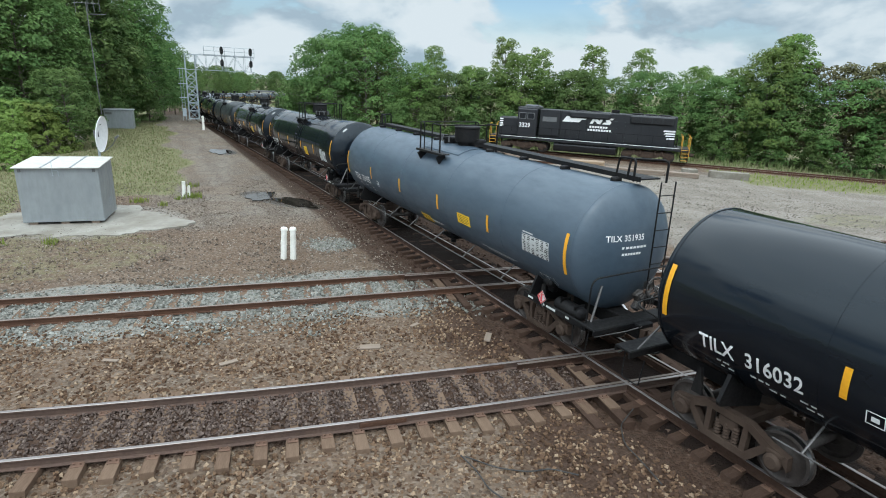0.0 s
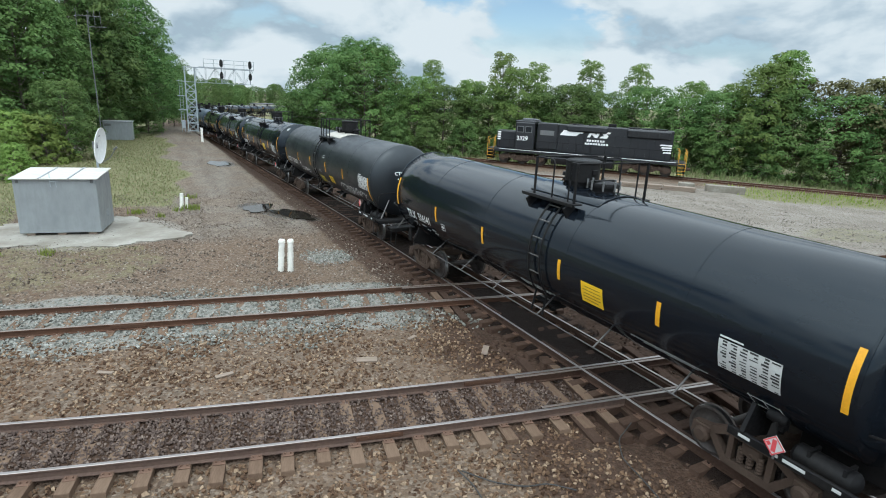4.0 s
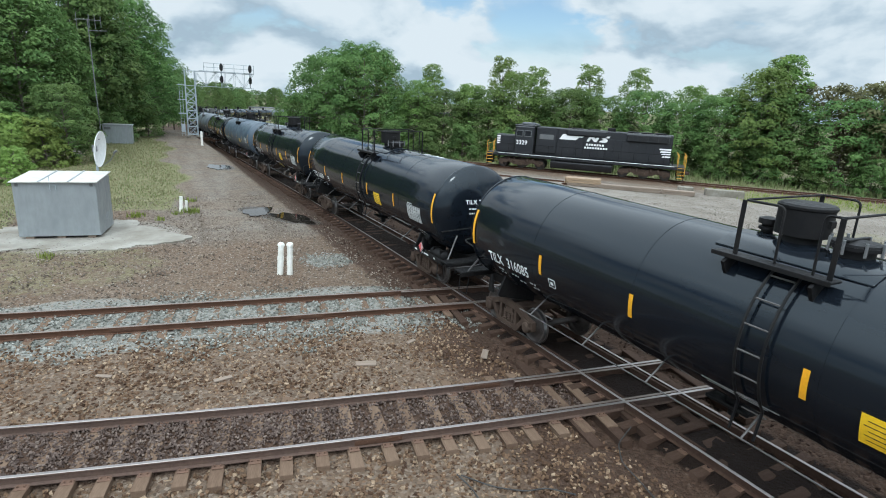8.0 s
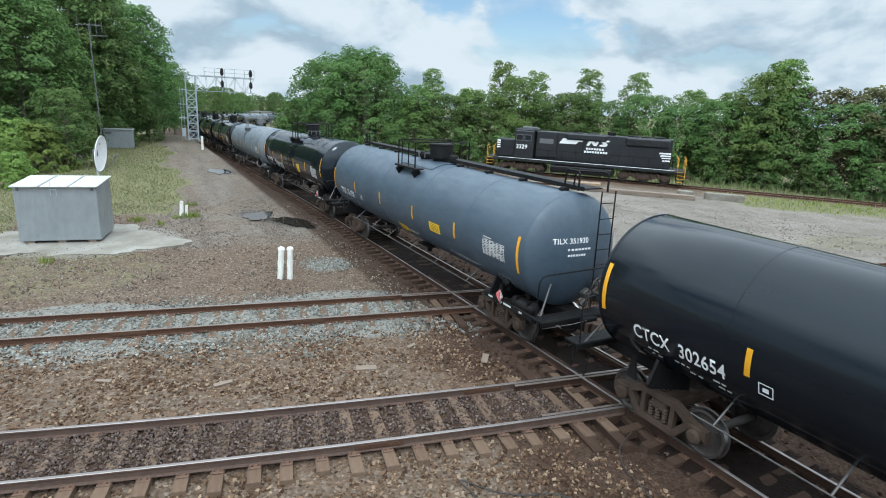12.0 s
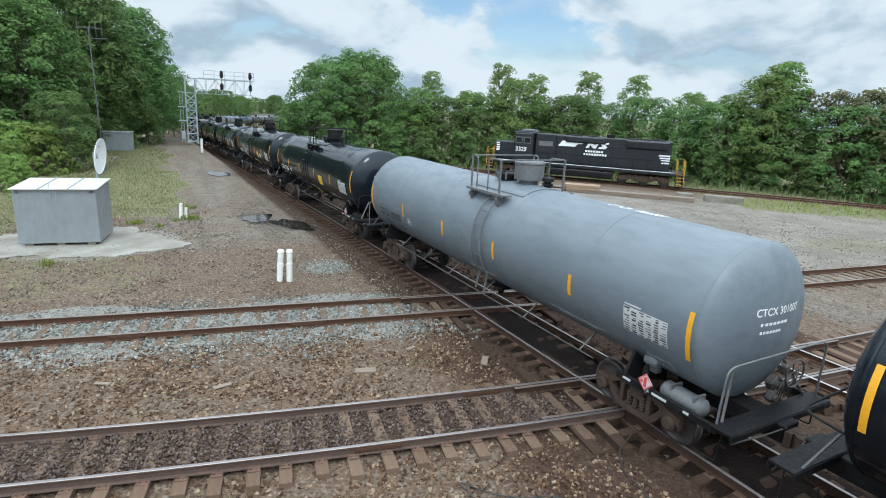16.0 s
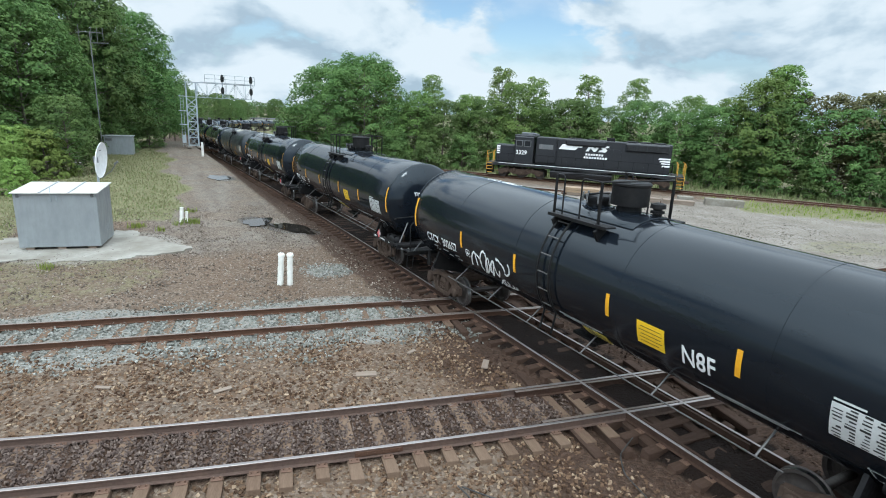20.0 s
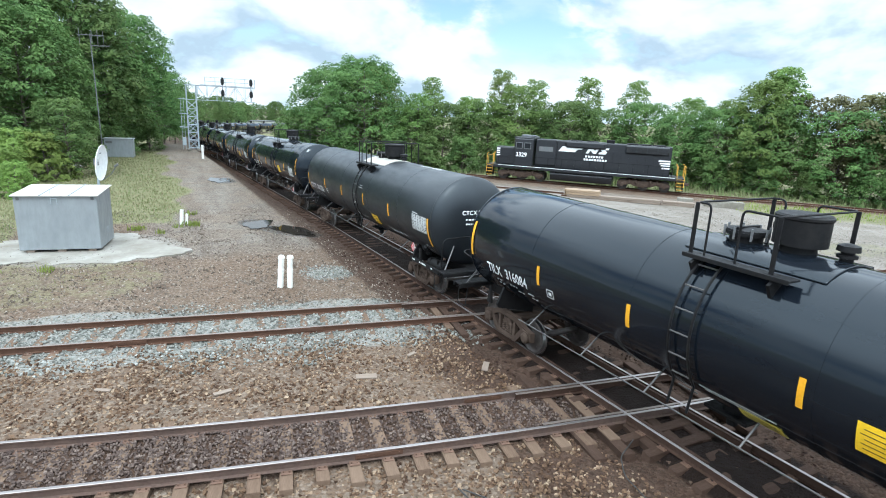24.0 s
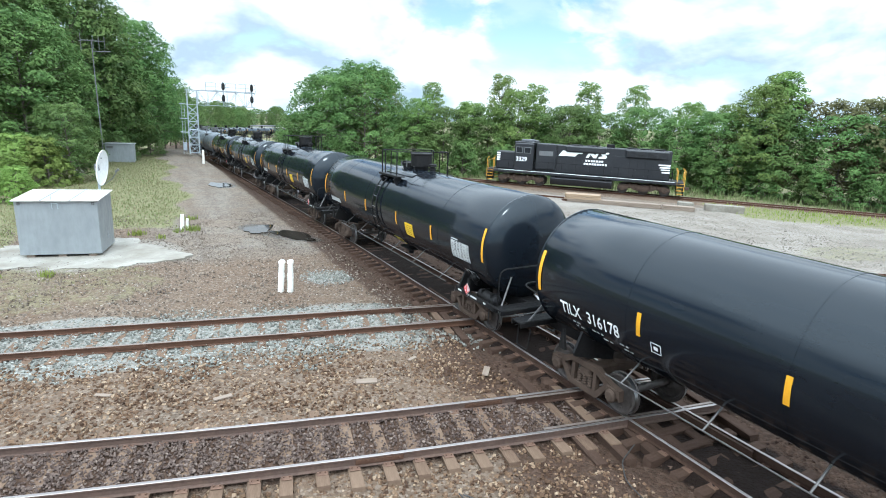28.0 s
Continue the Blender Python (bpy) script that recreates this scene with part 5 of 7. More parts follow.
def tree_mesh(seed, height, spread, low, leaves, size, mat, kind="round", bark_r=0.16, clumps=85, grain=0.2):
    """A tree: tapered trunk with limbs, and a crown of leaf clumps on an uneven envelope with gaps."""
    rnd = random.Random(seed)
    rng = np.random.default_rng(seed)
    tree = new("tree")
    bm = fresh()
    ph = [rnd.uniform(0, 6.28) for _ in range(4)]
    lean = Vector((rnd.uniform(-0.5, 0.5), rnd.uniform(-0.5, 0.5), 0))
    trunk = [Vector((0, 0, -0.4)), Vector((0, 0, height * 0.2)) + lean * 0.2, Vector((0, 0, height * 0.5)) + lean * 0.6, Vector((0, 0, height * 0.88)) + lean]
    for i, (a, b) in enumerate(zip(trunk, trunk[1:])):
        put_rod(bm, a, b, bark_r * (1 - 0.27 * i), 8, bark_r * (1 - 0.27 * (i + 1)))
    cl = []
    for i in range(clumps):
        f = (i + rnd.random()) / clumps
        z = low + (height - low) * f ** 0.85
        g = (z - low) / (height - low)
        if kind == "round":
            wide = spread * math.sqrt(max(0.0, 1 - ((g - 0.40) / 0.64) ** 2))
        elif kind == "oval":
            wide = spread * math.sqrt(max(0.0, 1 - ((g - 0.35) / 0.68) ** 2))
        else:
            wide = spread * max(0.2, 1 - 0.55 * g)
        a = i * 2.39996 + rnd.uniform(-0.4, 0.4)
        wide *= 1 + 0.17 * math.sin(2 * a + ph[0] + 3 * g) + 0.13 * math.sin(3 * a + ph[1] - 5 * g) + rnd.uniform(-0.1, 0.12)
        r = wide * rnd.uniform(0.6, 1.0) ** 0.6
        c = Vector((math.cos(a) * r, math.sin(a) * r, z + rnd.uniform(-0.3, 0.3))) + lean * g
        o = Vector((math.cos(a), math.sin(a), 0.25 + 0.9 * g)).normalized()
        cl.append((*c, spread * grain * rnd.uniform(0.7, 1.35), *o))
        if i % 4 == 0:
            root = trunk[1].lerp(trunk[3], max(0.0, min(1.0, g - 0.18)))
            put_rod(bm, root, c - o * 0.3, bark_r * 0.3 * (1 - 0.5 * g), 5, bark_r * 0.07)
    part("trunk", bm, M["bark"], tree)
    v, f = leaf_cloud(cl, leaves, size, rng)
    mesh_thing("crown", v.tolist(), f.tolist(), mat, tree)
    return tree


def plant_trees():
    rnd = random.Random(21)
    base = {
        "a": (tree_mesh(1, 12.8, 4.9, 1.2, 14949, 0.158, M["leaf"], clumps=192, grain=0.163), "broad green deciduous tree with a rounded crown"),
        "b": (tree_mesh(2, 11.0, 3.2, 0.4, 12074, 0.145, M["leaf_light"], "oval", clumps=176, grain=0.206), "slender light green deciduous tree"),
        "c": (tree_mesh(3, 16.5, 5.6, 1.5, 18975, 0.180, M["leaf"], clumps=240, grain=0.155), "tall green deciduous tree with a deep crown"),
        "d": (tree_mesh(4, 9.5, 3.9, 0.4, 12074, 0.150, M["leaf"], clumps=160, grain=0.172), "dense green young tree with low branches"),
        "e": (tree_mesh(5, 11.5, 2.0, 1.5, 7474, 0.136, M["leaf_light"], "oval", clumps=120, grain=0.258), "narrow young poplar-like tree"),
        "f": (tree_mesh(6, 9.0, 3.6, 1.0, 7474, 0.158, M["leaf_brown"], clumps=120, grain=0.163), "sparse reddish-brown leaved tree"),
        "h": (tree_mesh(8, 4.6, 2.6, 0.0, 5750, 0.150, M["leaf_lime"], "bush", clumps=96, grain=0.172), "bright green rounded shrub in the grass"),
        "g": (tree_mesh(7, 6.2, 3.4, 0.0, 6899, 0.167, M["leaf"], "bush", clumps=96, grain=0.189), "thick green undergrowth tree"),
    }
    used = set()

    def plant(k, x, y, s=1.0, squash=1.0, group="trees along the railway"):
        ob, label = base[k]
        z = float(ground_z(x, y)) - 0.05
        m = Matrix.Translation((x, y, z)) @ Matrix.Rotation(rnd.uniform(0, 6.28), 4, "Z")
        if k in used:
            ob = copy_thing(ob, m)
        else:
            used.add(k)
            ob.matrix_basis = m
        ob.scale = (s * squash, s * squash, s)
        tagged(ob, label, "tree", group)

    # the wood on the left of the line
    for x, y, k, s in ((-9.4, 63, "a", 1.06), (-14.2, 60, "a", 1.12), (-12.5, 71, "c", 1.22), (-6.3, 76, "c", 1.15), (-18, 67, "c", 1.28), (-7.2, 69, "d", 0.95),
                       (-3.5, 80, "a", 1.0), (-9.5, 82, "c", 1.2), (-0.9, 84, "c", 0.98), (-4.5, 94, "c", 1.1), (0.5, 97, "a", 0.95), (-15, 88, "c", 1.2),
                       (3.2, 110, "a", 0.95), (1.0, 122, "c", 0.9), (-3, 108, "c", 1.0), (6.0, 135, "a", 0.95), (5.5, 150, "a", 1.0), (9.5, 170, "a", 0.95), (14, 195, "a", 1.0),
                       (22, 225, "a", 1.0), (-5.3, 53.5, "d", 0.62)):
        plant(k, x, y, s)
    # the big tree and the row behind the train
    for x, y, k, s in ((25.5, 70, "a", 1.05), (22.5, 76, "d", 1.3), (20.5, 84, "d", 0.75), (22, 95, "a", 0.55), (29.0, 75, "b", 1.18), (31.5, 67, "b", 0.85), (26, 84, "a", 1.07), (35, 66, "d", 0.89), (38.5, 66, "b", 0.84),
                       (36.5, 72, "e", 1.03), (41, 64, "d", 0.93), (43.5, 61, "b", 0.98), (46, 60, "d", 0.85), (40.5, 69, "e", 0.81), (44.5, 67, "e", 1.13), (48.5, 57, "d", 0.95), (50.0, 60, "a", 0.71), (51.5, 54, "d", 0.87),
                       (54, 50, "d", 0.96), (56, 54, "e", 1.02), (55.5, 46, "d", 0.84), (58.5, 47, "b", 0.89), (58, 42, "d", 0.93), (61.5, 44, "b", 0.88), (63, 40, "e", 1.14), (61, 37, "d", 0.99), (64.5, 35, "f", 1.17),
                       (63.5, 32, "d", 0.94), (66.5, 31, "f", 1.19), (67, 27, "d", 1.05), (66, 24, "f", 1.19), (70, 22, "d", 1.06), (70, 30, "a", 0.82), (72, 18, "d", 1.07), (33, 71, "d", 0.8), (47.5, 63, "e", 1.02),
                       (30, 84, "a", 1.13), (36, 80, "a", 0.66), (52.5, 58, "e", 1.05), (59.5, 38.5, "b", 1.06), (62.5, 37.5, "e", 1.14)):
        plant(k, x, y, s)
    # the woods that close the view along the line
    for x, y, k, s in ((30, 262, "c", 0.9), (38, 300, "c", 0.95), (46, 330, "a", 1.0), (58, 400, "c", 0.9), (72, 420, "a", 1.1), (84, 410, "c", 1.0), (98, 400, "a", 1.1),
                       (112, 390, "c", 0.9), (66, 450, "c", 0.95), (92, 460, "c", 0.95), (14, 208, "c", 0.75), (25, 236, "c", 0.8), (126, 380, "a", 1.1), (140, 360, "c", 0.9), (33, 280, "d", 1.3), (42, 318, "d", 1.4), (50, 352, "c", 0.8),
                       (55, 372, "d", 1.5), (64, 405, "d", 1.4), (78, 415, "d", 1.4), (90, 432, "a", 1.2), (104, 400, "d", 1.5), (118, 396, "d", 1.5)):
        plant(k, x, y, s, group="woods far along the line")
    for x, y, s in ((27.5, 64.5, 0.7), (31, 62.5, 0.6), (35.5, 61.5, 0.62), (40, 59, 0.6), (45, 55.5, 0.6), (50, 51, 0.62), (53.5, 46.5, 0.62), (56, 41, 0.62), (58.5, 37, 0.62),
                    (60.5, 32.5, 0.62), (62.5, 28, 0.6), (63.5, 23, 0.6), (-12.6, 56, 0.6), (-10.6, 57.5, 0.6), (-14.5, 52, 0.6), (-3.0, 73, 0.55), (0.6, 80, 0.5), (-6.5, 61, 0.5), (19.5, 88, 0.7), (20, 79, 0.7)):
        plant("g", x, y, s * rnd.uniform(0.9, 1.15))
    for x, y, s in ((-7.3, 42.5, 0.46), (-6.5, 51.0, 0.74), (-8.4, 46.5, 0.58), (-8.8, 51.5, 0.78)):
        plant("h", x, y, s, group="shrubs by the lot")
    for k in base:
        if k not in used:
            plant(k, -20, 60)


plant_trees()


# ---- lineside things ----
M["galvanised"] = surface("galvanised_sheet_steel", (0.29, 0.31, 0.32), (0.22, 0.235, 0.245), 0.42, metal=0.35, grain=5, stain=1.3, amount=0.7, relief=0.12, stretch=(1, 1, 0.35))
M["roof_sheet"] = surface("pale_roof_sheet", (0.50, 0.49, 0.46), (0.38, 0.36, 0.31), 0.5, metal=0.1, grain=5, stain=1.3, amount=0.6, relief=0.12)
M["concrete"] = surface("pale_concrete", (0.27, 0.255, 0.222), (0.14, 0.118, 0.09), 0.9, grain=5, stain=0.8, amount=1.0, relief=0.5, depth=0.01)
M["block_concrete"] = surface("weathered_grey_concrete", (0.22, 0.205, 0.172), (0.12, 0.10, 0.075), 0.9, grain=6, stain=1.5, amount=1.0, relief=0.5, depth=0.01)
M["plastic_white"] = surface("white_plastic_pipe", (0.74, 0.73, 0.68), (0.55, 0.52, 0.45), 0.45, grain=8, stain=3, amount=0.6, relief=0.05)
M["dish"] = surface("white_dish_paint", (0.80, 0.80, 0.79), (0.68, 0.68, 0.66), 0.4, grain=6, stain=2, amount=0.4, relief=0.02)
M["silver_paint"] = surface("aluminium_painted_steel", (0.36, 0.41, 0.44), (0.28, 0.31, 0.33), 0.5, metal=0.2, grain=10, stain=1.0, relief=0.1)
M["timber_new"] = surface("tan_sawn_timber", (0.29, 0.205, 0.13), (0.20, 0.145, 0.095), 0.8, grain=12, stain=2, relief=0.5, stretch=(0.3, 4, 4))
M["timber_old"] = surface("old_brown_timber", (0.16, 0.12, 0.09), (0.25, 0.20, 0.16), 0.9, grain=12, stain=2, relief=0.6, stretch=(0.3, 4, 4), island=0.5)
M["loco_black"] = surface("black_locomotive_paint", (0.009, 0.010, 0.013), (0.026, 0.026, 0.028), 0.38, grain=4, stain=0.8, amount=0.5, relief=0.03, stretch=(0.5, 1, 1))
M["loco_yellow"] = surface("dull_yellow_handrail_paint", (0.55, 0.30, 0.03), (0.4, 0.22, 0.05), 0.55, relief=0.05)
M["glass"] = surface("dark_window_glass", (0.02, 0.022, 0.025), (0.03, 0.03, 0.03), 0.08, grain=3, relief=0.0, rough_to=0.12)
M["lamp_dark"] = surface("dark_lens_glass", (0.012, 0.014, 0.014), (0.02, 0.02, 0.02), 0.25, relief=0.0)
M["rubber"] = surface("black_cable_rubber", (0.02, 0.02, 0.02), (0.05, 0.045, 0.04), 0.7, relief=0.0)


def water_material():
    mat, nt, b = nodes_of("puddle_water")
    b.inputs["Base Color"].default_value = (0.018, 0.015, 0.012, 1)
    b.inputs["Roughness"].default_value = 0.04
    b.inputs["IOR"].default_value = 1.33
    bump(nt, b, tex_noise(nt, coords(nt), 6, 3, 0.5).outputs["Fac"], 0.06, 0.01)
    return mat


M["water"] = water_material()


def ragged_patch(name, cx, cy, rx, ry, z, mat, seed, turn=0.0, thick=0.0, n=40, rag=0.0):
    rnd = random.Random(seed)
    ph = [rnd.uniform(0, 6.28) for _ in range(5)]
    pts = []
    for k in range(n):
        a = k * math.tau / n
        r = 1 + 0.18 * math.sin(2 * a + ph[0]) + 0.13 * math.sin(3 * a + ph[1]) + 0.09 * math.sin(5 * a + ph[2]) + 0.06 * math.sin(9 * a + ph[3]) + rag * (0.6 * math.sin(17 * a + ph[4]) + 0.5 * math.sin(31 * a) + rnd.uniform(-1, 1))
        x, y = rx * r * math.cos(a), ry * r * math.sin(a)
        pts.append((cx + x * math.cos(turn) - y * math.sin(turn), cy + x * math.sin(turn) + y * math.cos(turn)))
    bm = fresh()
    put_prism(bm, pts, z - thick, z, Matrix())
    return part(name, bm, mat, smooth=False)


def build_cabinet():
    box = tagged(new("equipment_cabinet"), "large grey galvanised steel trackside cabinet on a pad", "cabinet")
    box.matrix_basis = Matrix.Translation((-4.74, 26.97, -0.17)) @ Matrix.Rotation(radians(-10.3), 4, "Z")
    W, D, H = 2.9, 2.15, 2.34
    bm = fresh()
    put_box(bm, (W / 2, D / 2, 0.10 + (H - 0.1) / 2), (W, D, H - 0.1), bevel=0.012)
    part("body", bm, M["galvanised"], box)
    # three roof sheets with raised seams, sloping to the front
    tilt = Matrix.Rotation(radians(3.0), 4, "X")
    for i in range(3):
        bm = fresh()
        w = (W + 0.16) / 3
        put_box(bm, (-0.08 + w * (i + 0.5), D / 2 - 0.02, H + 0.05), (w - 0.012, D + 0.2, 0.05), tilt, bevel=0.012)
        part("roof_sheet", bm, M["roof_sheet"], box)
    for i in (1, 2):
        bm = fresh()
        put_box(bm, (-0.08 + (W + 0.16) / 3 * i, D / 2 - 0.02, H + 0.085), (0.07, D + 0.22, 0.035), tilt, bevel=0.01)
        part("roof_seam", bm, M["galvanised"], box)
    for x in (0.16, W - 0.16):
        bm = fresh()
        put_box(bm, (x, -0.015, H - 0.12), (0.11, 0.03, 0.14), bevel=0.006)
        put_rod(bm, (x, -0.03, H - 0.16), (x, -0.03, H - 0.06), 0.02, 6)
        part("hasp", bm, M["grey_steel"], box)
    bm = fresh()
    put_pipe(bm, rounded([(1.30, -0.005, H - 0.34), (1.30, -0.07, H - 0.34), (1.30, -0.07, H - 0.08), (1.30, -0.03, H + 0.25)], 0.03, 3), 0.012)
    put_pipe(bm, rounded([(1.50, -0.005, H - 0.34), (1.50, -0.07, H - 0.34), (1.50, -0.07, H - 0.12), (1.30, -0.07, H - 0.12)], 0.03, 3), 0.012)
    part("handle", bm, M["silver_paint"], box)
    for x in (0.35, W / 2, W - 0.35):
        bm = fresh()
        put_box(bm, (x, D / 2, 0.04), (0.3, D - 0.1, 0.12), bevel=0.01)
        part("skid", bm, M["timber_old"], box)
    bm = fresh()
    for k in range(6):
        put_box(bm, (W + 0.004, D * 0.6, 0.5 + 0.06 * k), (0.012, 0.5, 0.03), Matrix.Rotation(0.4, 4, "Y"))
    part("vent", bm, M["galvanised"], box, smooth=False)
    # the pad below
    pad = ragged_patch("concrete_pad", -3.0, 27.1, 3.5, 3.0, -0.172, M["concrete"], 3, radians(-10), 0.12, 170, 0.028)
    tagged(pad, "pale crumbling concrete pad under the cabinet", "pad", kind="structure")


def build_dish():
    d = tagged(new("satellite_dish"), "large white oval satellite dish on a grey mast", "satellite dish")
    d.matrix_basis = Matrix.Translation((-1.95, 29.4, -0.2))
    bm = fresh()
    put_rod(bm, (0, 0, -0.2), (0, 0, 3.0), 0.05, 10)
    part("mast", bm, M["silver_paint"], d)
    bm = fresh()
    put_rod(bm, (0.28, 0.0, -0.2), (0.28, 0, 2.3), 0.025, 8)
    part("conduit", bm, M["silver_paint"], d)
    face = Vector((0.965, -0.24, 0.05)).normalized()
    m = Matrix.Translation((0.06, 0, 3.42)) @ Matrix.Rotation(radians(9), 4, "Y") @ face.to_track_quat("Z", "Y").to_matrix().to_4x4()
    bm = fresh()
    R = 0.78
    prof = [(0.0, 0.0)] + [(0.13 * (r / R) ** 2, r) for r in np.linspace(0.1, R, 9)] + [(0.145, R + 0.02), (0.125, R + 0.02)] + [(0.13 * (r / R) ** 2 - 0.02, r) for r in np.linspace(R, 0.1, 9)] + [(-0.02, 0)]
    put_lathe(bm, prof, m, 40)
    bmesh.ops.recalc_face_normals(bm, faces=bm.faces[:])
    part("reflector", bm, M["dish"], d)
    bm = fresh()
    put_box(bm, m @ Vector((0, 0, -0.09)), (0.2, 0.2, 0.3), bevel=0.02)
    put_rod(bm, m @ Vector((0, 0, -0.1)), (0, 0, 2.45), 0.035, 8)
    part("bracket", bm, M["grey_steel"], d)
    bm = fresh()
    put_pipe(bm, [m @ Vector((0, -0.78, 0.2)), m @ Vector((0, -0.45, 0.55)), m @ Vector((0, -0.1, 0.72))], 0.02)
    put_rod(bm, m @ Vector((0, -0.12, 0.66)), m @ Vector((0, 0.02, 0.8)), 0.05, 10)
    part("feed_arm", bm, M["grey_steel"], d)
    bm = fresh()
    put_box(bm, m @ Vector((0, 0.42, 0.075)), (0.14, 0.045, 0.012), m.to_3x3().to_4x4() @ Matrix.Rotation(radians(15), 4, "X"))
    part("badge", bm, M["grey_steel"], d)


def build_pipes():
    first = None
    for x, y, lean, h in ((3.94, 19.32, 3.2, 1.12), (4.26, 19.22, 1.2, 1.13)):
        if first is None:
            p = tagged(new("vent_pipe"), "white plastic pipe with a cap standing in gravel", "pipe", "pair of white pipes")
            bm = fresh()
            put_rod(bm, (0, 0, -0.3), (0, 0, 0.62), 0.105, 20)
            part("lower_pipe", bm, M["plastic_white"], p)
            bm = fresh()
            put_lathe(bm, [(0.52, 0.0), (0.52, 0.112), (0.66, 0.112), (0.67, 0.1), (1.06, 0.1), (1.06, 0.0)], Matrix(), 20)
            part("upper_pipe", bm, M["plastic_white"], p)
            bm = fresh()
            put_lathe(bm, [(1.04, 0.0), (1.04, 0.12), (1.10, 0.12), (1.15, 0.09), (1.16, 0.0)], Matrix(), 20)
            part("cap", bm, M["plastic_white"], p)
            first = p
        else:
            p = copy_thing(first, Matrix())
        p.matrix_basis = Matrix.Translation((x, y, -0.2)) @ Matrix.Rotation(radians(lean), 4, "Y")
    # low marker by the pad and the tall one by the signal bridge
    m = tagged(new("marker_post"), "short white plastic marker stub among weeds", "post")
    m.matrix_basis = Matrix.Translation((1.45, 31.7, -0.2)) @ Matrix.Rotation(radians(3), 4, "Y")
    bm = fresh()
    put_rod(bm, (0, 0, -0.2), (0, 0, 0.72), 0.10, 16, 0.09)
    part("stub", bm, M["plastic_white"], m)
    bm = fresh()
    put_rod(bm, (0.24, 0.05, -0.2), (0.25, 0.05, 0.5), 0.07, 14)
    part("side_stub", bm, M["plastic_white"], m)
    m = tagged(new("marker_post"), "tall white marker post beside the signal bridge", "post")
    m.matrix_basis = Matrix.Translation((5.75, 68.4, -0.2))
    bm = fresh()
    put_box(bm, (0, 0, 0.7), (0.24, 0.16, 1.6), bevel=0.02)
    part("post", bm, M["plastic_white"], m)


def lattice(a, b, up, n, r, parent):
    """Crossed bracing between two parallel chords, each member on its own."""
    a, b, up = Vector(a), Vector(b), Vector(up)
    for i in range(n):
        p, q = a.lerp(b, i / n), a.lerp(b, (i + 1) / n)
        for a1, b1 in (((p, q + up) if i % 2 else (p + up, q)), (p, p + up)):
            bm = fresh()
            put_rod(bm, a1, b1, r, 5)
            part("truss_member", bm, M["silver_paint"], parent)


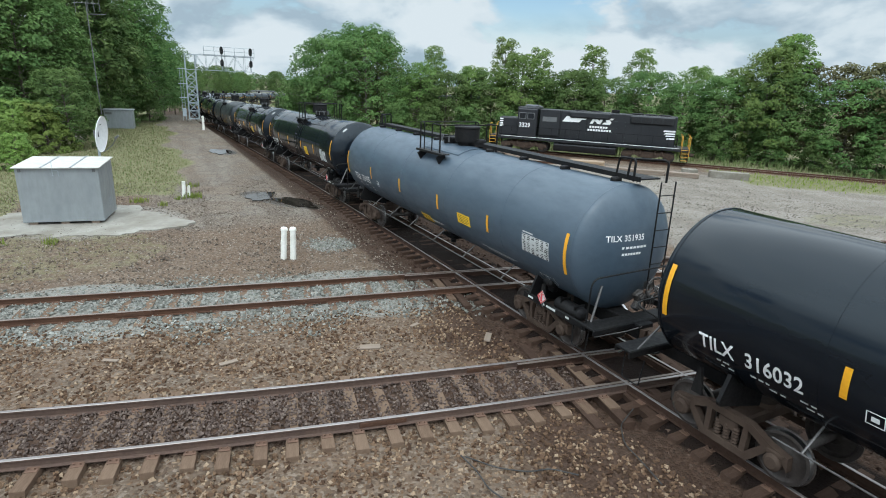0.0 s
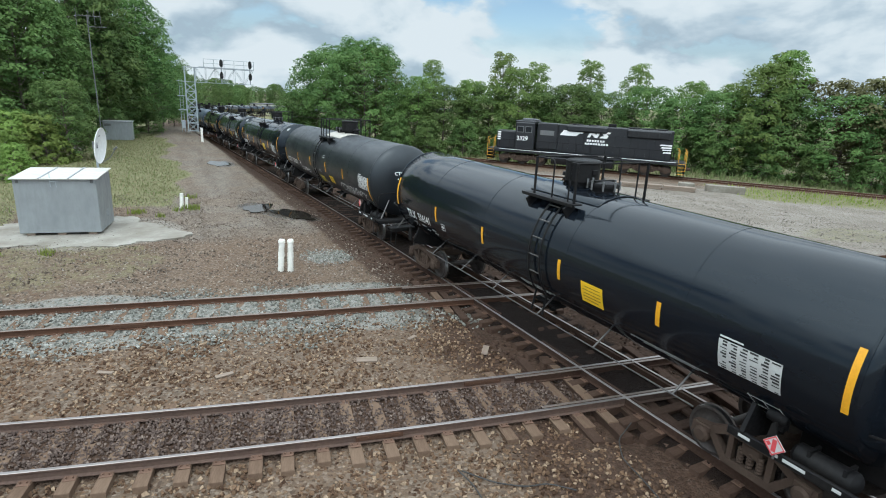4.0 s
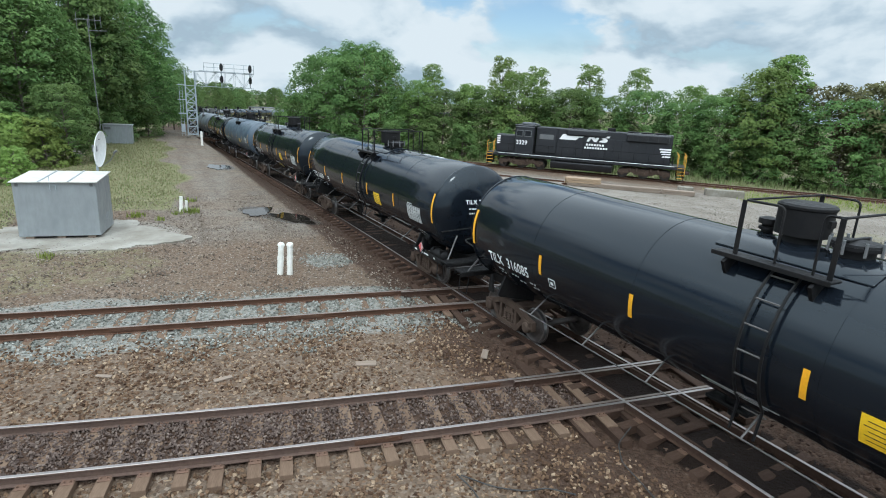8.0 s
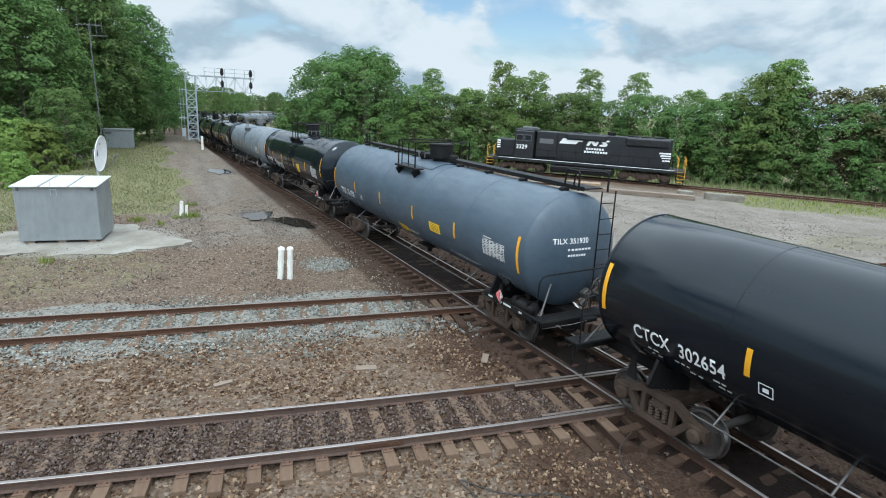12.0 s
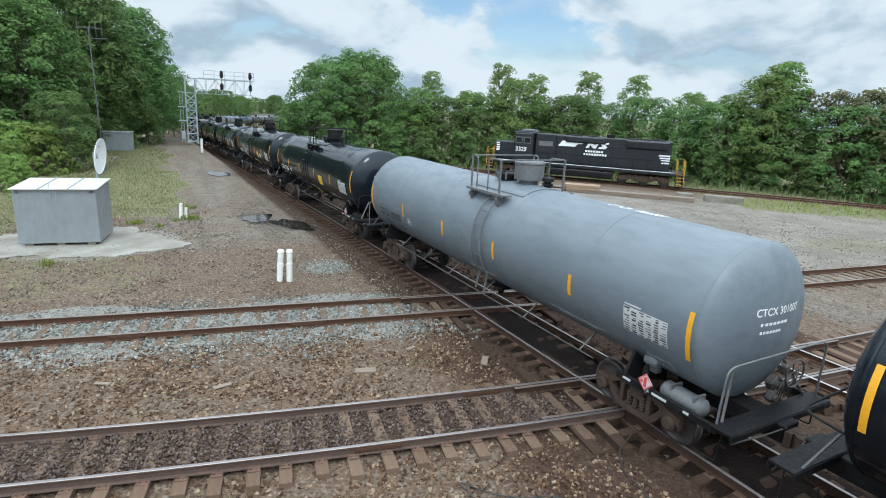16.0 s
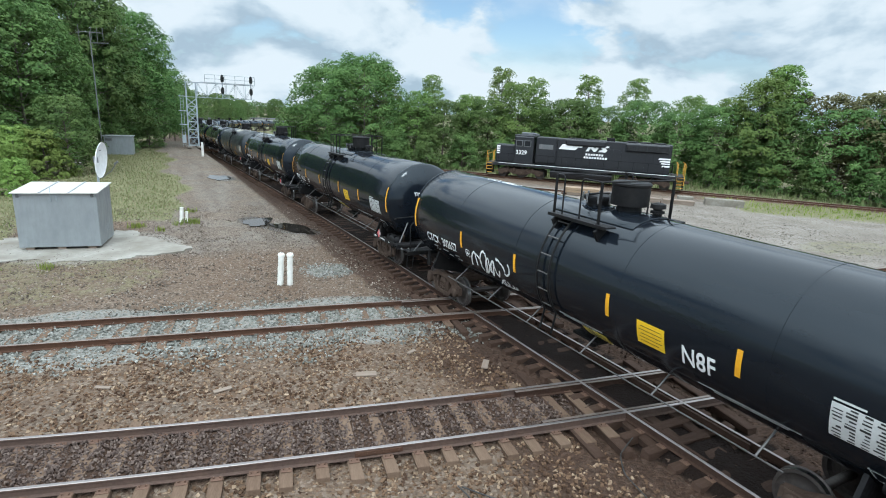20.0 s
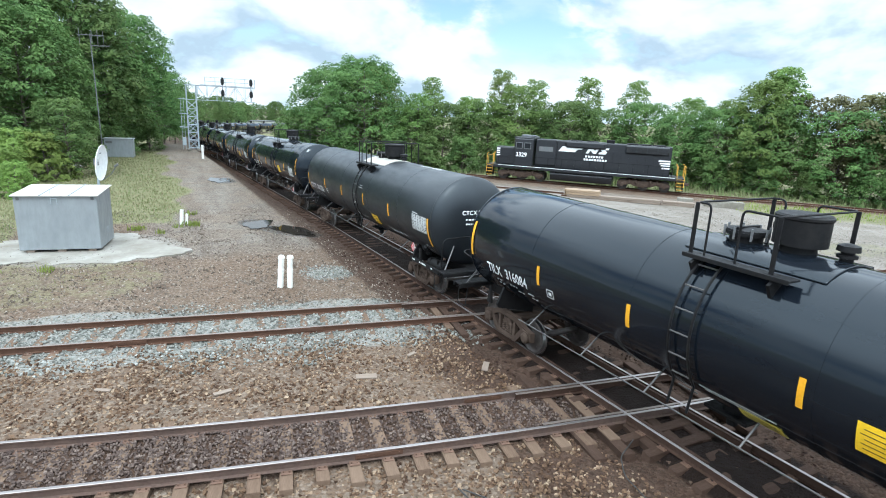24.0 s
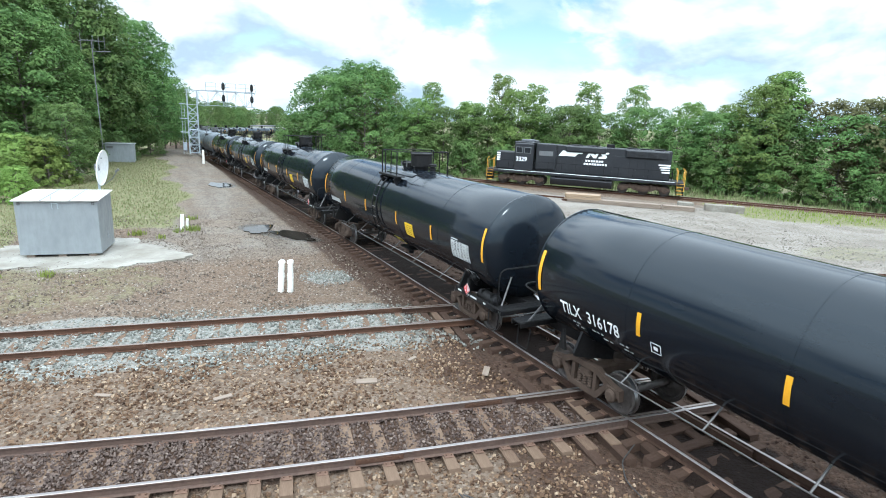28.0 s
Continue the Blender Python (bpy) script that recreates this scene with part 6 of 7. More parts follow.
def build_signal_bridge():
    g = tagged(new("signal_bridge"), "silver lattice cantilever signal bridge over the main line", "signal bridge")
    X, Y = 5.15, 79.0
    g.matrix_basis = Matrix.Translation((X, Y, -0.15))
    w, H = 1.15, 8.15
    for x in (0, w):
        for y in (0, 1.2):
            bm = fresh()
            put_box(bm, (x, y, H / 2), (0.085, 0.085, H), bevel=0.01)
            part("leg", bm, M["silver_paint"], g)
    for y in (0, 1.2):
        for k in range(6):
            z0, z1 = 0.3 + k * 0.98, 0.3 + (k + 1) * 0.98
            for p, q, r in (((0, y, z0), (w, y, z1), 0.03), ((w, y, z0), (0, y, z1), 0.03), ((0, y, z0), (w, y, z0), 0.045)):
                bm = fresh()
                put_rod(bm, p, q, r, 5)
                part("bracing", bm, M["silver_paint"], g)
    for x in (0, w):
        for k in range(6):
            z0, z1 = 0.3 + k * 0.98, 0.3 + (k + 1) * 0.98
            bm = fresh()
            put_rod(bm, (x, 0, z0), (x, 1.2, z1), 0.035, 5)
            part("side_bracing", bm, M["silver_paint"], g)
    L = 8.25
    for z in (6.35, H):
        for y in (0, 1.2):
            bm = fresh()
            put_box(bm, (L / 2 - 0.1, y, z), (L + 0.2, 0.07, 0.07), bevel=0.01)
            part("chord", bm, M["silver_paint"], g)
    for y in (0, 1.2):
        lattice((1.3, y, 6.35), (L, y, 6.35), (0, 0, 1.8), 6, 0.022, g)
    bm = fresh()
    put_box(bm, (L / 2 + 0.8, 0.6, H + 0.1), (L - 1.8, 1.0, 0.04))
    part("walkway", bm, M["silver_paint"], g)
    for z in (H + 0.55, H + 1.05):
        bm = fresh()
        put_rod(bm, (2.2, -0.1, z), (L, -0.1, z), 0.03, 5)
        part("walkway_rail", bm, M["silver_paint"], g)
    for k in range(6):
        bm = fresh()
        put_rod(bm, (2.2 + k * (L - 2.2) / 5, -0.1, H), (2.2 + k * (L - 2.2) / 5, -0.1, H + 1.05), 0.03, 5)
        part("walkway_post", bm, M["silver_paint"], g)
    for x in (4.25, 7.75):
        s = new("signal_mast")
        s.parent = g
        bm = fresh()
        put_rod(bm, (x, -0.25, 6.4), (x, -0.25, H + 1.15), 0.07, 8)
        part("mast", bm, M["silver_paint"], s)
        for z, tall in ((H + 0.62, 0.85), (H - 0.85, 0.8)):
            bm = fresh()
            o = [(-0.21, -tall / 2 + 0.2), (-0.12, -tall / 2), (0.12, -tall / 2), (0.21, -tall / 2 + 0.2), (0.21, tall / 2 - 0.2), (0.12, tall / 2), (-0.12, tall / 2), (-0.21, tall / 2 - 0.2)]
            put_prism(bm, o, 0.0, 0.05, Matrix(((1, 0, 0, x), (0, 0, -1, -0.34), (0, 1, 0, z), (0, 0, 0, 1))))
            put_box(bm, (x, -0.25, z), (0.34, 0.2, tall * 0.75), bevel=0.03)
            part("backplate", bm, M["ink"], s, "black signal head backplate")
            for dz in (-0.22, 0.08, 0.36):
                bm = fresh()
                put_lathe(bm, [(0, 0.0), (0, 0.1), (0.16, 0.115), (0.16, 0.1), (0.02, 0.09), (0.02, 0.0)], Matrix.Translation((x, -0.38, z + dz)) @ Matrix.Rotation(radians(90), 4, "X"), 12)
                part("lens_hood", bm, M["lamp_dark"], s)
    # ladder on the far-left side of the tower, with cages and boxes
    for x in (-0.75, -0.4):
        bm = fresh()
        put_rod(bm, (x, 0.2, 0.1), (x, 0.2, 6.6), 0.025, 5)
        part("ladder_rail", bm, M["silver_paint"], g)
    rung = None
    for k in range(16):
        if rung is None:
            bm = fresh()
            put_rod(bm, (-0.75, 0, 0), (-0.4, 0, 0), 0.016, 5)
            rung = part("ladder_rung", bm, M["silver_paint"], g)
            rung.location = (0, 0.2, 0.4)
        else:
            alike(rung, Matrix.Translation((0, 0.2, 0.4 + k * 0.38)), g)
    for z in (2.9, 4.6, 6.4):
        bm = fresh()
        put_rod(bm, (-0.95, 0, z), (0.1, 0, z), 0.04, 5)
        put_rod(bm, (-0.95, 0.9, z), (0.1, 0.9, z), 0.04, 5)
        put_rod(bm, (-0.95, 0, z), (-0.95, 0.9, z), 0.04, 5)
        part("cage_hoop", bm, M["silver_paint"], g)
    for x in (0, w):
        for y in (0, 1.2):
            bm = fresh()
            put_box(bm, (x, y, 0.08), (0.5, 0.5, 0.22), bevel=0.03)
            part("footing", bm, M["concrete"], g)
    bm = fresh()
    put_box(bm, (-0.55, 0.3, 1.1), (0.45, 0.4, 1.0), bevel=0.03)
    part("junction_box", bm, M["silver_paint"], g)


def build_antenna():
    a = tagged(new("antenna_mast"), "slim weathered pole with a small antenna at its top", "antenna")
    a.matrix_basis = Matrix.Translation((-3.1, 55.0, -0.2)) @ Matrix.Rotation(radians(-0.6), 4, "Y")
    bm = fresh()
    put_rod(bm, (0, 0, -0.3), (0, 0, 11.1), 0.055, 10, 0.035)
    part("pole", bm, M["grey_steel"], a)
    for p, q in (((-0.75, 0, 11.0), (0.9, 0, 11.0)), ((0.0, 0, 10.2), (1.3, 0, 10.25))):
        bm = fresh()
        put_rod(bm, p, q, 0.03, 6)
        part("crossarm", bm, M["grey_steel"], a)
    for x, l in ((-0.75, 0.75), (0.9, 0.55), (0.5, 0.65), (0.1, 0.6)):
        bm = fresh()
        put_rod(bm, (x, 0, 11.0 - l), (x, 0, 11.0 + l * 0.7), 0.025, 6)
        part("aerial", bm, M["grey_steel"], a)
    c = tagged(new("relay_cabinet"), "small grey steel relay cabinet by the trees", "cabinet")
    c.matrix_basis = Matrix.Translation((-2.35, 70.2, -0.2)) @ Matrix.Rotation(radians(-5), 4, "Z")
    bm = fresh()
    put_box(bm, (0, 0, 0.95), (2.7, 1.6, 1.9), bevel=0.02)
    part("body", bm, M["galvanised"], c)
    bm = fresh()
    put_box(bm, (0, 0, 1.95), (2.9, 1.8, 0.10), bevel=0.02)
    part("roof", bm, M["galvanised"], c)
    bm = fresh()
    put_box(bm, (-0.9, -0.82, 1.6), (0.6, 0.04, 0.25), bevel=0.01)
    part("vent", bm, M["grey_steel"], c)
    r = tagged(new("rubble_pile"), "small heap of white broken concrete in the grass", "rubble")
    rnd = random.Random(8)
    for k in range(6):
        bm = fresh()
        put_box(bm, (rnd.uniform(-0.6, 0.6), rnd.uniform(-0.3, 0.3), 0.15), (rnd.uniform(0.25, 0.5), 0.3, rnd.uniform(0.2, 0.4)), Matrix.Rotation(rnd.uniform(0, 3), 4, (0.3, 0.4, 0.8)), bevel=0.03)
        part("lump", bm, M["concrete"], r, smooth=False)
    r.matrix_basis = Matrix.Translation((-5.2, 58.6, -0.2))


def build_puddles():
    for x, y, rx, ry, t, s in ((5.15, 30.6, 0.62, 1.25, -0.25, 1), (6.55, 28.6, 0.55, 1.7, 0.42, 4), (5.3, 49.4, 0.75, 1.7, 0.0, 7)):
        z = float(ground_z(x, y)) + 0.045
        tagged(ragged_patch("puddle", x, y, rx, ry, z, M["water"], s, t, 0.05), "shallow rain puddle on dark wet gravel", "puddle", kind="structure")


def build_locomotive():
    lo = tagged(new("locomotive"), "black six-axle diesel locomotive with white markings on a siding", "locomotive")
    lo.matrix_basis = Matrix.Translation((LOCO_AT.x, LOCO_AT.y, LOCO_Z)) @ Matrix.Rotation(LOCO_TURN, 4, "Z")
    K, S = M["loco_black"], M["black_steel"]

    def p(name, mat, label="", fn=None, smooth=True):
        bm = fresh()
        fn(bm)
        return part(name, bm, mat, lo, label, smooth)

    p("frame", K, fn=lambda b: put_box(b, (0, 0, 1.42), (20.4, 2.9, 0.32), bevel=0.03))
    for s in (-1, 1):
        p("sill_stripe", M["white_paint"], "white line along the frame", lambda b: put_box(b, (0.2, s * 1.458, 1.56), (18.2, 0.012, 0.05)))
    p("long_hood", K, fn=lambda b: put_box(b, (1.9, 0, 3.05), (13.7, 1.78, 2.95), bevel=0.08))
    p("radiator_hood", K, fn=lambda b: put_box(b, (6.4, 0, 4.05), (4.2, 2.3, 0.85), bevel=0.12))
    p("inertial_filter_hood", K, fn=lambda b: put_box(b, (-3.8, 0, 3.2), (2.2, 2.3, 2.7), bevel=0.06))
    p("blister", K, fn=lambda b: put_box(b, (0.3, 0, 4.2), (4.2, 2.3, 0.7), bevel=0.15))
    p("cab", K, fn=lambda b: put_box(b, (-6.15, 0, 3.05), (2.1, 3.0, 2.95), bevel=0.10))
    p("cab_roof", K, fn=lambda b: put_box(b, (-6.15, 0, 4.58), (2.3, 2.7, 0.16), bevel=0.06))
    p("roof_air_conditioner", M["grey_top"], "pale box on the cab roof", lambda b: put_box(b, (-6.0, -0.2, 4.78), (1.3, 1.1, 0.26), bevel=0.05))
    p("short_hood", K, fn=lambda b: put_box(b, (-8.3, 0, 2.55), (2.2, 1.7, 1.95), bevel=0.12))
    for s in (-1, 1):
        for x in (-6.65, -5.75):
            w = new("window")
            w.parent = lo
            bm = fresh()
            put_box(bm, (x, s * 1.502, 3.78), (0.74, 0.02, 0.66), bevel=0.01)
            part("frame", bm, M["grey_steel"], w)
            bm = fresh()
            put_box(bm, (x, s * 1.512, 3.78), (0.62, 0.012, 0.54))
            part("pane", bm, M["glass"], w)
        # doors along the hood
        for k in range(13):
            p("hood_door", K, fn=lambda b: put_box(b, (-1.9 + k * 0.78, s * 0.905, 2.75), (0.72, 0.035, 2.0), bevel=0.012))
        for k in range(4):
            p("grille", S, fn=lambda b: [put_box(b, (4.9 + k, s * 1.16, 3.80 + 0.09 * i), (0.9, 0.03, 0.04), Matrix.Rotation(0.5 * s, 4, "X")) for i in range(6)], smooth=False)
        p("intake_grille", M["grey_steel"], fn=lambda b: put_box(b, (-3.8, s * 1.165, 3.55), (1.5, 0.03, 0.5), bevel=0.01))
        p("walkway_rail", S, fn=lambda b: put_pipe(b, rounded([(-8.9, s * 1.38, 1.6), (-8.9, s * 1.38, 2.62), (9.0, s * 1.38, 2.62), (9.0, s * 1.38, 1.6)], 0.2, 3), 0.022))
        for k in range(12):
            p("stanchion", S, fn=lambda b: put_rod(b, (-7.8 + k * 1.45, s * 1.38, 1.58), (-7.8 + k * 1.45, s * 1.38, 2.62), 0.02, 6))
        for e in (-1, 1):
            for k in range(4):
                p("step", M["loco_yellow"], "worn yellow-edged step", lambda b: put_box(b, (e * 9.85, s * 1.25, 0.42 + 0.34 * k), (0.62, 0.42, 0.05), bevel=0.008))
            for x in (9.5, 10.2):
                p("grab_iron", M["loco_yellow"], "yellow corner handrail", lambda b: put_pipe(b, rounded([(e * x, s * 1.42, 0.7), (e * x, s * 1.42, 2.75), (e * (x - 0.2), s * 1.3, 2.8)], 0.1, 3), 0.035))
            p("step_well", S, fn=lambda b: put_box(b, (e * 9.5, s * 1.2, 1.0), (0.06, 0.5, 1.2), bevel=0.01))
        # white markings: slanted band, block shapes, bars, end chevrons
        mk = s * 0.932
        def flat(o, b, y=mk):
            put_prism(b, o, -0.006, 0.006, Matrix(((1, 0, 0, 0), (0, 0, 1, y), (0, 1, 0, 0), (0, 0, 0, 1))))
        p("marking", M["white_paint"], "white slanted band on the hood", lambda b: [flat([(-2.5, 3.42), (-2.1, 3.98), (0.2, 3.98), (-0.1, 3.72), (-0.45, 3.72), (-0.75, 3.42)], b)], False)
        p("marking", M["white_paint"], "white block marking on the hood", lambda b: [flat([(0.35, 3.38), (0.68, 4.02), (0.95, 4.02), (1.28, 3.70), (1.44, 4.02), (1.72, 4.02), (1.40, 3.38), (1.14, 3.38), (0.82, 3.70), (0.64, 3.38)], b), flat([(1.62, 3.38), (1.74, 3.55), (2.06, 3.62), (1.86, 3.84), (2.0, 4.02), (2.72, 4.02), (2.62, 3.86), (2.30, 3.82), (2.52, 3.60), (2.36, 3.38)], b)], False)
        p("lettering", M["white_paint"], "", lambda b: [put_box(b, (0.45 + 0.27 * k, mk, 3.06), (0.19, 0.012, 0.20)) for k in range(7)] + [put_box(b, (0.30 + 0.27 * k, mk, 2.74), (0.19, 0.012, 0.20)) for k in range(9)], False)
        for k in range(4):
            p("chevron", M["white_paint"], "white stripe at the hood's rear", lambda b: flat([(7.55 + 0.12 * k, 3.05 - 0.24 * k), (7.65 + 0.12 * k, 3.20 - 0.24 * k), (8.7, 3.20 - 0.24 * k), (8.7, 3.05 - 0.24 * k)], b))
        for k in range(4):
            p("chevron", M["white_paint"], "white stripe on the short hood", lambda b: flat([(-9.3, 2.5 + 0.24 * k), (-9.3, 2.65 + 0.24 * k), (-8.9, 2.65 + 0.24 * k), (-8.95, 2.5 + 0.24 * k)], b, s * 0.862))
        bm = letters("3329", 0.62, 1.0)
        for v in bm.verts:
            v.co = Vector(((-7.0 + v.co.x) if s < 0 else (-5.3 - v.co.x), s * 1.512, 2.62 + v.co.y))
        part("lettering", bm, M["white_paint"], lo, smooth=False)
    p("fuel_tank", K, fn=lambda b: put_prism(b, [(-1.35, 0.55), (-1.2, 0.36), (1.2, 0.36), (1.35, 0.55), (1.42, 1.0), (1.2, 1.24), (-1.2, 1.24), (-1.42, 1.0)], -3.1, 3.3, Matrix(((0, 0, 1, 0), (1, 0, 0, 0), (0, 1, 0, 0), (0, 0, 0, 1)))))
    for s in (-1, 1):
        p("air_reservoir", S, fn=lambda b: put_rod(b, (-2.6, s * 1.22, 1.18), (2.6, s * 1.22, 1.18), 0.13, 12))
    for i, x in enumerate((4.9, 6.2, 7.5, -0.8, 0.9)):
        p("roof_fan", S, fn=lambda b: put_lathe(b, [(0, 0.0), (0, 0.6), (0.14, 0.62), (0.18, 0.55), (0.14, 0.1), (0.2, 0.0)], Matrix.Translation((x, 0, 4.46)), 20))
    p("exhaust_stack", S, fn=lambda b: put_box(b, (2.7, 0, 4.68), (0.8, 0.4, 0.36), bevel=0.03))
    p("horn", M["grey_steel"], fn=lambda b: [put_rod(b, (-4.9, 0.15 * k, 4.75), (-5.3, 0.15 * k, 4.8), 0.03, 8, 0.09) for k in (-1, 0, 1)])
    for e in (-1, 1):
        p("pilot", S, fn=lambda b: put_box(b, (e * 10.15, 0, 0.75), (0.12, 2.8, 1.0), bevel=0.03))
        p("coupler", M["truck_steel"], fn=lambda b: put_box(b, (e * 10.45, 0, 0.88), (0.6, 0.26, 0.3), bevel=0.06))
        p("end_rail", M["loco_yellow"], fn=lambda b: put_pipe(b, rounded([(e * 10.1, -1.2, 1.5), (e * 10.1, -1.2, 2.5), (e * 10.1, 1.2, 2.5), (e * 10.1, 1.2, 1.5)], 0.15, 3), 0.025))
        t = new("truck")
        t.parent = lo
        t.location = (e * 6.4, 0, 0)
        for s in (-1, 1):
            bm = fresh()
            put_prism(bm, [(-2.5, 0.55), (-2.5, 0.85), (-1.9, 0.98), (1.9, 0.98), (2.5, 0.85), (2.5, 0.55), (2.1, 0.42), (1.2, 0.62), (0.8, 0.42), (-0.8, 0.42), (-1.2, 0.62), (-2.1, 0.42)], -0.09, 0.09,
                      Matrix(((1, 0, 0, 0), (0, 0, 1, s * 1.08), (0, 1, 0, 0), (0, 0, 0, 1))))
            part("side_frame", bm, M["truck_steel"], t)
            for a in (-2.06, 0, 2.06):
                bm = fresh()
                put_rod(bm, (a, s * 1.0, 0.51), (a, s * 1.26, 0.51), 0.19, 12)
                part("journal_box", bm, M["truck_steel"], t)
            for a in (-1.35, 1.35, -0.7, 0.7):
                bm = fresh()
                put_rod(bm, (a, s * 1.2, 0.72), (a, s * 1.2, 1.08), 0.11, 10)
                part("spring", bm, M["truck_steel"], t)
        for a in (-2.06, 0, 2.06):
            bm = fresh()
            ax = Matrix.Translation((a, 0, 0.508)) @ Matrix.Rotation(radians(90), 4, "X")
            put_lathe(bm, [(-0.95, 0.0), (-0.95, 0.08), (-0.83, 0.08), (-0.83, 0.5), (-0.70, 0.5), (-0.69, 0.53), (-0.67, 0.53), (-0.67, 0.09), (0.67, 0.09), (0.67, 0.53), (0.69, 0.53), (0.70, 0.5), (0.83, 0.5), (0.83, 0.08), (0.95, 0.08), (0.95, 0.0)], ax, 26)
            bmesh.ops.recalc_face_normals(bm, faces=bm.faces[:])
            part("wheelset", bm, M["wheel_steel"], t)
    return lo


def build_stacks():
    way = LOCO_TURN
    t = tagged(new("timber_stack"), "stack of tan sawn timbers lying on the gravel", "timber stack")
    t.matrix_basis = Matrix.Translation((35.6, 39.0, float(ground_z(35.6, 39.0)))) @ Matrix.Rotation(way + 0.12, 4, "Z")
    rnd = random.Random(2)
    for i in range(3):
        for j in range(5):
            bm = fresh()
            put_box(bm, (rnd.uniform(-0.15, 0.15), -0.55 + 0.26 * j, 0.14 + 0.24 * i), (3.1, 0.22, 0.21), bevel=0.01)
            part("timber", bm, M["timber_new"] if (i + j) % 4 else M["timber_old"], t, smooth=False)
    t = tagged(new("tie_stack"), "low row of old dark railway ties beside the siding", "tie stack")
    t.matrix_basis = Matrix.Translation((40.2, 34.0, float(ground_z(40, 34)))) @ Matrix.Rotation(way + 0.08, 4, "Z")
    for i in range(2):
        for j in range(3):
            for k in range(3):
                bm = fresh()
                put_box(bm, (-4.1 + 2.75 * k + rnd.uniform(-0.1, 0.1), -0.4 + 0.28 * j, 0.1 + 0.2 * i), (2.6, 0.23, 0.18), Matrix.Rotation(rnd.uniform(-0.03, 0.03), 4, "Z"), bevel=0.01)
                part("tie", bm, M["timber_old"], t, smooth=False)
    for x, y, l, h, seed in ((42.4, 33.2, 1.3, 0.75, 1), (45.0, 31.2, 3.2, 0.7, 2)):
        b = tagged(new("concrete_block"), "weathered pale concrete block by the siding" if l < 2 else "long weathered concrete block with grass against it", "concrete block")
        b.matrix_basis = Matrix.Translation((x, y, float(ground_z(x, y)))) @ Matrix.Rotation(way + 0.1, 4, "Z")
        bm = fresh()
        put_box(bm, (0, 0, h / 2 - 0.1), (l, 0.7, h), bevel=0.05)
        part("block", bm, M["block_concrete"], b)
        bm = fresh()
        for k in (-0.3, 0.3):
            put_pipe(bm, rounded([(k * l, 0, h - 0.15), (k * l, 0, h + 0.0), (k * l + 0.15, 0, h + 0.0), (k * l + 0.15, 0, h - 0.15)], 0.04, 3), 0.015)
        part("lifting_eye", bm, M["rail_side"], b)
    for k, (x, y) in enumerate(((33.0, 43.5), (37.5, 36.5))):
        r = tagged(new("spare_rail"), "rusty spare rail lying beside the siding", "rail")
        c, s = math.cos(way), math.sin(way)
        ob = rail_mesh([Vector((-5.0 + i, 0, 0.17)) for i in range(11)], [M["rail_side"], M["rail_dull"]], r, "rail")
        r.matrix_basis = Matrix.Translation((x, y, float(ground_z(x, y)))) @ Matrix.Rotation(way + 0.05 * k, 4, "Z")


def build_far():
    """Low buildings far along the line, a few storeys of plain wall with openings."""
    for x, y, w, d, h, mat, label in ((52, 420, 26, 12, 3.2, "roof_sheet", "distant low pale warehouse"), (75, 400, 30, 10, 3.4, "roof_sheet", "distant white flat-roofed building"),
                                      (62, 338, 12, 5, 2.2, "roof_sheet", "white trailer-like shed far behind the train")):
        b = tagged(new("warehouse"), label, "building")
        b.matrix_basis = Matrix.Translation((x, y, float(ground_z(x, y)) - 0.2)) @ Matrix.Rotation(0.3, 4, "Z")
        bm = fresh()
        put_box(bm, (0, 0, h / 2), (w, d, h), bevel=0.1)
        part("wall", bm, M[mat], b)
        bm = fresh()
        put_box(bm, (0, 0, h + 0.2), (w + 0.8, d + 0.8, 0.4), bevel=0.05)
        part("roof", bm, M["grey_top"], b)
        for k in range(5):
            bm = fresh()
            put_box(bm, (-w * 0.4 + k * w * 0.2, -d / 2 - 0.03, h * 0.45), (w * 0.09, 0.12, h * 0.5), bevel=0.02)
            part("window", bm, M["glass"], b)


build_cabinet()
build_dish()
build_pipes()
build_signal_bridge()
build_antenna()
build_puddles()
build_locomotive()
build_stacks()
build_far()


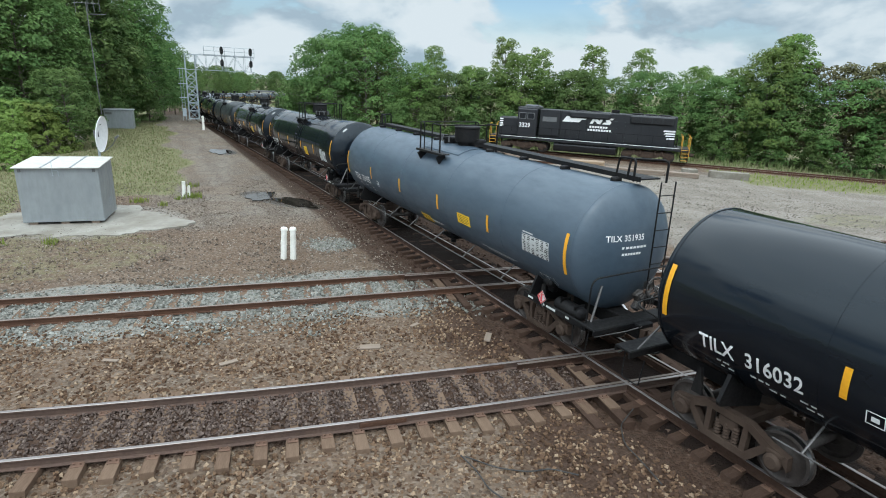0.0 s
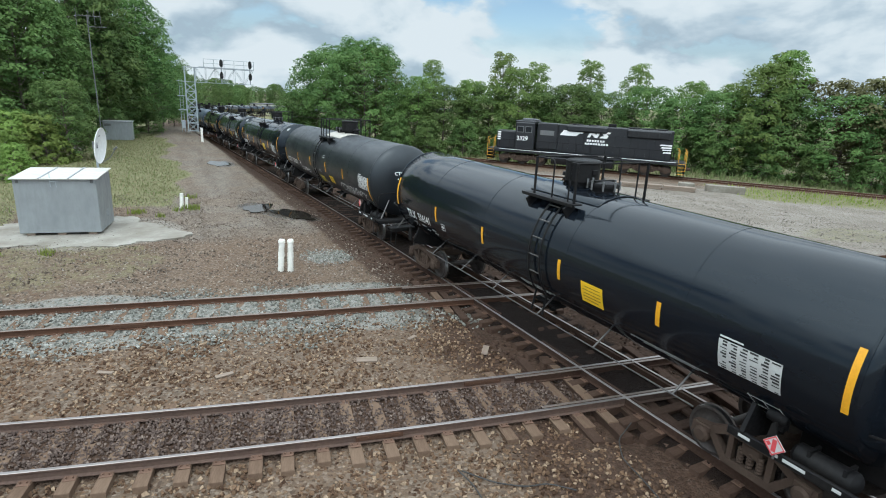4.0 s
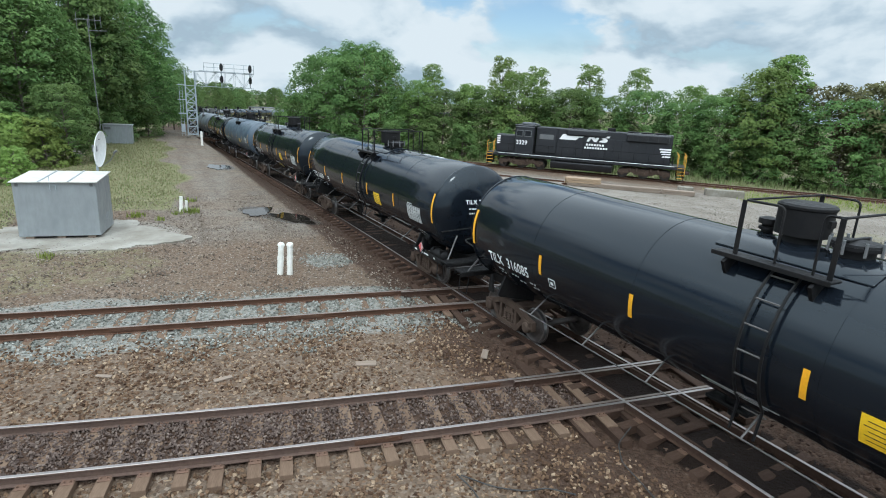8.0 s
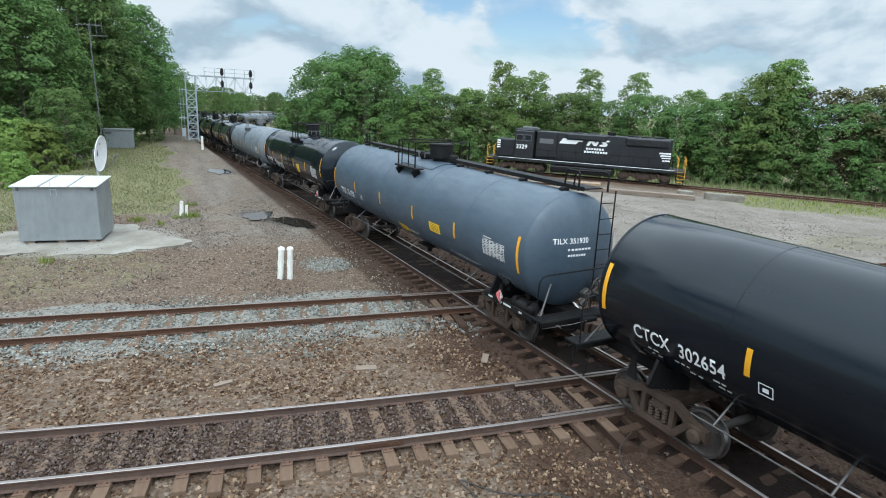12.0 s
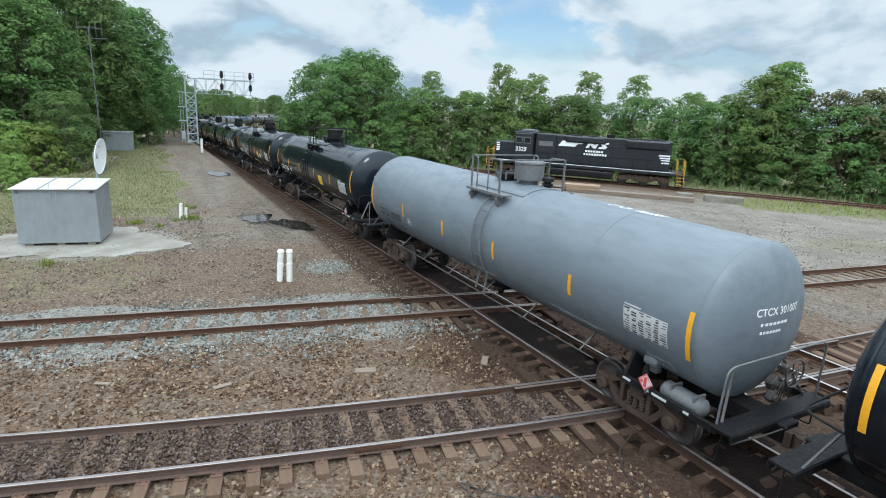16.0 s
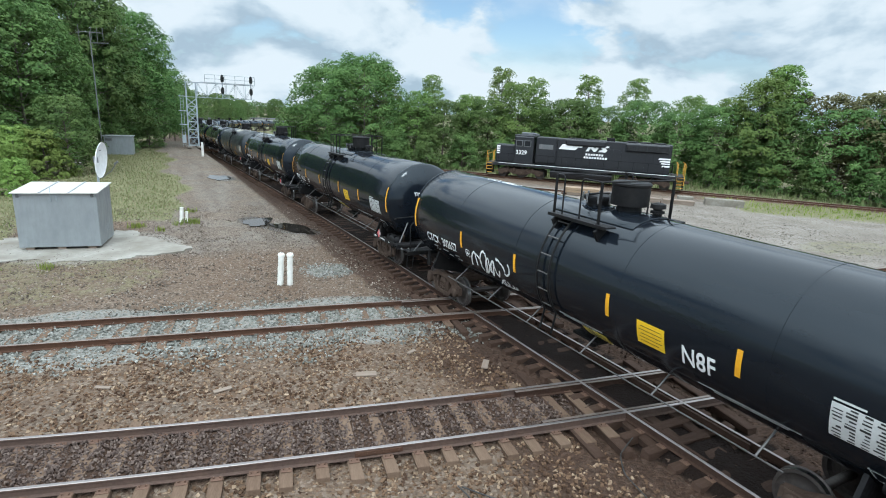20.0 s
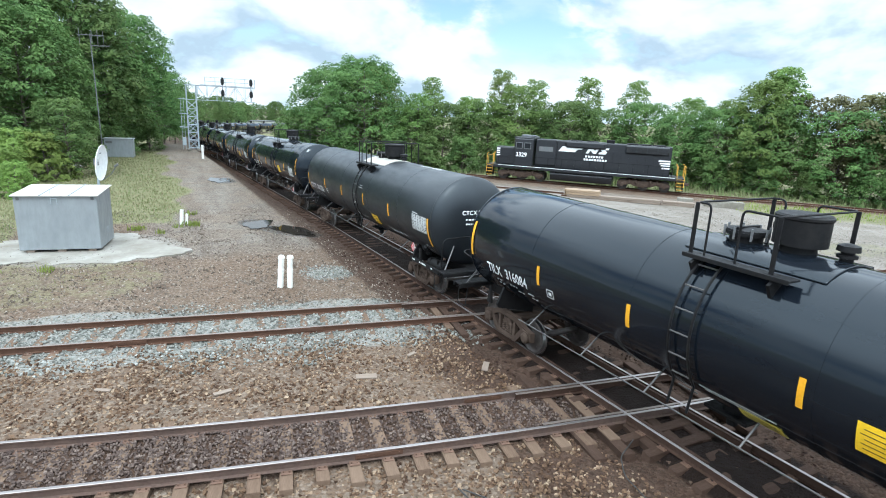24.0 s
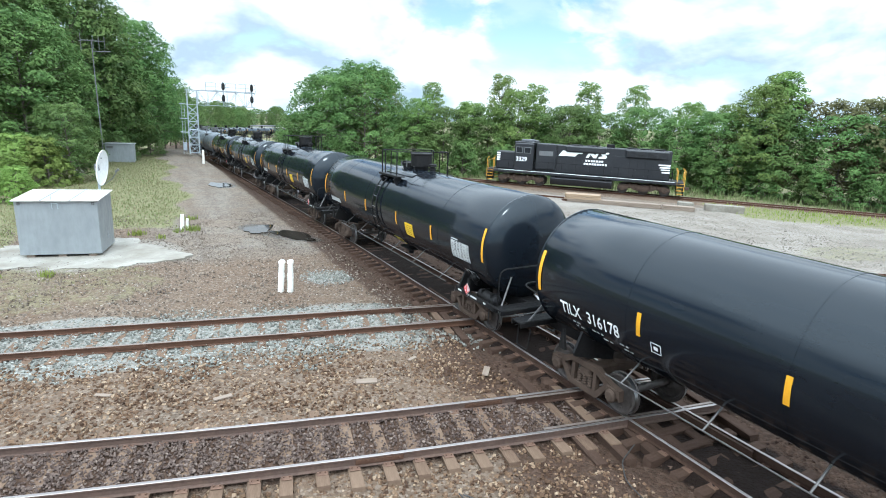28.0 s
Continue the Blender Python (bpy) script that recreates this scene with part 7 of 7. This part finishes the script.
# ---- loose ground cover ----
def stone_cloud(name, places, size_lo, size_hi, mat, seed, label, parent=None):
    """Broken stones, each a small uneven block of its own size and turn, as one object."""
    rng = np.random.default_rng(seed)
    n = len(places)
    base = np.array([[-1, -1, -1], [1, -1, -1], [1, 1, -1], [-1, 1, -1], [-0.7, -0.7, 1], [0.7, -0.7, 1], [0.7, 0.7, 1], [-0.7, 0.7, 1]], float) * 0.5
    v = base[None] * (1 + rng.normal(0, 0.22, (n, 8, 3)))
    s = rng.uniform(size_lo, size_hi, (n, 1, 1)) * np.stack([rng.uniform(0.7, 1.4, n), rng.uniform(0.7, 1.3, n), rng.uniform(0.5, 1.0, n)], -1)[:, None, :]
    v = v * s
    q = rng.normal(size=(n, 4))
    q /= np.linalg.norm(q, axis=1, keepdims=True)
    w, x, y, z = q.T
    R = np.stack([np.stack([1 - 2 * (y * y + z * z), 2 * (x * y - z * w), 2 * (x * z + y * w)], -1),
                  np.stack([2 * (x * y + z * w), 1 - 2 * (x * x + z * z), 2 * (y * z - x * w)], -1),
                  np.stack([2 * (x * z - y * w), 2 * (y * z + x * w), 1 - 2 * (x * x + y * y)], -1)], 1)
    v = np.einsum("nij,nkj->nki", R, v) + places[:, None, :]
    f0 = np.array([[0, 3, 2, 1], [4, 5, 6, 7], [0, 1, 5, 4], [1, 2, 6, 5], [2, 3, 7, 6], [3, 0, 4, 7]])
    f = (f0[None] + 8 * np.arange(n)[:, None, None]).reshape(-1, 4)
    ob = mesh_thing(name, v.reshape(-1, 3).tolist(), f.tolist(), mat, parent)
    return tagged(ob, label, "gravel", kind="stuff")


def stone_material(name, a, b, c):
    mat, nt, p = nodes_of(name)
    geo = nt.nodes.new("ShaderNodeNewGeometry")
    rnd_ = geo.outputs["Random Per Island"]
    col = rgb_mix(nt, span(nt, rnd_, 0, 0.7), a, b)
    col = rgb_mix(nt, span(nt, rnd_, 0.72, 1.0), col, c)
    col = rgb_mix(nt, span(nt, tex_noise(nt, coords(nt), 30, 4, 0.6).outputs["Fac"], 0.35, 0.7, 0, 0.45), col, tuple(v * 0.6 for v in a))
    nt.links.new(col, p.inputs["Base Color"])
    p.inputs["Roughness"].default_value = 0.9
    p.inputs["Specular IOR Level"].default_value = 0.15
    return mat


M["stone_brown"] = stone_material("brown_ballast_stone", (0.048, 0.027, 0.017), (0.160, 0.101, 0.062), (0.32, 0.24, 0.165))
M["stone_pale"] = stone_material("pale_grey_green_ballast_stone", (0.105, 0.104, 0.091), (0.225, 0.224, 0.200), (0.34, 0.336, 0.308))
M["stone_dark"] = stone_material("dark_oily_ballast_stone", (0.062, 0.044, 0.037), (0.118, 0.087, 0.073), (0.20, 0.156, 0.13))
M["stone_light"] = stone_material("pale_loose_stone", (0.105, 0.090, 0.072), (0.180, 0.158, 0.132), (0.30, 0.275, 0.24))
M["stone_rust"] = stone_material("rust_stained_stone", (0.024, 0.013, 0.009), (0.064, 0.039, 0.028), (0.13, 0.092, 0.069))
M["stone_grey"] = stone_material("grey_gravel_stone", (0.068, 0.052, 0.040), (0.165, 0.135, 0.110), (0.34, 0.30, 0.255))


def scatter(n, x0, x1, y0, y1, keep, seed, lift=0.004):
    rng = np.random.default_rng(seed)
    x, y = rng.uniform(x0, x1, n), rng.uniform(y0, y1, n)
    k = keep(x, y, rng.uniform(0, 1, n))
    x, y = x[k], y[k]
    return np.stack([x, y, ground_z(x, y) + lift], -1)


def lay_gravel():
    near = np.vectorize(line_near)
    far = np.vectorize(line_far)

    def off_main(x):
        return np.minimum(np.abs(x - TRAIN_X), np.abs(x - SECOND_X))

    def pale(x, y, u):
        d = np.abs(y - far(x) + 0.25)
        edge = 1.55 + 0.35 * np.sin(x * 0.8) + 0.25 * np.sin(x * 2.3)
        return ((d < edge) | ((d < edge + 0.7) & (u < 0.35))) & (np.abs(x - TRAIN_X) > 0.9)

    stone_cloud("pale_ballast", scatter(15000, -7, 9.2, 11.0, 19.5, pale, 31, 0.012), 0.038, 0.070, M["stone_pale"], 41, "pale grey-green ballast stones round the rails")
    stone_cloud("pale_ballast", scatter(1500, 4.9, 7.1, 19.0, 22.2, lambda x, y, u: np.hypot((x - 6.0), (y - 20.6) / 1.2) < 0.95 * u ** 0.4 + 0.1, 32), 0.04, 0.08, M["stone_pale"], 42, "patch of pale gravel on the lot")
    stone_cloud("dark_ballast", scatter(26000, -6, 8.6, 7.4, 12.4, lambda x, y, u: (np.abs(y - near(x)) < 0.68 + 0.06 * u) & (u < np.where(x < 3.2, 1.0, 0.6)), 33, 0.04), 0.024, 0.048, M["stone_dark"], 43, "dark oily ballast between the rails")
    stone_cloud("brown_ballast", scatter(28000, -7, 9.4, 4.6, 16.0, lambda x, y, u: (np.abs(y - near(x)) > 0.85) & ((y - far(x)) < -1.4 - 0.9 * (u - 0.5)) & (off_main(x) > 1.9), 34, 0.0), 0.03, 0.07, M["stone_brown"], 44, "brown dusty ballast stones between the tracks")
    stone_cloud("brown_ballast", scatter(9000, 5.5, 20.0, 3.5, 30.0, lambda x, y, u: (off_main(x) < 2.2) & (np.abs(x - TRAIN_X) > 0.9) & (u < 0.6), 35, 0.0), 0.04, 0.085, M["stone_rust"], 45, "rust-stained ballast along the main line")
    stone_cloud("grey_gravel", scatter(18000, -7, 8.0, 16.5, 36.0, lambda x, y, u: ((y - far(x)) > 1.6) & (u < 1.15 - 0.02 * y), 36, 0.0), 0.025, 0.06, M["stone_grey"], 46, "loose grey gravel on the open lot")
    stone_cloud("grey_gravel", scatter(9000, 17, 42.0, 7.0, 34.0, lambda x, y, u: (0.755 * x + 0.655 * y < 56) & (y > far(x) - 5) & (y > 6), 37, -0.006), 0.03, 0.07, M["stone_light"], 47, "loose pale gravel beyond the tracks")


def blade_cloud(name, places, h_lo, h_hi, mat, seed, label, width=0.02):
    rng = np.random.default_rng(seed)
    n = len(places)
    a, lean = rng.uniform(0, 6.28, n), rng.uniform(0.05, 0.45, n)
    h = rng.uniform(h_lo, h_hi, n)
    d = np.stack([np.cos(a), np.sin(a), np.zeros(n)], -1)
    s = np.stack([-np.sin(a), np.cos(a), np.zeros(n)], -1) * (width * rng.uniform(0.6, 1.4, n))[:, None]
    up = np.array([0, 0, 1.0])
    p = places - np.array([0, 0, 0.03])
    mid = p + up * (h * 0.6)[:, None] + d * (lean * h * 0.35)[:, None]
    tip = p + up * h[:, None] + d * (lean * h)[:, None]
    v = np.stack([p - s, p + s, mid + s * 0.8, mid - s * 0.8, tip], 1).reshape(-1, 3)
    i = 5 * np.arange(n)
    quads = np.stack([i, i + 1, i + 2, i + 3], -1).tolist()
    tris = np.stack([i + 3, i + 2, i + 4], -1).tolist()
    ob = mesh_thing(name, v.tolist(), quads + tris, mat)
    return tagged(ob, label, "grass", kind="stuff")


M["grass_green"] = leaf_material("green_grass_blades", (0.115, 0.15, 0.055), (0.165, 0.195, 0.08), (0.195, 0.19, 0.10))
M["grass_dry"] = leaf_material("straw_grass_blades", (0.195, 0.175, 0.10), (0.255, 0.225, 0.135), (0.15, 0.15, 0.075))
M["grass_lime"] = leaf_material("bright_grass_blades", (0.170, 0.215, 0.045), (0.240, 0.275, 0.070), (0.14, 0.185, 0.045))


def grow_grass():
    def zone(x, y, u):
        return zone_weights(x, y)["grass"] > 0.25 + 0.75 * u

    blade_cloud("meadow_grass", scatter(42000, -14, 3.0, 21, 78, lambda x, y, u: zone(x, y, u) & (np.hypot((x + 2.4) / 4.4, (y - 27.2) / 3.4) > 1), 51), 0.03, 0.17, M["grass_dry"], 61, "rough green and straw grass beside the lot", 0.018)
    blade_cloud("meadow_grass", scatter(26000, -14, 2.6, 30, 78, zone, 52), 0.04, 0.20, M["grass_green"], 62, "rough green grass beside the lot", 0.018)
    blade_cloud("verge_grass", scatter(26000, 22, 72, 8, 70, lambda x, y, u: zone(x, y, u) & (0.755 * x + 0.655 * y < 59.6) & (0.755 * x + 0.655 * y > 51.5), 53), 0.10, 0.34, M["grass_lime"], 63, "bright green verge grass by the siding", 0.035)
    blade_cloud("verge_grass", scatter(22000, 22, 76, 8, 72, lambda x, y, u: zone(x, y, u) & (0.755 * x + 0.655 * y > 62.4) & (0.755 * x + 0.655 * y < 74), 54), 0.2, 0.9, M["grass_green"], 64, "green undergrowth behind the siding", 0.05)

    def weeds(x, y, u):
        out = np.zeros(len(x), bool)
        for cx, cy, r in ((1.9, 31.3, 0.55), (1.2, 31.0, 0.35), (-0.6, 30.6, 0.5), (2.1, 34.5, 0.4), (-5.3, 24.2, 0.5), (-3.5, 23.9, 0.35), (0.4, 29.5, 0.3)):
            out |= np.hypot(x - cx, y - cy) < r * u ** 0.5
        return out

    blade_cloud("weeds", scatter(40000, -7, 4, 22, 38, weeds, 55), 0.08, 0.34, M["grass_lime"], 65, "bright weeds round the pad and marker", 0.022)


def small_debris():
    rnd = random.Random(77)
    for x, y, l, w, a, mat in ((7.35, 10.95, 0.5, 0.16, 0.9, "timber_old"), (4.35, 11.6, 0.5, 0.20, -0.3, "timber_old"), (1.15, 12.1, 0.4, 0.12, 0.2, "timber_old"),
                               (-1.2, 13.2, 0.35, 0.1, -0.5, "timber_old"), (5.9, 12.35, 0.3, 0.1, 0.4, "timber_old")):
        b = tagged(new("board"), "short weathered board lying on the ballast", "board", "scraps of wood")
        b.matrix_basis = Matrix.Translation((x, y, float(ground_z(x, y)) + 0.035)) @ Matrix.Rotation(a, 4, "Z") @ Matrix.Rotation(0.06, 4, "X")
        bm = fresh()
        put_box(bm, (0, 0, 0), (l, w, 0.035), bevel=0.006)
        part("plank", bm, M[mat], b, smooth=False)
    for pts in ([(4.35, 7.05), (4.4, 6.6), (4.35, 6.1), (4.55, 5.6), (4.5, 5.0)], [(4.4, 7.0), (4.75, 6.5), (5.2, 6.2), (5.6, 6.15), (5.95, 5.8)],
                [(8.35, 6.9), (7.7, 6.6), (7.3, 6.1), (7.2, 5.6), (7.05, 5.0)]):
        c = tagged(new("cable"), "thin dark bond cable on the ballast", "cable", "rail bond cables")
        bm = fresh()
        put_pipe(bm, rounded([(x, y, -0.15 + 0.02 * math.sin(3 * x)) for x, y in pts], 0.15, 3), 0.013)
        part("cord", bm, M["rubber"], c)


lay_gravel()
grow_grass()
small_debris()


# ---- ties, one by one ----
def lay_all_ties():
    rnd = random.Random(12)
    t1, t2, t3, t4, t5 = TRACKS
    lay_ties(t1, [Vector((TRAIN_X, y)) for y in (2.0, 62.0)], M["tie_dark"], 0.56, rnd, top=-0.174, z_at=lambda p: -float(drop(p.y)))
    lay_ties(t2, [Vector((SECOND_X, y)) for y in (2.0, 22.0)], M["tie_dark"], 0.56, rnd, top=-0.182, z_at=lambda p: -float(drop(p.y)))
    lay_ties(t3, crossing_pts(line_near, -7, 8.4, 14), M["tie"], 0.58, rnd, top=-0.174)
    lay_ties(t3, crossing_pts(line_near, 16.6, 22, 6), M["tie"], 0.58, rnd, top=-0.168)
    lay_ties(t4, crossing_pts(line_far, -7, 8.2, 14), M["tie"], 0.60, rnd, top=-0.178)
    lay_ties(t4, crossing_pts(line_far, 16.6, 32, 10), M["tie"], 0.60, rnd, top=-0.178, plates=False)
    way = Vector((math.cos(LOCO_TURN), math.sin(LOCO_TURN)))
    lay_ties(t5, [LOCO_AT + way * -22, LOCO_AT + way * 34], M["tie"], 0.62, rnd, top=-0.18, plates=False, z_at=lambda p: LOCO_Z)
    # long timbers under the crossings
    for line in (line_near, line_far):
        for c in (TRAIN_X, SECOND_X):
            base = None
            for k in range(7):
                x = c - 1.9 + k * 0.63
                bm_y = line(x)
                m = Matrix.Translation((x, bm_y, -0.190)) @ Matrix.Rotation(math.atan(-0.18) + math.pi / 2, 4, "Z")
                if base is None:
                    base = tie_block("crossing_timber", M["tie_dark"], 3.6)
                    base.matrix_basis, base.parent = m, t3 if line is line_near else t4
                else:
                    alike(base, m, t3 if line is line_near else t4)


lay_all_ties()


# ---- what moves ----
# how far the train runs ahead of its even pace as the slack in its couplers plays
SLACK_AT = [0, 1, 2, 3, 4, 5, 6, 7, 8, 9, 10, 11, 12, 13, 14, 15, 16, 17, 18, 19, 20, 21, 22, 23, 24, 25, 27, 28]
SLACK = [0.0, 0.08, 0.0, -0.18, 0.0, 0.0, 0.07, 0.0, 0.15, 0.03, 0.10, 0.0, -0.10, 0.0, 0.03, 0.12, 0.03, 0.07, -0.28, -0.12, 0.08, 0.10,
         0.05, 0.05, 0.12, 0.0, 0.0, 0.08]


def travelled(t):
    """Metres that the train has gone after t seconds."""
    slack = float(np.interp(t, SLACK_AT, SLACK))
    return 10.554 * t - 0.01308 * t * t + slack


def car_pose(s):
    a, _ = on_line(s + 6.3)
    b, _ = on_line(s - 6.3)
    c, d = (a + b) / 2, a - b
    za, zb = float(drop(a.y)), float(drop(b.y))
    return Matrix.Translation((c.x, c.y, -(za + zb) / 2)) @ Matrix.Rotation(-math.atan2(d.x, d.y), 4, "Z") @ Matrix.Rotation(-math.atan2(za - zb, 12.6), 4, "X")


def motions():
    times = [float(t) for t in range(29)]
    for k, car in enumerate(CARS):
        walk(car, [(t, car_pose(START[k] - travelled(t))) for t in times])
    turns = [i / 15 for i in range(421)]
    rolling = [travelled(t) / 0.457 for t in turns]
    for k, car in enumerate(CARS):
        if k > 22:
            continue
        for truck in car.children:
            if not truck.name.startswith("truck"):
                continue
            for w in truck.children:
                if w.name.startswith("wheelset"):
                    loc = w.location.copy()
                    walk(w, [(t, Matrix.Translation(loc) @ Matrix.Rotation(a, 4, "X")) for t, a in zip(turns, rolling)])


motions()
